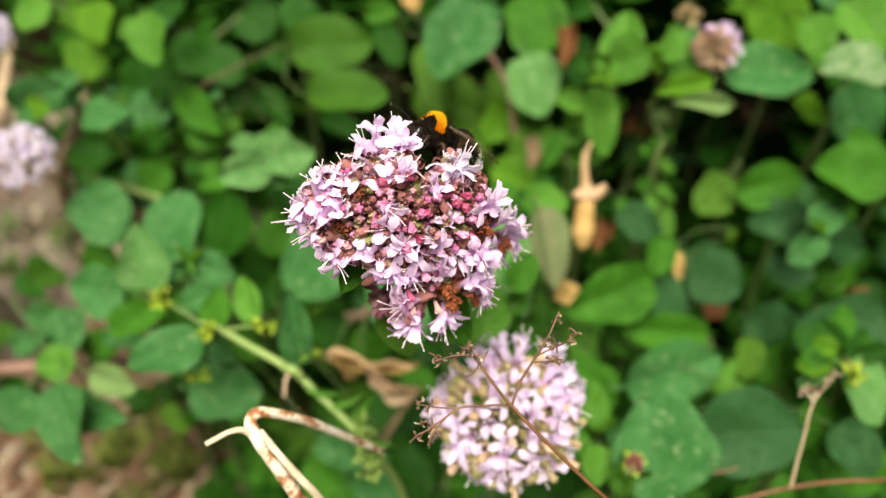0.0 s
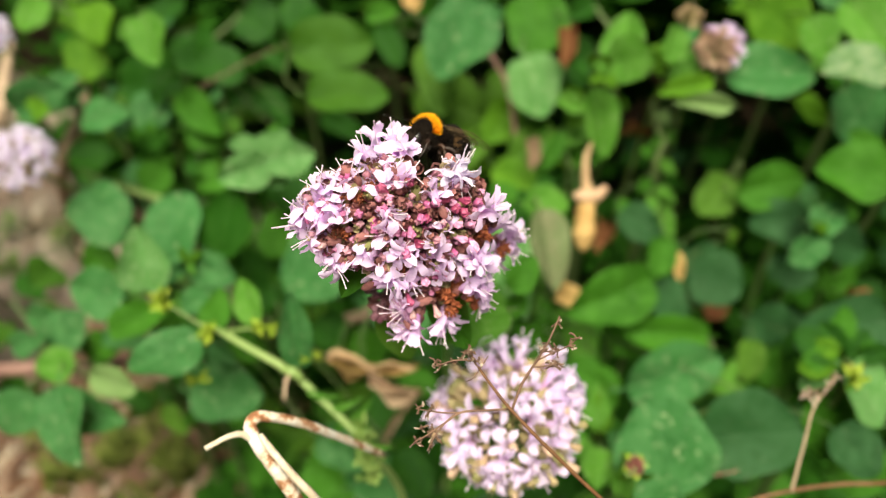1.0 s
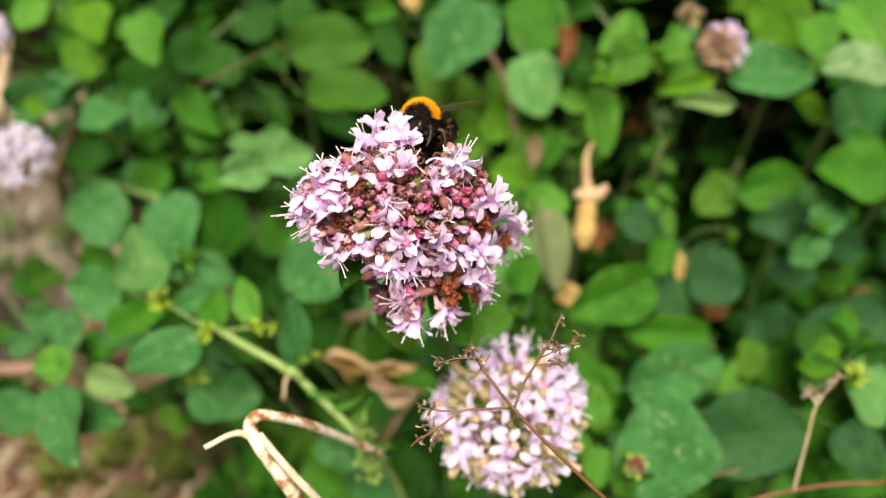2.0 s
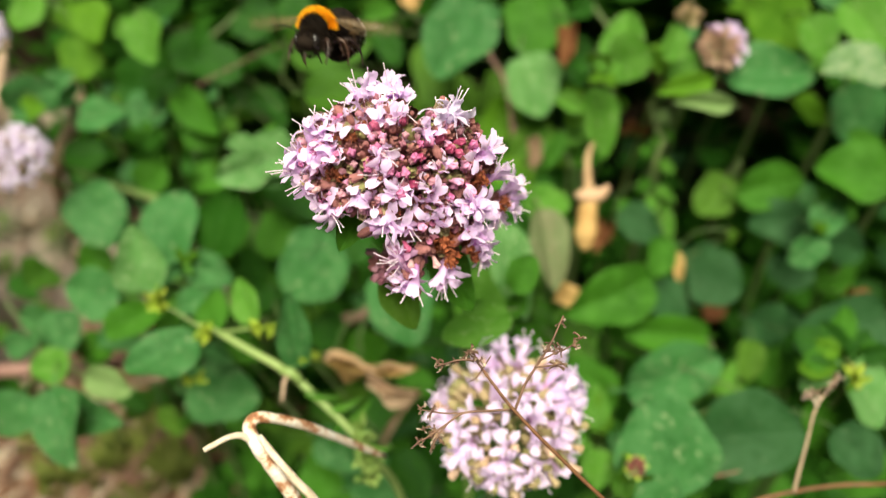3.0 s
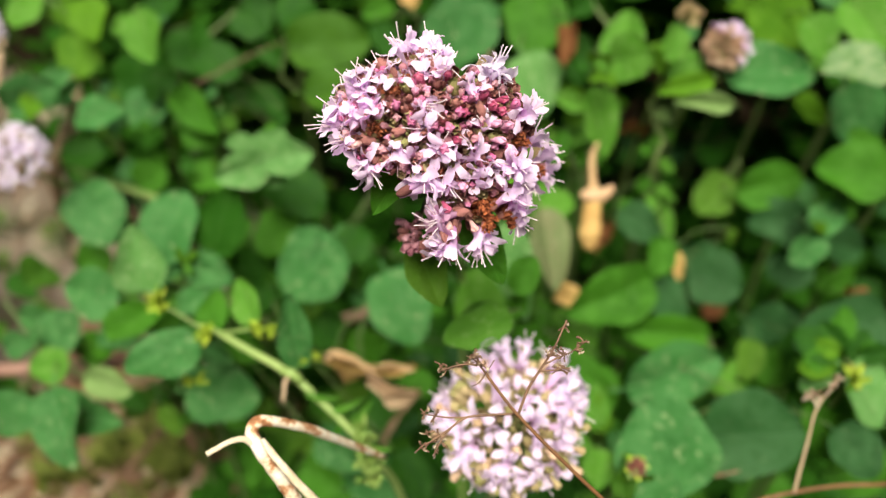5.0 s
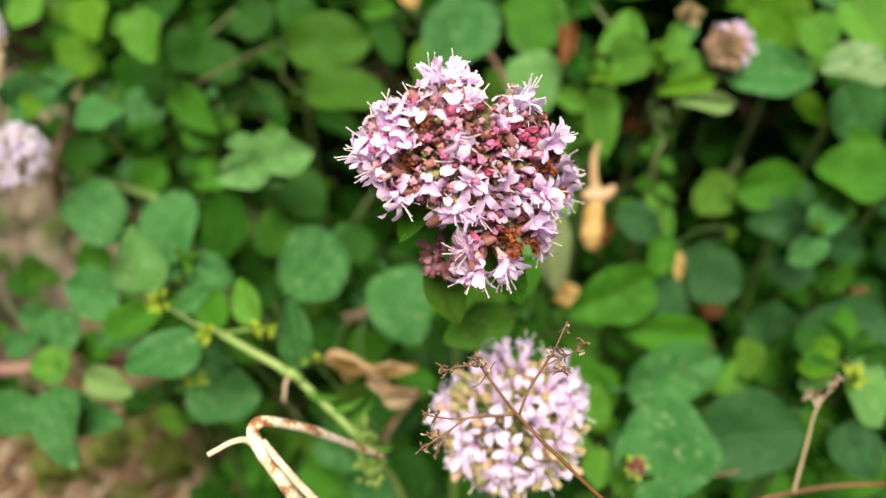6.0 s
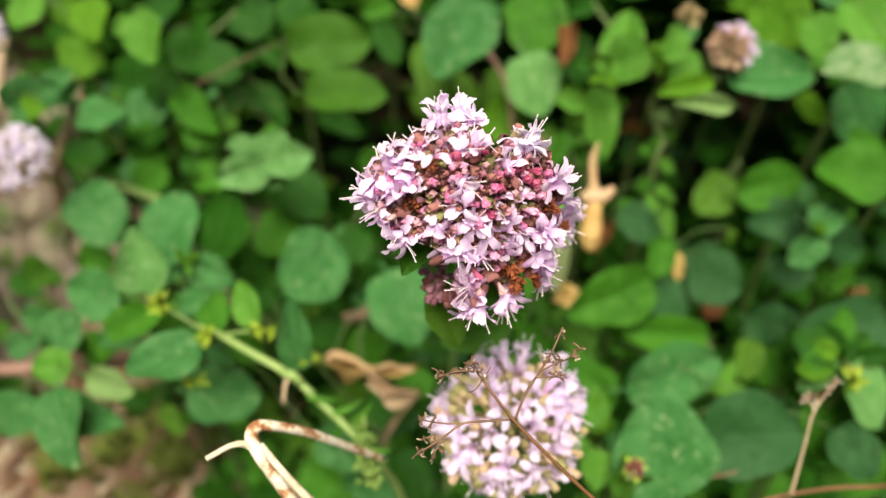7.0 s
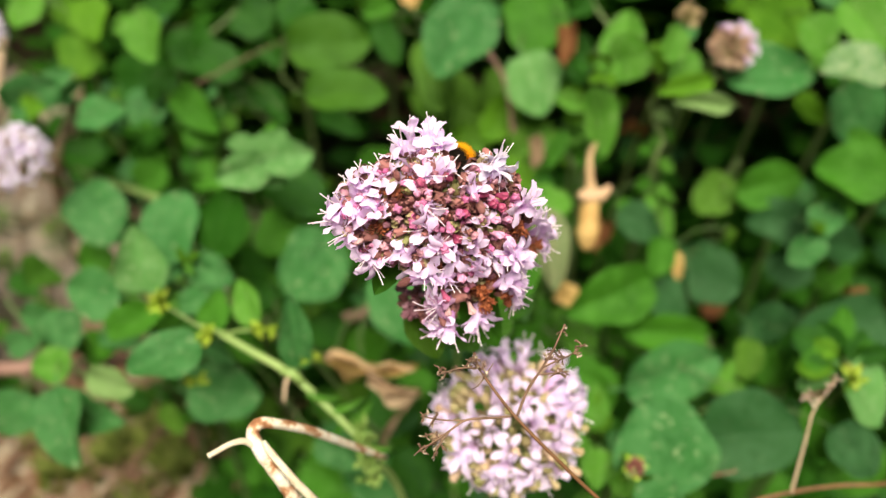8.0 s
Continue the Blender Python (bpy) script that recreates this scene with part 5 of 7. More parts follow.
settle(part("stalk", tube(bmesh.new(), [(-0.2250, 0.3748, 0.1843), (-0.2114, 0.3362, 0.1850), (-0.2065, 0.3185, 0.1796), (-0.2222, 0.3237, 0.1545), (-0.2697, 0.3577, 0.0862)], [0.00200, 0.00300, 0.00340, 0.00340, 0.00300], 8, 5, 0.08, 7), STEM_TAN, thing("woody_twig", (0.0000, 0.0000, 0.0000), "tan woody stem at the edge of the bed", "twig")).parent, -0.2697, 0.3577)
settle(part("stalk", tube(bmesh.new(), [(-0.2023, 0.3223, 0.1537), (-0.1774, 0.3078, 0.1535), (-0.1538, 0.2935, 0.1536), (-0.1110, 0.2461, 0.1787), (-0.1103, 0.2615, 0.1583), (-0.1190, 0.2915, 0.0851)], [0.00080, 0.00100, 0.00140, 0.00190, 0.00160, 0.00140], 8, 5, 0.08, 7), STEM_MID, thing("green_runner", (0.0000, 0.0000, 0.0000), "pale green stem crossing under the leaves", "twig")).parent, -0.1190, 0.2915)
settle(part("stalk", tube(bmesh.new(), [(-0.1389, 0.3160, 0.1765), (-0.1194, 0.2980, 0.1940), (-0.1055, 0.2975, 0.2011), (-0.0885, 0.3033, 0.2080), (-0.0724, 0.3182, 0.2103), (-0.0627, 0.3596, 0.1974)], [0.00030, 0.00040, 0.00050, 0.00040, 0.00030, 0.00030], 8, 5, 0.08, 7), DRY_BROWN, thing("fallen_straw", (0.0000, 0.0000, 0.0000), "thin rusty dry stem between the leaves", "twig")).parent, -0.0627, 0.3596)
settle(part("stalk", tube(bmesh.new(), [(0.0165, 0.3282, 0.2222), (0.0182, 0.3068, 0.2200), (0.0207, 0.2960, 0.2150), (0.0257, 0.2907, 0.2086), (0.0285, 0.2824, 0.1987), (0.0311, 0.2811, 0.1816), (0.0395, 0.3021, 0.1288)], [0.00080, 0.00100, 0.00100, 0.00100, 0.00100, 0.00110, 0.00120], 8, 5, 0.08, 7), STEM_PINK, thing("woody_twig", (0.0000, 0.0000, 0.0000), "dusky mauve stem among the leaves", "twig")).parent, 0.0395, 0.3021)
settle(part("stalk", tube(bmesh.new(), [(-0.0806, 0.2487, 0.0963), (-0.0544, 0.2311, 0.1220), (-0.0416, 0.2299, 0.1284), (-0.0301, 0.2361, 0.1280), (-0.0067, 0.2805, 0.1031)], [0.00180, 0.00220, 0.00240, 0.00220, 0.00180], 8, 5, 0.08, 7), STEM_PINK, thing("woody_twig", (0.0000, 0.0000, 0.0000), "dark red-brown stem deep among the leaves", "twig")).parent, -0.0067, 0.2805)
settle(part("stalk", tube(bmesh.new(), [(-0.0097, 0.1987, 0.1301), (-0.0150, 0.1870, 0.1239), (-0.0215, 0.1793, 0.1148), (-0.0339, 0.1817, 0.0787)], [0.00040, 0.00060, 0.00070, 0.00060], 8, 5, 0.08, 7), STEM_TAN, thing("fallen_straw", (0.0000, 0.0000, 0.0000), "thin tan straw leaning in the bed", "twig")).parent, -0.0339, 0.1817)
settle(part("stalk", tube(bmesh.new(), [(-0.1257, 0.2274, 0.0709), (-0.1401, 0.2223, 0.0493), (-0.1571, 0.2147, 0.0324), (-0.1821, 0.2103, 0.0039)], [0.00160, 0.00140, 0.00120, 0.00100], 8, 5, 0.08, 7), DRY_BROWN, thing("fallen_straw", (0.0000, 0.0000, 0.0000), "brown straw lying on the soil", "twig")).parent, -0.1821, 0.2103)
settle(part("stalk", tube(bmesh.new(), [(0.0889, 0.2936, 0.1965), (0.0858, 0.2692, 0.1985), (0.0893, 0.2662, 0.1950), (0.0854, 0.2596, 0.1871), (0.0889, 0.2654, 0.1630), (0.1108, 0.2990, 0.0941)], [0.00060, 0.00070, 0.00080, 0.00070, 0.00070, 0.00070], 8, 5, 0.08, 7), STEM_MID, thing("green_runner", (0.0000, 0.0000, 0.0000), "thin twisted green stem between the leaves", "twig")).parent, 0.1108, 0.2990)
settle(part("stalk", tube(bmesh.new(), [(0.0739, 0.1464, 0.1300), (0.0821, 0.1437, 0.1423), (0.0913, 0.1423, 0.1485), (0.0940, 0.1428, 0.1490)], [0.00030, 0.00040, 0.00045, 0.00035], 8, 5, 0.08, 7), DRY_BROWN, thing("fallen_straw", (0.0000, 0.0000, 0.0000), "thin brown fallen stem under the leaves", "twig")).parent, 0.0940, 0.1428)


curl = thing("dry_leaf", (0, 0, 0), "curled tan dry leaf caught among the green stems", "leaf")
part("blade", tube(bmesh.new(), [(-0.0406, 0.1821, 0.1565), (-0.0380, 0.1825, 0.1601), (-0.0316, 0.1807, 0.1597), (-0.0253, 0.1791, 0.1564), (-0.0185, 0.1802, 0.1562), (-0.0102, 0.1798, 0.1543)], [0.0008, 0.0017, 0.0014, 0.0009, 0.0013, 0.0008], 9, 6, 0.22, 41), DRY_CURL, curl)
part("blade", tube(bmesh.new(), [(-0.0284, 0.1809, 0.1554), (-0.0228, 0.1772, 0.1526), (-0.0165, 0.1754, 0.1492), (-0.0091, 0.1751, 0.1488), (-0.0078, 0.1758, 0.1448)], [0.0008, 0.0013, 0.0011, 0.0008, 0.0005], 9, 6, 0.22, 42), STEM_BROWN, curl, "brown folded edge")
part("stalk", tube(bmesh.new(), [(-0.0083, 0.1774, 0.1455), (-0.0127, 0.1732, 0.1420), (-0.0188, 0.1699, 0.1366), (-0.0233, 0.1727, 0.1198)], [0.0004, 0.0006, 0.0006, 0.0005], 6, 4, 0.1, 43), STEM_BROWN, curl)
settle(curl, -0.0233, 0.1727)


# ---- oregano plants ----
stem_path = [(-0.1805, 0.3739, 0.1046), (-0.1805, 0.3591, 0.2092), (-0.1807, 0.3381, 0.2246)]
plant = plant_at(-0.1805, 0.3741, stem_path, "oregano plant with yellow-green oval leaves on thin stems")
shoots(plant, stem_path, [
    ((-0.1775, 0.3322, 0.2270), (-0.1830, 0.3156, 0.2199), 0.0133, "l", 1),
    ((-0.1774, 0.3484, 0.2151), (-0.1665, 0.3384, 0.2084), 0.0126, "y", 1),
    ((-0.1516, 0.3209, 0.2290), (-0.1453, 0.3047, 0.2192), 0.0160, "y", 0),
    ((-0.1587, 0.3210, 0.2136), (-0.1577, 0.3065, 0.1999), 0.0191, "y", 1),
])
stem_path = [(-0.1396, 0.3492, 0.0977), (-0.1396, 0.3345, 0.1954), (-0.1203, 0.2947, 0.2351)]
plant = plant_at(-0.1396, 0.3495, stem_path, "oregano plant with dark green oval leaves on thin stems")
shoots(plant, stem_path, [
    ((-0.1180, 0.2889, 0.2376), (-0.1124, 0.2747, 0.2238), 0.0159, "l", 0),
    ((-0.1425, 0.3073, 0.1973), (-0.1136, 0.2989, 0.2044), 0.0226, "d", 1),
    ((-0.1132, 0.3321, 0.2112), (-0.1106, 0.3092, 0.2023), 0.0205, "d", 1),
    ((-0.1341, 0.2904, 0.1927), (-0.1176, 0.2932, 0.1939), 0.0185, "b", 1),
])
stem_path = [(-0.1837, 0.3233, 0.0901), (-0.1837, 0.3086, 0.1801), (-0.1643, 0.2737, 0.2101)]
plant = plant_at(-0.1837, 0.3236, stem_path, "oregano plant with bluish green oval leaves on thin stems")
shoots(plant, stem_path, [
    ((-0.1800, 0.2832, 0.1996), (-0.1554, 0.2809, 0.2092), 0.0175, "b", 1),
    ((-0.1452, 0.2714, 0.2011), (-0.1249, 0.2663, 0.2079), 0.0150, "b", 0),
    ((-0.1663, 0.2872, 0.1733), (-0.1484, 0.2910, 0.1717), 0.0154, "d", 1),
    ((-0.1888, 0.2968, 0.1848), (-0.1752, 0.2889, 0.1824), 0.0133, "g", 0),
    ((-0.1611, 0.2683, 0.2130), (-0.1574, 0.2645, 0.2064), 0.0080, "y", 1),
    ((-0.1555, 0.2662, 0.2105), (-0.1576, 0.2588, 0.2085), 0.0061, "y", 0),
])
stem_path = [(-0.1135, 0.3513, 0.0955), (-0.1135, 0.3307, 0.1909), (-0.0928, 0.3437, 0.2157)]
plant = plant_at(-0.1135, 0.3587, stem_path, "oregano plant with green oval leaves on thin stems")
shoots(plant, stem_path, [
    ((-0.1074, 0.3153, 0.2069), (-0.0882, 0.3081, 0.2010), 0.0186, "d", 1),
    ((-0.1132, 0.2954, 0.1987), (-0.0941, 0.2771, 0.1918), 0.0142, "g", 0),
    ((-0.0912, 0.3379, 0.2181), (-0.0779, 0.3295, 0.2110), 0.0219, "d", 1),
    ((-0.1103, 0.2858, 0.1872), (-0.0939, 0.2842, 0.1824), 0.0142, "g", 1),
])
stem_path = [(-0.0830, 0.3098, 0.0820), (-0.0830, 0.2951, 0.1641), (-0.0634, 0.2330, 0.2083)]
plant = plant_at(-0.0830, 0.3101, stem_path, "oregano plant with light green oval leaves on thin stems")
shoots(plant, stem_path, [
    ((-0.0608, 0.2266, 0.2101), (-0.0783, 0.2196, 0.2073), 0.0135, "c", 0),
    ((-0.0620, 0.2257, 0.2121), (-0.0450, 0.2266, 0.2134), 0.0142, "c", 0),
    ((-0.0620, 0.2279, 0.2116), (-0.0550, 0.2327, 0.2192), 0.0122, "c", 0),
    ((-0.0652, 0.2364, 0.2061), (-0.0741, 0.2307, 0.2164), 0.0127, "c", 0),
    ((-0.0620, 0.2303, 0.2067), (-0.0575, 0.2252, 0.2004), 0.0120, "c", 0),
    ((-0.0694, 0.2567, 0.1836), (-0.0462, 0.2459, 0.1747), 0.0206, "d", 1),
    ((-0.0961, 0.2831, 0.1685), (-0.1064, 0.2724, 0.1669), 0.0159, "g", 0),
])
stem_path = [(-0.0630, 0.3369, 0.1041), (-0.0630, 0.3191, 0.2083), (-0.0554, 0.3259, 0.2257)]
plant = plant_at(-0.0630, 0.3409, stem_path, "oregano plant with olive green oval leaves on thin stems")
shoots(plant, stem_path, [
    ((-0.0612, 0.2865, 0.2243), (-0.0284, 0.2882, 0.2269), 0.0223, "k", 1),
    ((-0.0513, 0.2581, 0.2196), (-0.0205, 0.2606, 0.2196), 0.0175, "k", 1),
    ((-0.0544, 0.3201, 0.2281), (-0.0681, 0.3112, 0.2244), 0.0232, "d", 1),
])
stem_path = [(-0.0011, 0.3496, 0.0980), (-0.0011, 0.3349, 0.1959), (0.0149, 0.2983, 0.2394)]
plant = plant_at(-0.0011, 0.3499, stem_path, "oregano plant with olive green oval leaves on thin stems")
shoots(plant, stem_path, [
    ((0.0146, 0.2924, 0.2418), (-0.0035, 0.2732, 0.2197), 0.0276, "b", 0),
    ((-0.0126, 0.3147, 0.1905), (0.0210, 0.3090, 0.1806), 0.0260, "m", 1),
    ((-0.0119, 0.3186, 0.2263), (-0.0155, 0.3227, 0.2321), 0.0077, "t", 5),
    ((0.0041, 0.3014, 0.1747), (0.0223, 0.2938, 0.1613), 0.0191, "y", 1),
])
stem_path = [(0.0442, 0.3422, 0.1083), (0.0442, 0.3260, 0.2165), (0.0398, 0.3291, 0.2295)]
plant = plant_at(0.0442, 0.3441, stem_path, "oregano plant with green oval leaves on thin stems")
shoots(plant, stem_path, [
    ((0.0391, 0.3232, 0.2318), (0.0396, 0.3011, 0.2143), 0.0270, "g", 1),
    ((0.0322, 0.2878, 0.2207), (0.0414, 0.2728, 0.2016), 0.0237, "c", 0),
    ((0.0495, 0.2856, 0.2337), (0.0469, 0.2726, 0.2257), 0.0075, "r", 5),
])
stem_path = [(0.0777, 0.3348, 0.1011), (0.0777, 0.3140, 0.2021), (0.0646, 0.3275, 0.2276)]
plant = plant_at(0.0777, 0.3425, stem_path, "oregano plant with light green oval leaves on thin stems")
shoots(plant, stem_path, [
    ((0.0564, 0.2614, 0.2204), (0.0634, 0.2470, 0.1986), 0.0145, "l", 0),
    ((0.0664, 0.2665, 0.2264), (0.0705, 0.2833, 0.2433), 0.0158, "l", 2),
    ((0.0632, 0.2679, 0.2281), (0.0758, 0.2595, 0.2344), 0.0181, "l", 1),
    ((0.0548, 0.2573, 0.2310), (0.0579, 0.2499, 0.2375), 0.0098, "y", 0),
    ((0.0634, 0.3217, 0.2300), (0.0535, 0.3088, 0.2279), 0.0103, "d", 0),
    ((0.0740, 0.2762, 0.1913), (0.0877, 0.2798, 0.1902), 0.0035, "r", 5),
    ((0.0800, 0.2632, 0.2303), (0.0755, 0.2607, 0.2352), 0.0049, "y", 0),
    ((0.0789, 0.2623, 0.2292), (0.0821, 0.2585, 0.2277), 0.0044, "y", 0),
])
stem_path = [(0.1030, 0.3090, 0.1010), (0.1030, 0.2942, 0.2019), (0.0907, 0.2801, 0.2334)]
plant = plant_at(0.1030, 0.3092, stem_path, "oregano plant with yellow-green oval leaves on thin stems")
shoots(plant, stem_path, [
    ((0.0856, 0.2665, 0.2264), (0.0950, 0.2583, 0.2278), 0.0140, "l", 1),
    ((0.0846, 0.2608, 0.2444), (0.0790, 0.2499, 0.2377), 0.0112, "l", 1),
    ((0.1045, 0.2621, 0.2261), (0.1400, 0.2605, 0.2280), 0.0206, "b", 0),
    ((0.0958, 0.2485, 0.2301), (0.0764, 0.2445, 0.2283), 0.0084, "y", 0),
    ((0.1026, 0.2427, 0.2235), (0.0821, 0.2406, 0.2269), 0.0072, "p", 2),
    ((0.0858, 0.2731, 0.2032), (0.0914, 0.2685, 0.2018), 0.0053, "p", 0),
    ((0.0886, 0.2670, 0.1959), (0.0838, 0.2658, 0.1907), 0.0048, "l", 0),
    ((0.0895, 0.2735, 0.1959), (0.0950, 0.2689, 0.1920), 0.0049, "g", 0),
    ((0.0810, 0.2627, 0.2297), (0.0856, 0.2673, 0.2307), 0.0049, "y", 0),
])
stem_path = [(0.1433, 0.3202, 0.1103), (0.1433, 0.3033, 0.2205), (0.1271, 0.3080, 0.2355)]
plant = plant_at(0.1433, 0.3230, stem_path, "oregano plant with yellow-green oval leaves on thin stems")
shoots(plant, stem_path, [
    ((0.1418, 0.2761, 0.2067), (0.1579, 0.2720, 0.1992), 0.0116, "y", 2),
    ((0.1246, 0.3022, 0.2379), (0.1498, 0.2948, 0.2231), 0.0278, "y", 1),
    ((0.1427, 0.2882, 0.2367), (0.1509, 0.2764, 0.2246), 0.0159, "l", 0),
])
stem_path = [(0.1751, 0.3158, 0.1089), (0.1751, 0.3010, 0.2178), (0.1613, 0.2990, 0.2403)]
plant = plant_at(0.1751, 0.3160, stem_path, "oregano plant with light green oval leaves on thin stems")
shoots(plant, stem_path, [
    ((0.1582, 0.2931, 0.2426), (0.1693, 0.2716, 0.2316), 0.0199, "l", 1),
    ((0.1626, 0.2590, 0.2311), (0.1383, 0.2557, 0.2331), 0.0198, "w", 0),
    ((0.1623, 0.2802, 0.2116), (0.1757, 0.2667, 0.1902), 0.0230, "b", 0),
])
stem_path = [(0.1712, 0.2565, 0.0969), (0.1712, 0.2418, 0.1939), (0.1676, 0.2368, 0.1973)]
plant = plant_at(0.1712, 0.2568, stem_path, "oregano plant with light green oval leaves on thin stems")
shoots(plant, stem_path, [
    ((0.1641, 0.2319, 0.2007), (0.1381, 0.2366, 0.2025), 0.0219, "g", 0),
])
stem_path = [(0.1264, 0.2890, 0.0852), (0.1264, 0.2743, 0.1704), (0.1239, 0.2733, 0.1786)]
plant = plant_at(0.1264, 0.2893, stem_path, "oregano plant with green oval leaves on thin stems")
shoots(plant, stem_path, [
    ((0.1206, 0.2660, 0.1760), (0.1060, 0.2530, 0.1680), 0.0175, "m", 1),
    ((0.1183, 0.2523, 0.1784), (0.1467, 0.2553, 0.1829), 0.0184, "g", 1),
])
stem_path = [(0.0919, 0.2911, 0.0787), (0.0919, 0.2764, 0.1573), (0.0863, 0.2676, 0.1874)]
plant = plant_at(0.0919, 0.2914, stem_path, "oregano plant with light green oval leaves on thin stems")
shoots(plant, stem_path, [
    ((0.0717, 0.2476, 0.1728), (0.0857, 0.2336, 0.1695), 0.0145, "e", 0),
    ((0.0836, 0.2508, 0.1766), (0.0942, 0.2416, 0.1636), 0.0097, "l", 0),
    ((0.0829, 0.2253, 0.1774), (0.0806, 0.2136, 0.1678), 0.0118, "g", 1),
    ((0.1031, 0.2499, 0.1504), (0.1210, 0.2339, 0.1366), 0.0219, "e", 1),
    ((0.0719, 0.2592, 0.1555), (0.0648, 0.2460, 0.1569), 0.0077, "r", 5),
    ((0.0870, 0.2599, 0.1875), (0.0950, 0.2593, 0.1841), 0.0058, "l", 0),
    ((0.0840, 0.2555, 0.1822), (0.0786, 0.2560, 0.1769), 0.0058, "g", 0),
    ((0.0863, 0.2538, 0.1801), (0.0900, 0.2420, 0.1826), 0.0053, "l", 2),
    ((0.0847, 0.2626, 0.1906), (0.0792, 0.2644, 0.1916), 0.0053, "g", 0),
    ((0.0836, 0.2516, 0.1775), (0.0855, 0.2428, 0.1756), 0.0058, "l", 0),
])
stem_path = [(0.1180, 0.2731, 0.0679), (0.1180, 0.2583, 0.1358), (0.1177, 0.2475, 0.1633)]
plant = plant_at(0.1180, 0.2733, stem_path, "oregano plant with olive green oval leaves on thin stems")
shoots(plant, stem_path, [
    ((0.0920, 0.2303, 0.1657), (0.0929, 0.2226, 0.1569), 0.0044, "n", 3),
    ((0.1007, 0.2318, 0.1539), (0.1177, 0.2217, 0.1533), 0.0223, "e", 1),
    ((0.1350, 0.2689, 0.1013), (0.1260, 0.2597, 0.0999), 0.0100, "r", 1),
    ((0.1155, 0.2428, 0.1670), (0.1185, 0.2406, 0.1614), 0.0048, "m", 3),
])
stem_path = [(0.0854, 0.2495, 0.0694), (0.0854, 0.2348, 0.1389), (0.0775, 0.2122, 0.1679)]
plant = plant_at(0.0854, 0.2498, stem_path, "oregano plant with green oval leaves on thin stems")
shoots(plant, stem_path, [
    ((0.0759, 0.2077, 0.1720), (0.0457, 0.1913, 0.1700), 0.0214, "g", 0),
    ((0.0809, 0.2207, 0.1563), (0.0952, 0.2111, 0.1482), 0.0169, "e", 0),
    ((0.0790, 0.2200, 0.1399), (0.0673, 0.2035, 0.1378), 0.0194, "g", 1),
])
stem_path = [(0.1615, 0.2735, 0.0759), (0.1615, 0.2587, 0.1519), (0.1492, 0.2500, 0.1663)]
plant = plant_at(0.1615, 0.2737, stem_path, "oregano plant with dark bluish green oval leaves on thin stems")
shoots(plant, stem_path, [
    ((0.1463, 0.2453, 0.1700), (0.1240, 0.2443, 0.1696), 0.0189, "e", 0),
    ((0.1435, 0.2261, 0.1783), (0.1289, 0.2142, 0.1745), 0.0140, "b", 1),
    ((0.1401, 0.2261, 0.1783), (0.1523, 0.2361, 0.1869), 0.0125, "b", 0),
    ((0.1548, 0.2406, 0.1644), (0.1735, 0.2390, 0.1568), 0.0157, "e", 0),
    ((0.1527, 0.2426, 0.1512), (0.1345, 0.2356, 0.1490), 0.0190, "e", 1),
    ((0.1394, 0.2245, 0.1842), (0.1451, 0.2253, 0.1790), 0.0044, "y", 1),
    ((0.1394, 0.2232, 0.1826), (0.1343, 0.2196, 0.1893), 0.0036, "y", 1),
])
stem_path = [(0.1873, 0.2698, 0.0582), (0.1873, 0.2551, 0.1164), (0.1697, 0.2538, 0.1241)]
plant = plant_at(0.1873, 0.2701, stem_path, "oregano plant with green oval leaves on thin stems")
shoots(plant, stem_path, [
    ((0.1668, 0.2494, 0.1282), (0.1760, 0.2477, 0.1430), 0.0159, "g", 0),
    ((0.1621, 0.1994, 0.1620), (0.1290, 0.1902, 0.1548), 0.0251, "e", 1),
    ((0.1687, 0.2332, 0.1400), (0.1695, 0.2211, 0.1436), 0.0100, "r", 5),
])
stem_path = [(0.1047, 0.2188, 0.0659), (0.1047, 0.2028, 0.1318), (0.1016, 0.2056, 0.1445)]
plant = plant_at(0.1047, 0.2206, stem_path, "oregano plant with light green oval leaves on thin stems")
shoots(plant, stem_path, [
    ((0.0995, 0.2014, 0.1489), (0.0675, 0.1958, 0.1560), 0.0163, "g", 0),
    ((0.1017, 0.1880, 0.1329), (0.1081, 0.1912, 0.1452), 0.0091, "l", 0),
])
stem_path = [(0.0724, 0.1613, 0.0674), (0.0724, 0.1465, 0.1348), (0.0613, 0.1402, 0.1507)]
plant = plant_at(0.0724, 0.1615, stem_path, "oregano plant with bluish green oval leaves on thin stems")
shoots(plant, stem_path, [
    ((0.0760, 0.1373, 0.1425), (0.0654, 0.1560, 0.1682), 0.0340, "b", 1),
    ((0.0598, 0.1368, 0.1558), (0.0610, 0.1305, 0.1632), 0.0029, "y", 0),
])
stem_path = [(0.1064, 0.2046, 0.0579), (0.1064, 0.1893, 0.1158), (0.1081, 0.1905, 0.1265)]
plant = plant_at(0.1064, 0.2055, stem_path, "oregano plant with light green oval leaves on thin stems")
shoots(plant, stem_path, [
    ((0.0883, 0.1587, 0.1446), (0.1174, 0.1524, 0.1547), 0.0294, "e", 1),
    ((0.1059, 0.1866, 0.1312), (0.1174, 0.1892, 0.1314), 0.0091, "l", 0),
])
stem_path = [(0.1437, 0.1977, 0.0696), (0.1437, 0.1829, 0.1393), (0.1297, 0.1653, 0.1743)]
plant = plant_at(0.1437, 0.1979, stem_path, "oregano plant with green oval leaves on thin stems")
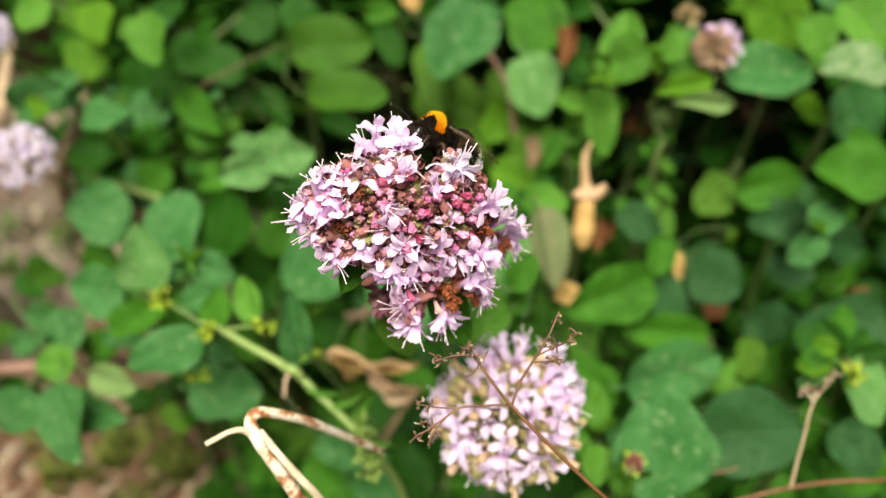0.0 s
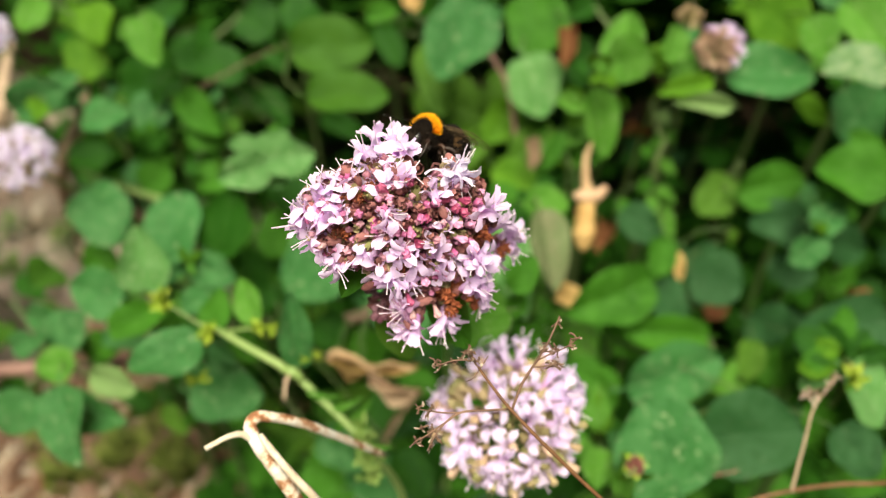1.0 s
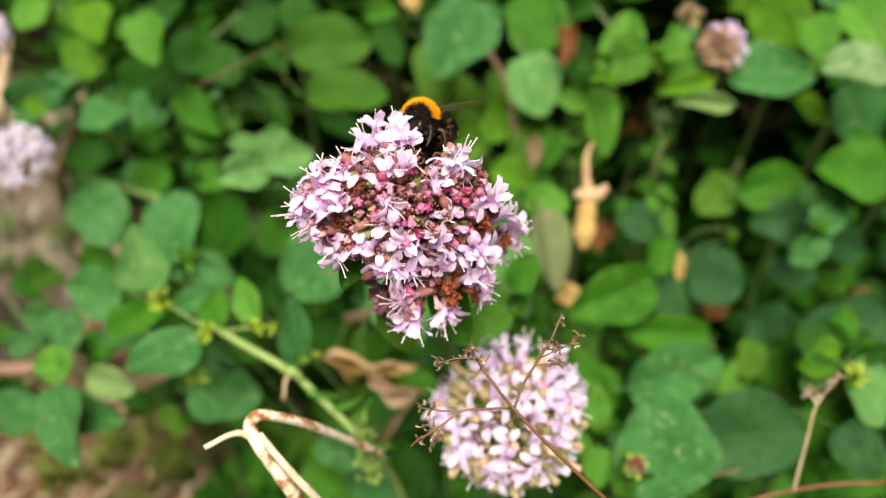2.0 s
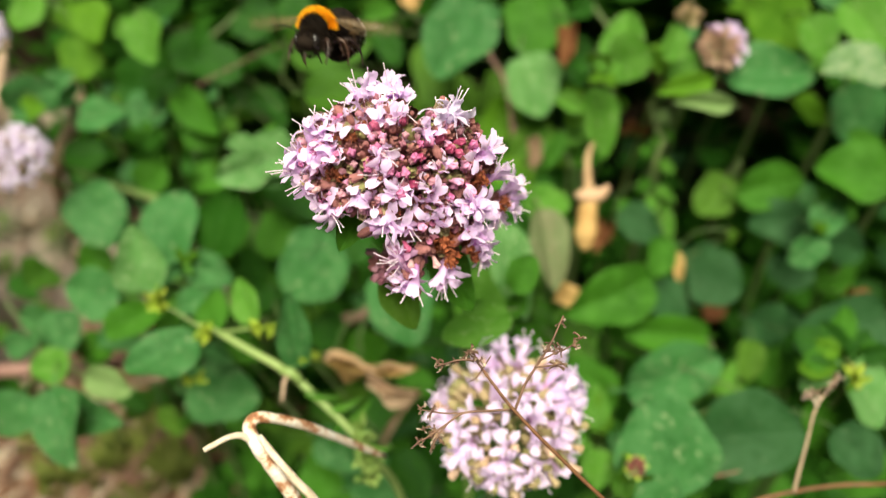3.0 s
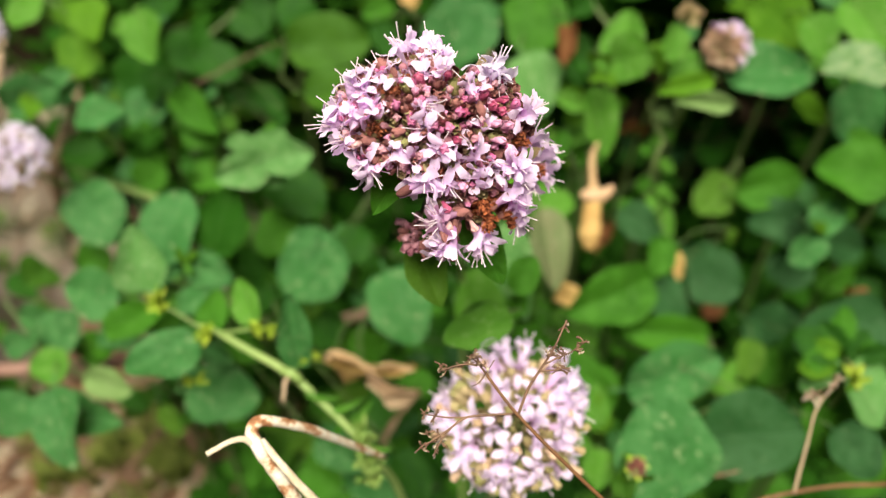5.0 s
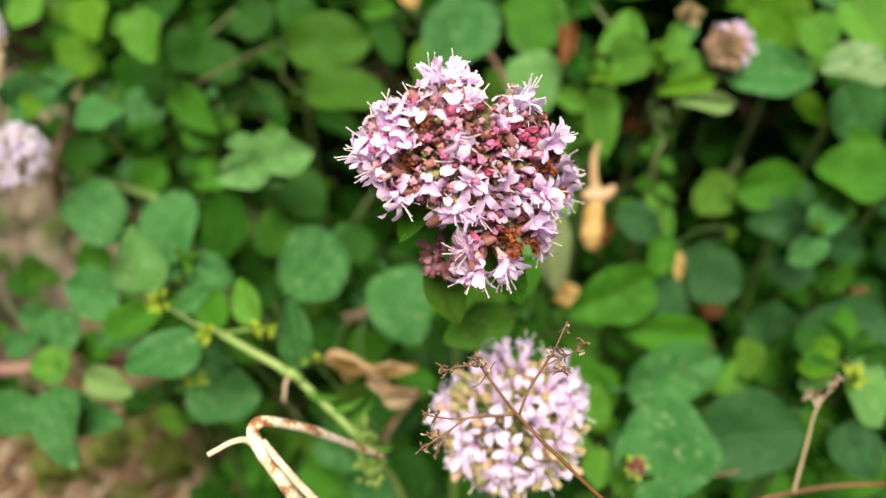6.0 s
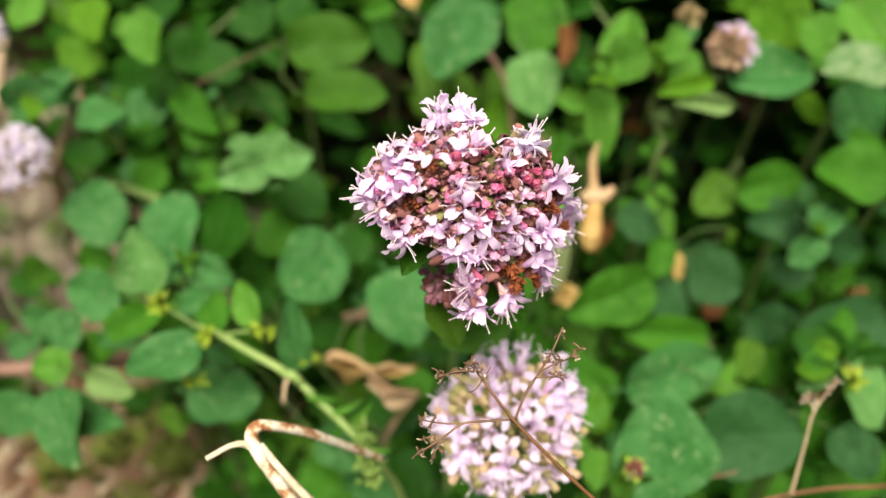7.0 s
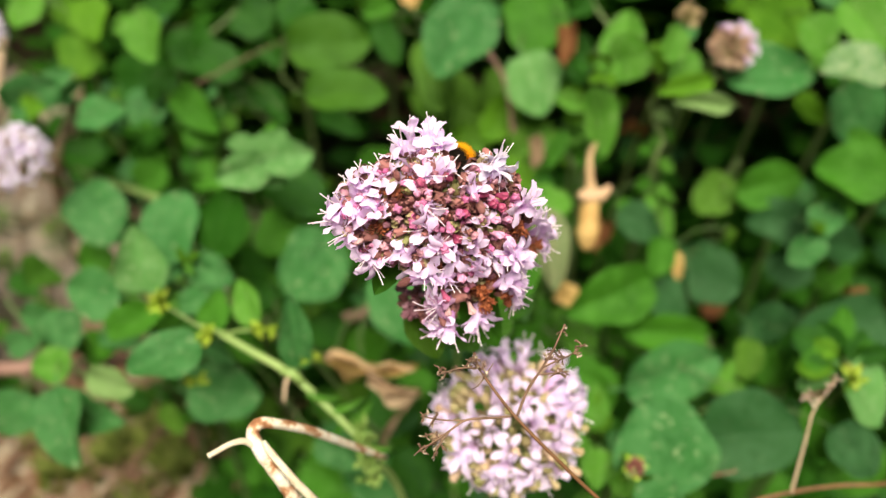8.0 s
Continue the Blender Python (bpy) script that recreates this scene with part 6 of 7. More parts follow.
shoots(plant, stem_path, [
    ((0.1364, 0.1795, 0.1539), (0.1325, 0.1839, 0.1700), 0.0139, "l", 0),
    ((0.1270, 0.1705, 0.1509), (0.1405, 0.1593, 0.1324), 0.0232, "g", 1),
    ((0.1309, 0.1668, 0.1698), (0.1479, 0.1570, 0.1545), 0.0205, "c", 0),
    ((0.1384, 0.1609, 0.1318), (0.1509, 0.1487, 0.1264), 0.0211, "g", 1),
    ((0.1265, 0.1612, 0.1788), (0.1276, 0.1535, 0.1767), 0.0049, "o", 3),
])
stem_path = [(0.1340, 0.1803, 0.0842), (0.1340, 0.1656, 0.1684), (0.1308, 0.1616, 0.1730)]
plant = plant_at(0.1340, 0.1806, stem_path, "oregano plant with yellow-green oval leaves on thin stems")
shoots(plant, stem_path, [
    ((0.1276, 0.1576, 0.1776), (0.1232, 0.1524, 0.1771), 0.0033, "y", 0),
])
stem_path = [(0.0580, 0.2338, 0.0590), (0.0580, 0.2172, 0.1180), (0.0410, 0.2213, 0.1321)]
plant = plant_at(0.0580, 0.2363, stem_path, "oregano plant with green oval leaves on thin stems")
shoots(plant, stem_path, [
    ((0.0668, 0.1822, 0.1415), (0.1027, 0.1870, 0.1499), 0.0245, "b", 1),
    ((0.0579, 0.1948, 0.1410), (0.0531, 0.1775, 0.1242), 0.0217, "g", 1),
    ((0.0493, 0.2127, 0.1312), (0.0613, 0.2135, 0.1369), 0.0169, "l", 1),
    ((0.0521, 0.1994, 0.1309), (0.0441, 0.1931, 0.1267), 0.0131, "g", 1),
    ((0.0402, 0.2171, 0.1364), (0.0314, 0.2103, 0.1236), 0.0169, "g", 1),
])
stem_path = [(-0.1811, 0.3034, 0.0626), (-0.1811, 0.2886, 0.1252), (-0.1361, 0.2832, 0.1593)]
plant = plant_at(-0.1811, 0.3036, stem_path, "oregano plant with green oval leaves on thin stems")
shoots(plant, stem_path, [
    ((-0.1442, 0.2528, 0.1805), (-0.1295, 0.2345, 0.1671), 0.0232, "b", 1),
    ((-0.1419, 0.2530, 0.1481), (-0.1522, 0.2441, 0.1455), 0.0155, "g", 0),
    ((-0.0169, 0.1654, 0.1267), (-0.0047, 0.1521, 0.1190), 0.0140, "d", 1),
    ((-0.1925, 0.2722, 0.1243), (-0.1767, 0.2593, 0.1218), 0.0124, "d", 0),
    ((-0.1978, 0.2683, 0.1197), (-0.1850, 0.2562, 0.1165), 0.0129, "d", 2),
    ((-0.0460, 0.1720, 0.1262), (-0.0291, 0.1616, 0.1220), 0.0135, "b", 1),
    ((-0.1337, 0.2783, 0.1627), (-0.1199, 0.2801, 0.1706), 0.0159, "g", 1),
    ((-0.1371, 0.2592, 0.1555), (-0.1261, 0.2505, 0.1501), 0.0129, "d", 1),
    ((-0.1674, 0.2483, 0.1425), (-0.1696, 0.2349, 0.1449), 0.0180, "k", 2),
    ((0.1271, 0.1544, 0.1546), (0.1398, 0.1419, 0.1478), 0.0164, "e", 1),
])
stem_path = [(-0.1077, 0.2586, 0.0749), (-0.1077, 0.2439, 0.1497), (-0.0855, 0.2224, 0.1723)]
plant = plant_at(-0.1077, 0.2589, stem_path, "oregano plant with light green oval leaves on thin stems")
shoots(plant, stem_path, [
    ((-0.1019, 0.2117, 0.1767), (-0.0937, 0.2263, 0.1983), 0.0219, "b", 1),
    ((-0.0837, 0.2178, 0.1762), (-0.0749, 0.2235, 0.2011), 0.0200, "d", 0),
    ((-0.1105, 0.2325, 0.1548), (-0.0973, 0.2240, 0.1480), 0.0150, "l", 1),
    ((-0.1002, 0.2354, 0.1583), (-0.0889, 0.2271, 0.1513), 0.0136, "b", 1),
])
stem_path = [(-0.1219, 0.2381, 0.0704), (-0.1219, 0.2233, 0.1408), (-0.1017, 0.1948, 0.1784)]
plant = plant_at(-0.1219, 0.2383, stem_path, "oregano plant with bluish green oval leaves on thin stems")
shoots(plant, stem_path, [
    ((-0.0994, 0.1904, 0.1825), (-0.1001, 0.1950, 0.2050), 0.0170, "c", 2),
    ((-0.1125, 0.1965, 0.1741), (-0.1315, 0.1972, 0.1780), 0.0185, "b", 0),
    ((-0.1128, 0.1818, 0.1722), (-0.0926, 0.1837, 0.1815), 0.0114, "g", 0),
    ((-0.0959, 0.2079, 0.1566), (-0.1076, 0.2006, 0.1497), 0.0118, "g", 0),
    ((-0.1169, 0.2108, 0.1445), (-0.1310, 0.2026, 0.1446), 0.0145, "b", 0),
])
stem_path = [(-0.0747, 0.2426, 0.0631), (-0.0747, 0.2241, 0.1261), (-0.0703, 0.2325, 0.1455)]
plant = plant_at(-0.0747, 0.2475, stem_path, "oregano plant with green oval leaves on thin stems")
shoots(plant, stem_path, [
    ((-0.0753, 0.1745, 0.1790), (-0.0723, 0.1831, 0.1903), 0.0098, "g", 0),
    ((-0.0587, 0.1694, 0.1885), (-0.0639, 0.1784, 0.1995), 0.0090, "l", 0),
    ((-0.0436, 0.1577, 0.1823), (-0.0447, 0.1625, 0.2062), 0.0099, "b", 0),
    ((-0.0408, 0.1858, 0.1547), (-0.0230, 0.1813, 0.1528), 0.0044, "n", 6),
    ((-0.0689, 0.2281, 0.1495), (-0.0801, 0.2214, 0.1434), 0.0145, "d", 1),
    ((-0.0788, 0.1928, 0.1541), (-0.0651, 0.1924, 0.1484), 0.0114, "g", 0),
])
stem_path = [(-0.0952, 0.2095, 0.0689), (-0.0952, 0.1948, 0.1379), (-0.0772, 0.1693, 0.1791)]
plant = plant_at(-0.0952, 0.2098, stem_path, "oregano plant with dark bluish green oval leaves on thin stems")
shoots(plant, stem_path, [
    ((-0.0753, 0.1652, 0.1835), (-0.0960, 0.1557, 0.1846), 0.0157, "b", 0),
    ((-0.0926, 0.1808, 0.1419), (-0.0653, 0.1765, 0.1440), 0.0215, "b", 1),
])
stem_path = [(-0.1732, 0.2517, 0.0521), (-0.1732, 0.2318, 0.1042), (-0.1890, 0.2432, 0.1272)]
plant = plant_at(-0.1732, 0.2582, stem_path, "oregano plant with bluish green oval leaves on thin stems")
shoots(plant, stem_path, [
    ((-0.1344, 0.1881, 0.1486), (-0.1484, 0.1858, 0.1497), 0.0136, "l", 0),
    ((-0.1300, 0.1698, 0.1578), (-0.1230, 0.1478, 0.1423), 0.0179, "b", 2),
    ((-0.1350, 0.1718, 0.1447), (-0.1111, 0.1641, 0.1452), 0.0148, "b", 2),
    ((-0.1401, 0.2087, 0.1419), (-0.1530, 0.2059, 0.1495), 0.0187, "b", 1),
    ((-0.1251, 0.1796, 0.1522), (-0.1087, 0.1743, 0.1489), 0.0130, "p", 1),
    ((-0.1513, 0.1815, 0.1407), (-0.1582, 0.1694, 0.1301), 0.0197, "b", 0),
    ((-0.1546, 0.2017, 0.1492), (-0.1549, 0.1913, 0.1481), 0.0125, "b", 1),
    ((-0.1632, 0.1990, 0.1459), (-0.1514, 0.1962, 0.1519), 0.0091, "b", 1),
    ((-0.1550, 0.2193, 0.1391), (-0.1705, 0.2200, 0.1393), 0.0150, "b", 0),
    ((-0.1447, 0.2105, 0.1286), (-0.1272, 0.2062, 0.1414), 0.0136, "g", 1),
    ((0.0466, 0.1926, 0.1441), (0.0602, 0.1812, 0.1386), 0.0129, "g", 0),
])
stem_path = [(-0.0404, 0.2867, 0.0722), (-0.0404, 0.2656, 0.1445), (-0.0208, 0.2798, 0.1707)]
plant = plant_at(-0.0404, 0.2948, stem_path, "oregano plant with dark green oval leaves on thin stems")
shoots(plant, stem_path, [
    ((-0.0404, 0.2257, 0.1778), (-0.0580, 0.2104, 0.1600), 0.0272, "b", 1),
    ((-0.0329, 0.2435, 0.1679), (-0.0411, 0.2279, 0.1603), 0.0169, "d", 1),
    ((-0.0204, 0.2748, 0.1741), (-0.0341, 0.2708, 0.1825), 0.0155, "g", 1),
    ((-0.0511, 0.2200, 0.1399), (-0.0421, 0.2133, 0.1305), 0.0169, "d", 1),
])
stem_path = [(-0.0284, 0.2481, 0.0530), (-0.0284, 0.2333, 0.1060), (-0.0216, 0.2216, 0.1636)]
plant = plant_at(-0.0284, 0.2483, stem_path, "oregano plant with green oval leaves on thin stems")
shoots(plant, stem_path, [
    ((-0.0211, 0.2171, 0.1675), (-0.0087, 0.1940, 0.1528), 0.0254, "b", 0),
    ((-0.0268, 0.1833, 0.1520), (-0.0097, 0.1816, 0.1534), 0.0040, "n", 6),
    ((-0.0261, 0.1839, 0.1467), (-0.0092, 0.1773, 0.1422), 0.0049, "u", 6),
    ((-0.0379, 0.1881, 0.1486), (-0.0296, 0.1844, 0.1454), 0.0039, "t", 6),
    ((-0.0253, 0.2233, 0.1127), (-0.0386, 0.2208, 0.1259), 0.0180, "g", 1),
    ((-0.0075, 0.2001, 0.1318), (-0.0138, 0.1886, 0.1287), 0.0141, "g", 1),
])
stem_path = [(0.0174, 0.2396, 0.0869), (0.0174, 0.2249, 0.1737), (0.0190, 0.2017, 0.2021)]
plant = plant_at(0.0174, 0.2399, stem_path, "oregano plant with light green oval leaves on thin stems")
shoots(plant, stem_path, [
    ((0.0186, 0.1970, 0.2058), (0.0262, 0.1727, 0.1872), 0.0137, "c", 2),
    ((0.0126, 0.2106, 0.1754), (0.0137, 0.1943, 0.1539), 0.0197, "l", 0),
])
stem_path = [(0.0380, 0.2513, 0.0851), (0.0380, 0.2350, 0.1703), (0.0307, 0.2384, 0.1836)]
plant = plant_at(0.0380, 0.2534, stem_path, "oregano plant with light green oval leaves on thin stems")
shoots(plant, stem_path, [
    ((0.0340, 0.2162, 0.1976), (0.0406, 0.1941, 0.1790), 0.0152, "v", 2),
    ((0.0301, 0.2335, 0.1872), (0.0468, 0.2330, 0.1839), 0.0163, "l", 1),
    ((0.0429, 0.2113, 0.1607), (0.0498, 0.2032, 0.1655), 0.0091, "n", 5),
])
stem_path = [(0.0522, 0.2841, 0.0900), (0.0522, 0.2692, 0.1799), (0.0344, 0.2694, 0.1895)]
plant = plant_at(0.0522, 0.2844, stem_path, "oregano plant with yellow tan oval leaves on thin stems")
shoots(plant, stem_path, [
    ((0.0467, 0.2344, 0.1883), (0.0348, 0.2301, 0.1862), 0.0101, "l", 1),
    ((0.0478, 0.2716, 0.1948), (0.0411, 0.2598, 0.1840), 0.0078, "g", 0),
    ((0.0720, 0.2558, 0.1722), (0.0782, 0.2468, 0.1664), 0.0069, "g", 1),
    ((0.0341, 0.2636, 0.1960), (0.0357, 0.2530, 0.1914), 0.0063, "q", 5),
])
dry_leaf_plant = plant
for name, points, radii, coat in (
        ("dry_stalk", [(0.0560, 0.2481, 0.2045), (0.0527, 0.2399, 0.2040), (0.0518, 0.2319, 0.2007), (0.0522, 0.2264, 0.1958)], [0.0005, 0.0011, 0.0014, 0.0022], DRY_CURL),
        ("dry_leaf", [(0.0522, 0.2279, 0.1975), (0.0518, 0.2239, 0.1943), (0.0510, 0.2195, 0.1907), (0.0506, 0.2160, 0.1865), (0.0504, 0.2141, 0.1827), (0.0503, 0.2141, 0.1811)], [0.0024, 0.0033, 0.0036, 0.0039, 0.0027, 0.0008], DRY_YELLOW),
        ("dry_lobe", [(0.0514, 0.2247, 0.1968), (0.0551, 0.2238, 0.1982), (0.0583, 0.2251, 0.2008)], [0.0030, 0.0024, 0.0010], DRY_PEACH),
        ("dry_lobe", [(0.0518, 0.2247, 0.1968), (0.0484, 0.2233, 0.1982), (0.0465, 0.2236, 0.1985)], [0.0030, 0.0021, 0.0007], DRY_PEACH)):
    blade = tube(bmesh.new(), points, radii, 11, 5, 0.13, 51)
    bmesh.ops.translate(blade, verts=blade.verts, vec=-dry_leaf_plant.location)
    part(name, blade, coat, dry_leaf_plant, "curled yellow-tan dry leaf")
stem_path = [(-0.0396, 0.2207, 0.0348), (-0.0396, 0.2028, 0.0696), (-0.0158, 0.2098, 0.0873)]
plant = plant_at(-0.0396, 0.2248, stem_path, "oregano plant with green oval leaves on thin stems")
shoots(plant, stem_path, [
    ((-0.0539, 0.1760, 0.1030), (-0.0352, 0.1628, 0.1003), 0.0281, "g", 1),
    ((-0.0350, 0.1646, 0.1050), (-0.0132, 0.1629, 0.1186), 0.0226, "b", 1),
    ((-0.0156, 0.2061, 0.0922), (-0.0298, 0.2116, 0.1043), 0.0206, "d", 1),
])
stem_path = [(-0.0825, 0.2795, 0.0717), (-0.0825, 0.2648, 0.1435), (-0.0634, 0.2591, 0.1617)]
plant = plant_at(-0.0825, 0.2798, stem_path, "oregano plant with dark green oval leaves on thin stems")
shoots(plant, stem_path, [
    ((-0.0622, 0.2544, 0.1653), (-0.0719, 0.2370, 0.1585), 0.0200, "g", 1),
    ((-0.0881, 0.2513, 0.1617), (-0.0813, 0.2475, 0.1557), 0.0150, "g", 1),
    ((-0.0846, 0.2445, 0.1536), (-0.0762, 0.2369, 0.1423), 0.0155, "d", 1),
    ((-0.0763, 0.2483, 0.1425), (-0.0624, 0.2339, 0.1394), 0.0170, "d", 1),
])
stem_path = [(0.1330, 0.2382, 0.0623), (0.1330, 0.2228, 0.1246), (0.1247, 0.2243, 0.1357)]
plant = plant_at(0.1330, 0.2393, stem_path, "oregano plant with olive green oval leaves on thin stems")
shoots(plant, stem_path, [
    ((0.1206, 0.2072, 0.1403), (0.1154, 0.1923, 0.1342), 0.0112, "m", 1),
    ((0.1228, 0.2016, 0.1335), (0.1387, 0.1986, 0.1286), 0.0164, "g", 1),
    ((0.1224, 0.2200, 0.1399), (0.1398, 0.2144, 0.1359), 0.0194, "e", 1),
    ((0.1339, 0.2087, 0.1419), (0.1431, 0.2022, 0.1328), 0.0141, "d", 1),
])
stem_path = [(0.0606, 0.1681, 0.0673), (0.0606, 0.1529, 0.1346), (0.0520, 0.1538, 0.1450)]
plant = plant_at(0.0606, 0.1688, stem_path, "oregano plant with light green oval leaves on thin stems")
shoots(plant, stem_path, [
    ((0.0508, 0.1502, 0.1501), (0.0486, 0.1383, 0.1459), 0.0117, "l", 0),
    ((0.0558, 0.1351, 0.1476), (0.0552, 0.1361, 0.1642), 0.0075, "l", 0),
    ((0.0580, 0.1364, 0.1554), (0.0529, 0.1314, 0.1609), 0.0029, "y", 0),
    ((0.0575, 0.1398, 0.1594), (0.0551, 0.1413, 0.1602), 0.0026, "y", 0),
])
# dim background leaves whose dark tints paint in the shade between plants
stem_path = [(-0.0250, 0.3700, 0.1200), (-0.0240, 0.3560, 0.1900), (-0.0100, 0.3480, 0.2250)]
plant = plant_at(-0.0250, 0.3800, stem_path, "oregano plant with olive green oval leaves, darkened to look shaded")
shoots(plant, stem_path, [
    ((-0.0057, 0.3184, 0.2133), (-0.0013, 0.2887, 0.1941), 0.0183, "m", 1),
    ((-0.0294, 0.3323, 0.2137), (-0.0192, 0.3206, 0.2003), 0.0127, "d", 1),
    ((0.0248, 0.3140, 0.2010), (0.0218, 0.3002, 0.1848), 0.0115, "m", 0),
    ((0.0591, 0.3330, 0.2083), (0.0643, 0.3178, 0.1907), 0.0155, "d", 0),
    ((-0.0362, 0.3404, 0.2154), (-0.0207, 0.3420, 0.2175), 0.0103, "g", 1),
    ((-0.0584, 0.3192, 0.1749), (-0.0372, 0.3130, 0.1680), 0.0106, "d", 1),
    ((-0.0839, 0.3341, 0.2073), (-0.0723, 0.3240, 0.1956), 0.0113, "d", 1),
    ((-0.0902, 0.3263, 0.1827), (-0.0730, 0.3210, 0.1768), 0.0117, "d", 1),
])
stem_path = [(-0.1150, 0.3600, 0.1000), (-0.1120, 0.3450, 0.1600), (-0.1080, 0.3350, 0.1900)]
plant = plant_at(-0.1150, 0.3650, stem_path, "bushy oregano plant with many small green leaves")
shoots(plant, stem_path, [
    ((-0.1221, 0.2953, 0.2078), (-0.1274, 0.2932, 0.2053), 0.0050, "d", 0),
    ((-0.1235, 0.2836, 0.1925), (-0.1246, 0.2801, 0.1884), 0.0048, "g", 2),
    ((-0.0904, 0.2839, 0.1940), (-0.0869, 0.2800, 0.1896), 0.0068, "k", 1),
    ((-0.1468, 0.3068, 0.1919), (-0.1490, 0.3108, 0.1964), 0.0054, "e", 2),
    ((-0.1254, 0.3025, 0.1858), (-0.1246, 0.2985, 0.1812), 0.0051, "e", 2),
    ((-0.0669, 0.2846, 0.1929), (-0.0724, 0.2885, 0.1974), 0.0072, "d", 1),
    ((-0.1024, 0.2976, 0.1788), (-0.0999, 0.2937, 0.1742), 0.0063, "d", 2),
    ((-0.0974, 0.3007, 0.1982), (-0.1009, 0.2975, 0.1944), 0.0047, "b", 0),
    ((-0.1268, 0.2899, 0.1650), (-0.1254, 0.2942, 0.1701), 0.0065, "g", 1),
    ((-0.0983, 0.2841, 0.1730), (-0.1003, 0.2804, 0.1686), 0.0051, "k", 0),
    ((-0.1214, 0.3071, 0.1829), (-0.1282, 0.3031, 0.1782), 0.0079, "e", 0),
    ((-0.1093, 0.2946, 0.2030), (-0.1033, 0.2934, 0.2016), 0.0050, "g", 2),
    ((-0.1369, 0.2855, 0.1938), (-0.1369, 0.2800, 0.1874), 0.0079, "e", 2),
    ((-0.0670, 0.2833, 0.1959), (-0.0666, 0.2792, 0.1911), 0.0058, "d", 2),
    ((-0.1224, 0.2941, 0.2032), (-0.1212, 0.2890, 0.1973), 0.0065, "d", 2),
    ((-0.1395, 0.3007, 0.1804), (-0.1302, 0.3018, 0.1818), 0.0075, "g", 1),
    ((-0.1190, 0.3066, 0.1846), (-0.1107, 0.3086, 0.1870), 0.0063, "d", 2),
    ((-0.1062, 0.2753, 0.1785), (-0.1094, 0.2715, 0.1741), 0.0065, "d", 1),
    ((-0.0972, 0.3191, 0.1985), (-0.0914, 0.3212, 0.2011), 0.0056, "g", 0),
    ((-0.0914, 0.2922, 0.1912), (-0.0994, 0.2915, 0.1903), 0.0065, "d", 0),
])


# added dark leaves that stand in for a shaded hole over the soil
stem_path = [(-0.1170, 0.2266, 0.0600), (-0.1170, 0.2196, 0.0882), (-0.1170, 0.2116, 0.1103)]
plant = plant_at(-0.1170, 0.2276, stem_path, "low oregano plant with leaves coloured dark in place of a shaded gap")
shoots(plant, stem_path, [
    ((-0.1296, 0.2000, 0.1192), (-0.1150, 0.1921, 0.1179), 0.0085, "d", 1),
    ((-0.1206, 0.2064, 0.1114), (-0.1273, 0.1967, 0.1046), 0.0084, "k", 1),
    ((-0.1099, 0.1924, 0.1182), (-0.1001, 0.1821, 0.1141), 0.0075, "m", 2),
])
stem_path = [(0.0187, 0.1728, 0.0600), (0.0187, 0.1658, 0.1647), (0.0187, 0.1578, 0.2059)]
plant = plant_at(0.0187, 0.1738, stem_path, "oregano plant with broad green leaves under the flower heads")
shoots(plant, stem_path, [
    ((0.0171, 0.1445, 0.2181), (-0.0002, 0.1366, 0.2163), 0.0103, "l", 1),
    ((0.0143, 0.1471, 0.2058), (0.0020, 0.1537, 0.2056), 0.0080, "m", 0),
])


stem_path = [(0.0609, 0.2775, 0.0600), (0.0609, 0.2705, 0.1807), (0.0609, 0.2625, 0.2259)]
plant = plant_at(0.0609, 0.2785, stem_path, "oregano tip with small lime green leaves")
shoots(plant, stem_path, [
    ((0.0582, 0.2512, 0.2326), (0.0537, 0.2517, 0.2363), 0.0040, "l", 0),
    ((0.0586, 0.2509, 0.2323), (0.0633, 0.2506, 0.2351), 0.0044, "l", 1),
    ((0.0578, 0.2499, 0.2311), (0.0608, 0.2441, 0.2306), 0.0044, "y", 0),
    ((0.0570, 0.2501, 0.2314), (0.0518, 0.2472, 0.2310), 0.0040, "y", 2),
])
stem_path = [(-0.0890, 0.2265, 0.0600), (-0.0890, 0.2195, 0.1388), (-0.0890, 0.2115, 0.1735)]
plant = plant_at(-0.0890, 0.2275, stem_path, "oregano shoot with a rosette of bluish leaves round a lime tip")
shoots(plant, stem_path, [
    ((-0.0892, 0.2048, 0.1823), (-0.0726, 0.1966, 0.1823), 0.0122, "b", 1),
    ((-0.0897, 0.2038, 0.1842), (-0.0909, 0.2036, 0.1901), 0.0027, "y", 1),
    ((-0.0889, 0.2038, 0.1842), (-0.0840, 0.2028, 0.1892), 0.0027, "y", 1),
    ((-0.0893, 0.2033, 0.1836), (-0.0854, 0.1965, 0.1850), 0.0025, "l", 1),
    ((-0.0910, 0.1923, 0.1738), (-0.0747, 0.1921, 0.1800), 0.0097, "b", 0),
    ((-0.1004, 0.1910, 0.1752), (-0.1106, 0.1841, 0.1732), 0.0081, "g", 1),
    ((-0.0959, 0.1974, 0.1735), (-0.0861, 0.1904, 0.1747), 0.0059, "l", 1),
])


stem_path = [(0.0312, 0.3120, 0.0600), (0.0312, 0.3050, 0.1455), (0.0312, 0.2970, 0.1819)]
plant = plant_at(0.0312, 0.3130, stem_path, "oregano plant with yellowish green leaves behind the flower")
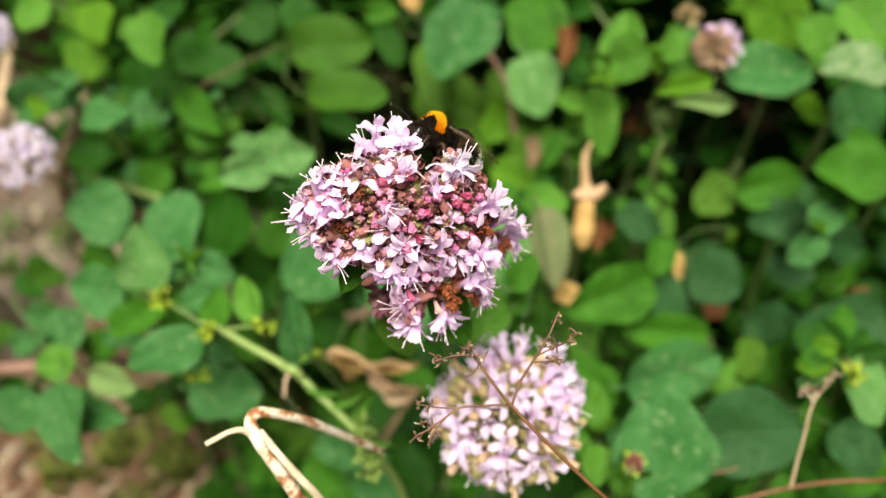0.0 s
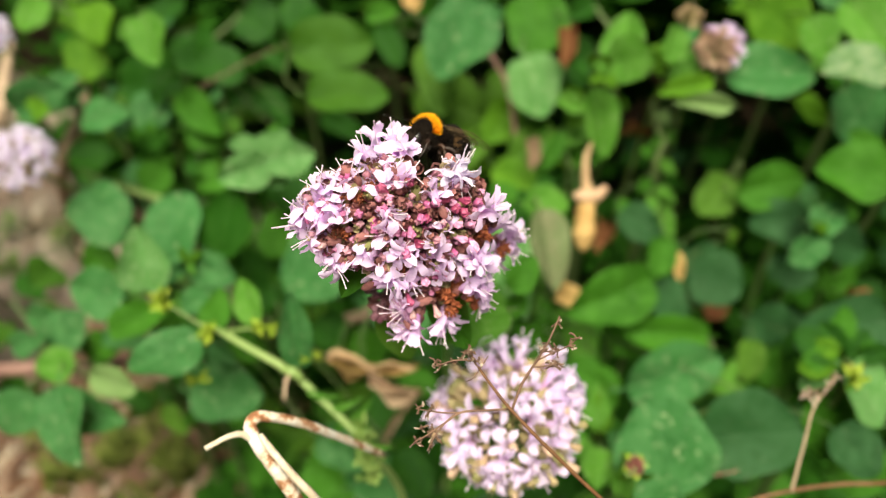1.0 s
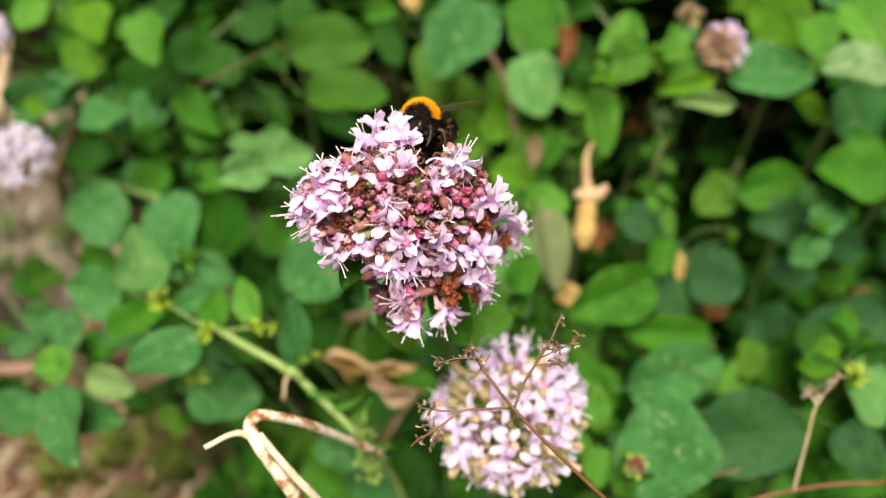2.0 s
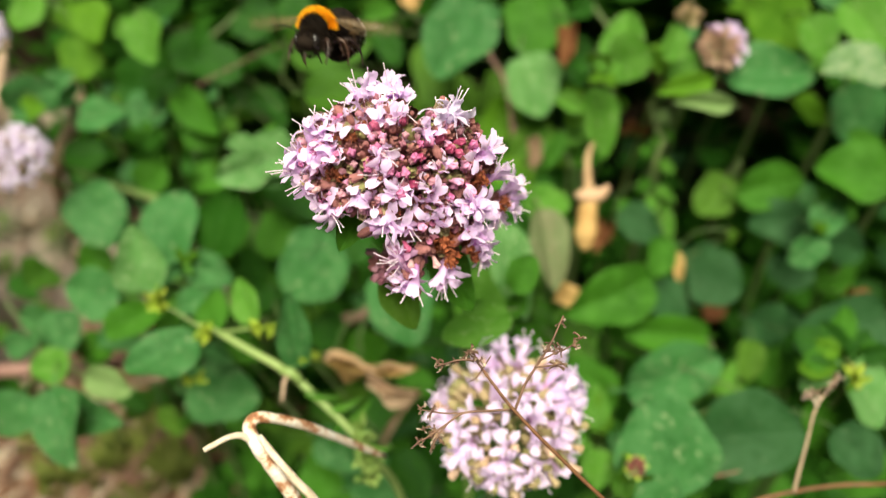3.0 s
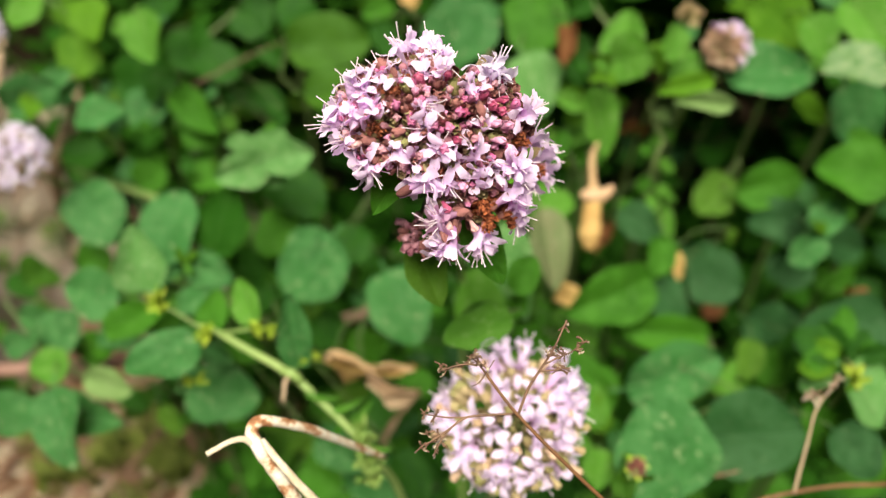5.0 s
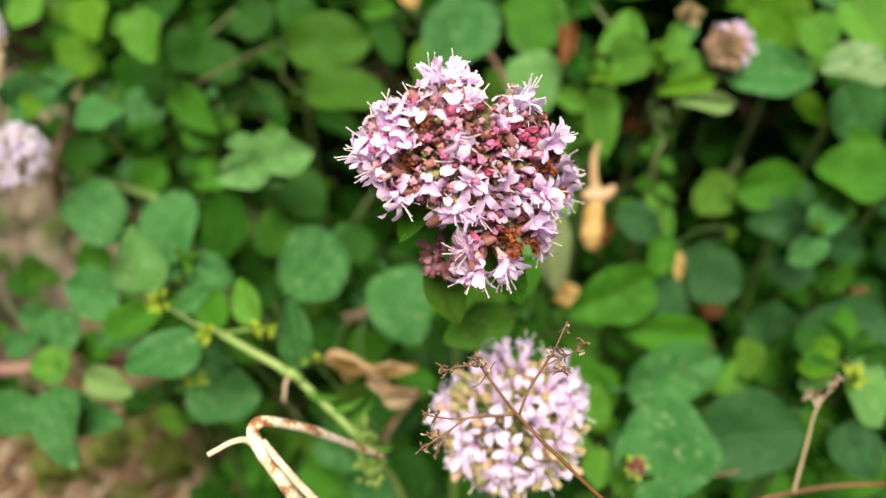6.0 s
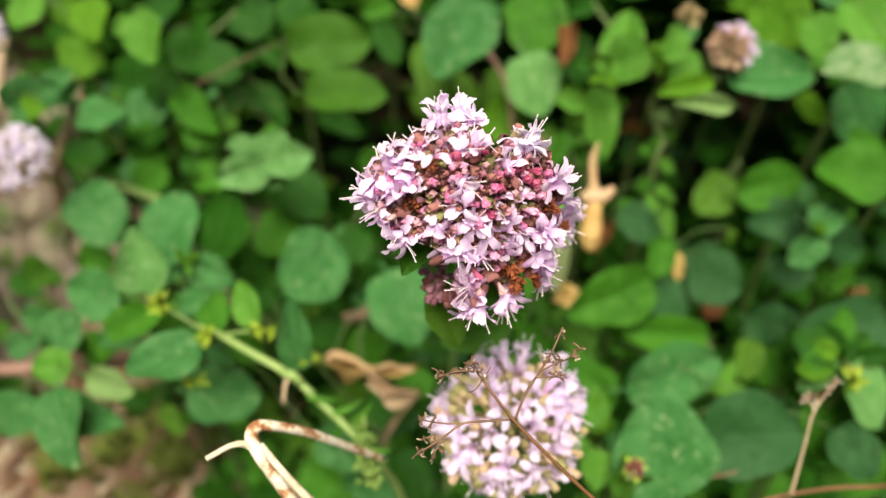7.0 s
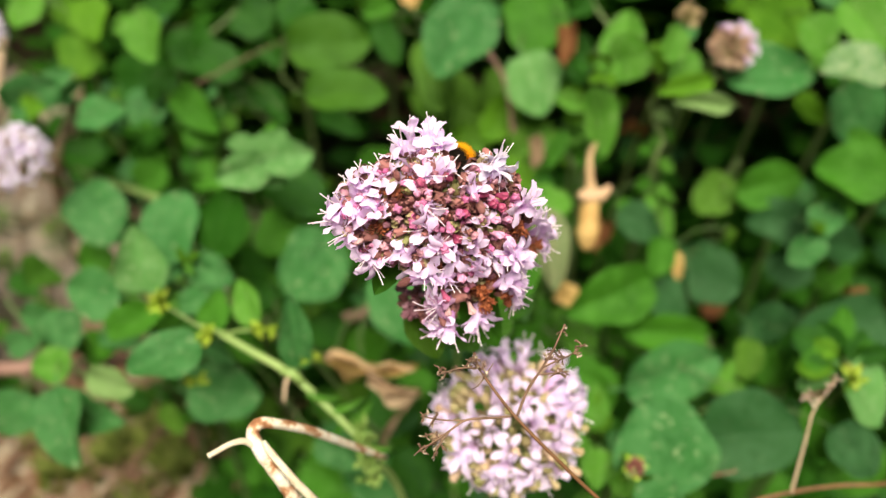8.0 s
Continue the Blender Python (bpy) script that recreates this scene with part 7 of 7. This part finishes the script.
shoots(plant, stem_path, [
    ((0.0301, 0.2960, 0.1954), (0.0182, 0.2782, 0.1867), 0.0160, "y", 1),
    ((0.0448, 0.2864, 0.1906), (0.0277, 0.2686, 0.1818), 0.0149, "m", 0),
    ((0.0213, 0.2694, 0.1796), (0.0386, 0.2561, 0.1766), 0.0141, "y", 1),
    ((0.0167, 0.2882, 0.1861), (0.0096, 0.2715, 0.1787), 0.0117, "m", 2),
])


# ---- young shoots that fill the bed behind, dark tints standing in for shade ----
def young_shoot(x, y, height, lean, pairs, size, tints, rnd):
    top = Vector((lean[0], lean[1], height))
    p = thing("oregano_plant", (x, y, 0), "young oregano shoot or soil weed with paired oval green leaves", "plant", "oregano plants")
    part("stem", tube(bmesh.new(), [(0, 0, -0.004), top * 0.5 + Vector((lean[0] * -0.2, 0, 0)), top], [0.0011, 0.0009, 0.0006], 6, 3), STEM_DARK, p)
    for k in range(pairs):
        f = 1 - k / pairs * 0.75
        c = top * f
        turn = k * 1.57 + rnd.uniform(-0.4, 0.4)
        for s in (0, math.pi):
            a = turn + s + rnd.uniform(-0.25, 0.25)
            L = size * rnd.uniform(0.75, 1.15) * (0.55 if k == 0 else 1)
            d = Vector((math.cos(a), math.sin(a), rnd.uniform(-0.15, 0.5))).normalized()
            m = leaf_pose(c + d * 0.004, c + d * (0.004 + L), L * rnd.uniform(0.68, 0.85), (rnd.uniform(-0.3, 0.3), rnd.uniform(-0.5, 0.1), 1))
            part("leaf", rnd.choice(SHAPES[:5]), LEAF[rnd.choice(tints)], p, at=m)
    return p


fill_rnd = random.Random(23)
for i in range(12):
    for j in range(21):
        x, y = -0.30 + 0.031 * j + fill_rnd.uniform(-0.012, 0.012), 0.19 + 0.028 * i + fill_rnd.uniform(-0.010, 0.010)
        height = min(0.30, 0.085 + 1.10 * (y - 0.26)) * fill_rnd.uniform(0.8, 1.0)
        bare = x < -0.11 and y < 0.50
        if in_hollow(x, y, height, 0.024) or x < -0.10 and y < 0.26 or height < 0.03 or bare and fill_rnd.random() < 0.85:
            continue
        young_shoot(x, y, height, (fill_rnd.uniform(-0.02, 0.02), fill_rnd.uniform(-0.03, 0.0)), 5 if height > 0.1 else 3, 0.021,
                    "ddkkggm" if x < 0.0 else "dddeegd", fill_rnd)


# small weeds on the bare soil, built from the oregano shoot
weed_rnd = random.Random(61)
for x, y, height in ((-0.300, 0.400, 0.018), (-0.281, 0.440, 0.014), (-0.250, 0.352, 0.018), (-0.322, 0.448, 0.014)):
    young_shoot(x, y, height, (weed_rnd.uniform(-0.006, 0.006), -0.004), 4, 0.009, "dkmm", weed_rnd)


def undergrowth(name, count, x0, x1, y0, y1, low, high, size, label, seed):
    """Uncounted leaves of the bed farther back, one joined mesh."""
    rnd = random.Random(seed)
    bm = bmesh.new()
    for k in range(count):
        x, y = rnd.uniform(x0, x1), rnd.uniform(y0, y1)
        if x < -0.28 and y < 0.60:
            continue
        if (abs(x) > 0.5 or y > 0.6) and math.hypot(x * 0.9, y - 0.8) > 0.85 + 0.35 * noise.noise((x * 3, y * 3, 7)):
            continue
        z = low(x, y) + (high(x, y) - low(x, y)) * rnd.random()
        if in_hollow(x, y, z):
            continue
        a = rnd.uniform(0, 6.3)
        L = size * rnd.uniform(0.6, 1.3)
        d = Vector((math.cos(a), math.sin(a), rnd.uniform(-0.5, 0.5)))
        m = leaf_pose((x, y, z), Vector((x, y, z)) + d * L, L * 0.75, (rnd.uniform(-0.5, 0.5), rnd.uniform(-0.8, 0.2), 1))
        leaf_grid(bm, m, 0.45, 0.85, 0.25, -0.1, 0.02, 4, 2)
    me = mesh_of(bm, name)
    me.materials.append(SHADED_UNDERGROWTH)
    return tagged(new(name, me), label, "foliage", kind="stuff")


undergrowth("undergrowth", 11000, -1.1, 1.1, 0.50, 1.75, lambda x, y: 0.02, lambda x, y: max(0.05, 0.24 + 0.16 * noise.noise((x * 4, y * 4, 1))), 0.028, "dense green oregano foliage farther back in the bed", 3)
# these two patches are added as roofs that hold sun off the hollows
undergrowth("undergrowth", 1100, 0.05, 0.30, 0.43, 0.54, lambda x, y: 0.15, lambda x, y: 0.25, 0.024, "added taller oregano foliage that roofs the hollows to shade them", 13)
undergrowth("undergrowth", 900, -0.15, 0.0, 0.43, 0.54, lambda x, y: 0.14, lambda x, y: 0.23, 0.024, "added taller oregano foliage that roofs the hollows to shade them", 14)
undergrowth("undergrowth", 800, -0.285, -0.08, 0.46, 0.62, lambda x, y: 0.02, lambda x, y: 0.05 + 1.1 * (y - 0.44), 0.024, "oregano foliage at the back of the bare soil, coloured dark for shade", 15)
# nearer overhangs, likewise added only to keep the hollows dark
undergrowth("undergrowth", 1000, 0.04, 0.32, 0.345, 0.45, lambda x, y: 0.195 - 0.15 * (y - 0.345), lambda x, y: 0.27, 0.022, "added oregano foliage over the hollows that keeps light out", 16)
undergrowth("undergrowth", 540, -0.15, 0.04, 0.35, 0.45, lambda x, y: 0.200 - 0.15 * (y - 0.35), lambda x, y: 0.27, 0.022, "added oregano foliage over the hollows that keeps light out", 17)
undergrowth("ground_cover", 4500, -0.12, 0.34, 0.16, 0.52, lambda x, y: 0.004, lambda x, y: max(0.012, 0.85 * (y - 0.25)), 0.017, "low leaves under the oregano shoots, coloured dark for shade", 4)


def litter(count, seed, coat, label, thick=1.0, flat=0.25):
    """Dry blades and straws on the bare soil."""
    rnd = random.Random(seed)
    bm = bmesh.new()
    for k in range(count):
        x, y = (rnd.uniform(-0.40, 0.05), rnd.uniform(0.12, 0.62)) if k % 5 < 2 else (rnd.uniform(-0.25, -0.06), rnd.uniform(0.19, 0.36))
        a = rnd.uniform(0, 6.3)
        L = rnd.uniform(0.008, 0.045)
        d = Vector((math.cos(a), math.sin(a), rnd.uniform(-0.02, flat))) * L
        c = Vector((x, y, 0.001))
        r = rnd.uniform(0.6, 1.5) * thick
        tube(bm, [c, c + d * 0.5 + Vector((rnd.uniform(-0.003, 0.003), 0, rnd.uniform(0, 0.004))), c + d], [0.0006 * r, 0.0005 * r, 0.0002], 4, 2)
    me = mesh_of(bm, "litter")
    me.materials.append(coat)
    return tagged(new("litter", me), label, "litter", kind="stuff")


def crumbs(count, seed):
    """Small stones and clods of pale earth."""
    rnd = random.Random(seed)
    bm = bmesh.new()
    for k in range(count):
        r = rnd.uniform(0.0010, 0.0042)
        blob(bm, (rnd.uniform(-0.42, -0.06), rnd.uniform(0.14, 0.60), r * 0.2 - 0.004), (r, r * rnd.uniform(0.6, 1), r * 0.7), Matrix.Rotation(rnd.uniform(0, 3), 4, "Z"), 5, 7, 0.18, k)
    me = mesh_of(bm, "clods")
    me.materials.append(plain_material("pale_earth_clods", (0.20, 0.145, 0.105), (0.46, 0.37, 0.29), 90, 0.95, 0.8, 0.002, c=(0.14, 0.10, 0.07)))
    return tagged(new("clods", me), "small clods and stones of dry pale earth", "soil", kind="stuff")


litter(380, 8, DRY_HUSK, "pale dry straw and stalk litter on the soil", 1.9)
litter(1100, 18, DRY_BROWN, "dark brown stalk litter on the soil", 2.2)
litter(700, 28, DRY_ORANGE, "rusty dry stems lying on the soil", 2.2)
litter(130, 38, DRY_PALE, "bleached straw ends lying on the soil", 1.5)
crumbs(420, 12)


def moss(count, seed):
    rnd = random.Random(seed)
    bm = bmesh.new()
    tufts = [(-0.165 + 0.065 * rnd.gauss(0, 1), 0.250 + 0.045 * rnd.gauss(0, 1), rnd.uniform(0.005, 0.014)) for _ in range(count // 22)]
    for k in range(count):
        u, v, spread = rnd.choice(tufts)
        x, y = u + spread * rnd.gauss(0, 0.5), v + spread * rnd.gauss(0, 0.5)
        a = rnd.uniform(0, 6.3)
        d = Vector((math.cos(a) * 0.6, math.sin(a) * 0.6, 1)) * rnd.uniform(0.005, 0.024)
        m = leaf_pose((x, y, -0.001), Vector((x, y, -0.001)) + d, 0.0038, (math.sin(a), -math.cos(a), 0.3))
        leaf_grid(bm, m, 0.4, 1.0, 0.2, 0.2, 0.0, 4, 2)
    me = mesh_of(bm, "weeds")
    me.materials.append(MOSS)
    return tagged(new("weeds", me), "small yellow-green weeds and grass on the soil", "weeds", kind="stuff")


MOSS = leaf_material("weed_green", (0.050, 0.095, 0.015), (0.17, 0.22, 0.04), (0.30, 0.30, 0.09), island=True)
moss(560, 9)


# ---- what moves ----
def motions():
    walk(main_flower, [
        (0, pose(-0.00871, 0.12298, 0.26761, 58.795, 0.582, -0.311)),
        (0.5, pose(-0.00923, 0.12346, 0.26674, 59.138, 0.876, -1.459)),
        (1, pose(-0.00893, 0.12413, 0.26651, 58.607, 0.526, -0.121)),
        (1.5, pose(-0.00899, 0.12392, 0.26694, 58.964, 0.836, -1.072)),
        (1.7, pose(-0.00894, 0.12416, 0.26700, 58.966, 0.711, -1.060)),
        (2.8, pose(-0.00968, 0.12923, 0.27197, 54.588, -1.636, -1.116)),
        (3, pose(-0.00991, 0.13055, 0.27353, 53.686, -2.213, -1.162)),
        (3.5, pose(-0.00906, 0.13285, 0.27738, 50.956, -1.506, -1.153)),
        (4, pose(-0.00745, 0.13358, 0.28018, 50.859, -0.560, -0.808)),
        (4.5, pose(-0.00527, 0.13396, 0.28192, 49.673, -0.363, -0.433)),
        (6, pose(0.00164, 0.12972, 0.27802, 52.767, 1.181, 2.639)),
        (6.5, pose(0.00383, 0.12720, 0.27642, 54.968, 2.465, 2.735)),
        (7, pose(0.00312, 0.12627, 0.27344, 55.838, 2.157, 2.418)),
        (7.5, pose(0.00028, 0.12522, 0.27064, 56.459, 1.134, 1.492)),
        (8, pose(-0.00292, 0.12519, 0.26828, 57.465, 0.608, 0.211)),
    ])
    walk(bee, [
        (0.0, pose(-0.00176, 0.13738, 0.27636, 23.328, -39.694, -165.051)),
        (0.5, pose(-0.00128, 0.13816, 0.27518, 22.596, -40.808, -163.626)),
        (1.0, pose(-0.00308, 0.13900, 0.27579, 18.598, -36.372, -145.805)),
        (1.5, pose(-0.00243, 0.13925, 0.27682, 9.601, -36.692, -125.958)),
        (1.7, pose(-0.00210, 0.13951, 0.27689, 9.762, -36.719, -121.901)),
        (2.2, pose(-0.00804, 0.13441, 0.28418, 10.098, -36.094, -119.772)),
        (2.8, pose(-0.01866, 0.13577, 0.29430, 8.332, -21.035, -117.026)),
        (2.9, pose(-0.02013, 0.13592, 0.29590, 8.345, -21.028, -117.047)),
        (3.0, pose(-0.02326, 0.13715, 0.29875, 8.358, -21.022, -117.068)),
        (3.1, pose(-0.02497, 0.13961, 0.30157, 8.379, -21.028, -117.094)),
        (3.2, pose(-0.02606, 0.14186, 0.30415, 8.401, -21.035, -117.120)),
        (3.3, pose(-0.02735, 0.14419, 0.30681, 8.423, -21.041, -117.145)),
        (3.7, pose(-0.03208, 0.16201, 0.31495, 10.896, -35.932, -120.743)),
        (4.3, pose(-0.03342, 0.23817, 0.32702, -12.768, -37.970, -67.087)),
        (4.8, pose(-0.01141, 0.27123, 0.30439, -25.910, -14.789, -40.465)),
        (5.3, pose(0.00201, 0.20358, 0.27142, -9.557, -18.868, -70.088)),
        (5.7, pose(0.00142, 0.16292, 0.26082, 9.553, -45.330, -108.722)),
        (6.5, pose(0.00391, 0.15445, 0.25497, 9.437, -45.553, -108.466)),
        (7.0, pose(0.00323, 0.15168, 0.25169, 9.504, -45.724, -108.504)),
        (7.5, pose(0.00413, 0.15188, 0.25199, 9.526, -45.621, -108.575)),
        (7.8, pose(0.00439, 0.15159, 0.26105, 18.290, -40.730, -127.396)),
        (8.0, pose(0.00302, 0.15192, 0.26155, 18.306, -40.712, -127.431)),
    ])
    # a light breeze leans the faded head by about a degree
    upright = faded_flower.matrix_basis.copy()
    foot = Vector((upright.translation.x + 0.01, upright.translation.y + 0.10, 0))
    walk(faded_flower, [(t, Matrix.Translation(foot) @ Matrix.Rotation(radians(a), 4, "Y") @ Matrix.Translation(-foot) @ upright)
                        for t, a in ((0.0, -0.35), (1.5, -0.1), (3.0, 0.1), (4.5, 0.3), (6.0, 0.65), (8.0, 1.05))])
    # the plant with the dry leaf nods with the flower beside it
    stand = dry_leaf_plant.matrix_basis.copy()
    walk(dry_leaf_plant, [(t, stand @ Matrix.Rotation(radians(a), 4, "Y"))
                          for t, a in ((0.0, 0.0), (1.5, 0.0), (3.0, 0.26), (4.0, 0.3), (4.5, 0.5), (6.0, 0.86), (6.5, 0.86), (7.0, 0.8), (7.5, 0.68), (8.0, 0.5))])
    # wings folded back while it feeds, beating once it flies
    for w, s, hinge, hind in WINGS:
        def wing_pose(spread, beat, twist=0):
            return (Matrix.Translation(hinge) @ Matrix.Rotation(-s * radians(spread), 4, "Z") @ Matrix.Rotation(s * radians(beat), 4, "X")
                    @ Matrix.Rotation(radians(twist), 4, "Y") @ (Matrix() if s > 0 else Matrix.Rotation(math.pi, 4, "X")))
        rest = -70 if hind else -78
        rows = [(0.0, wing_pose(rest + 14, -4, -24)), (0.6, wing_pose(rest + 24, -12, -24)), (1.0, wing_pose(rest + 4, 0, -34)), (1.5, wing_pose(rest - 4, 0, -40)), (1.9, wing_pose(rest - 2, 4, -34)), (2.1, wing_pose(-20, 15, 30))]
        k = 0
        t = 2.2
        while t < 3.65:
            rows.append((t, wing_pose(-8 if hind else 0, 34 if k % 2 else -16, 55)))
            k += 1
            t += 1 / 30
        rows += [(3.8, wing_pose(-8, 20, 40)), (5.4, wing_pose(-20, 15, 20)), (5.8, wing_pose(rest, 5, -30)), (8.0, wing_pose(rest, 5, -30))]
        walk(w, rows)


motions()
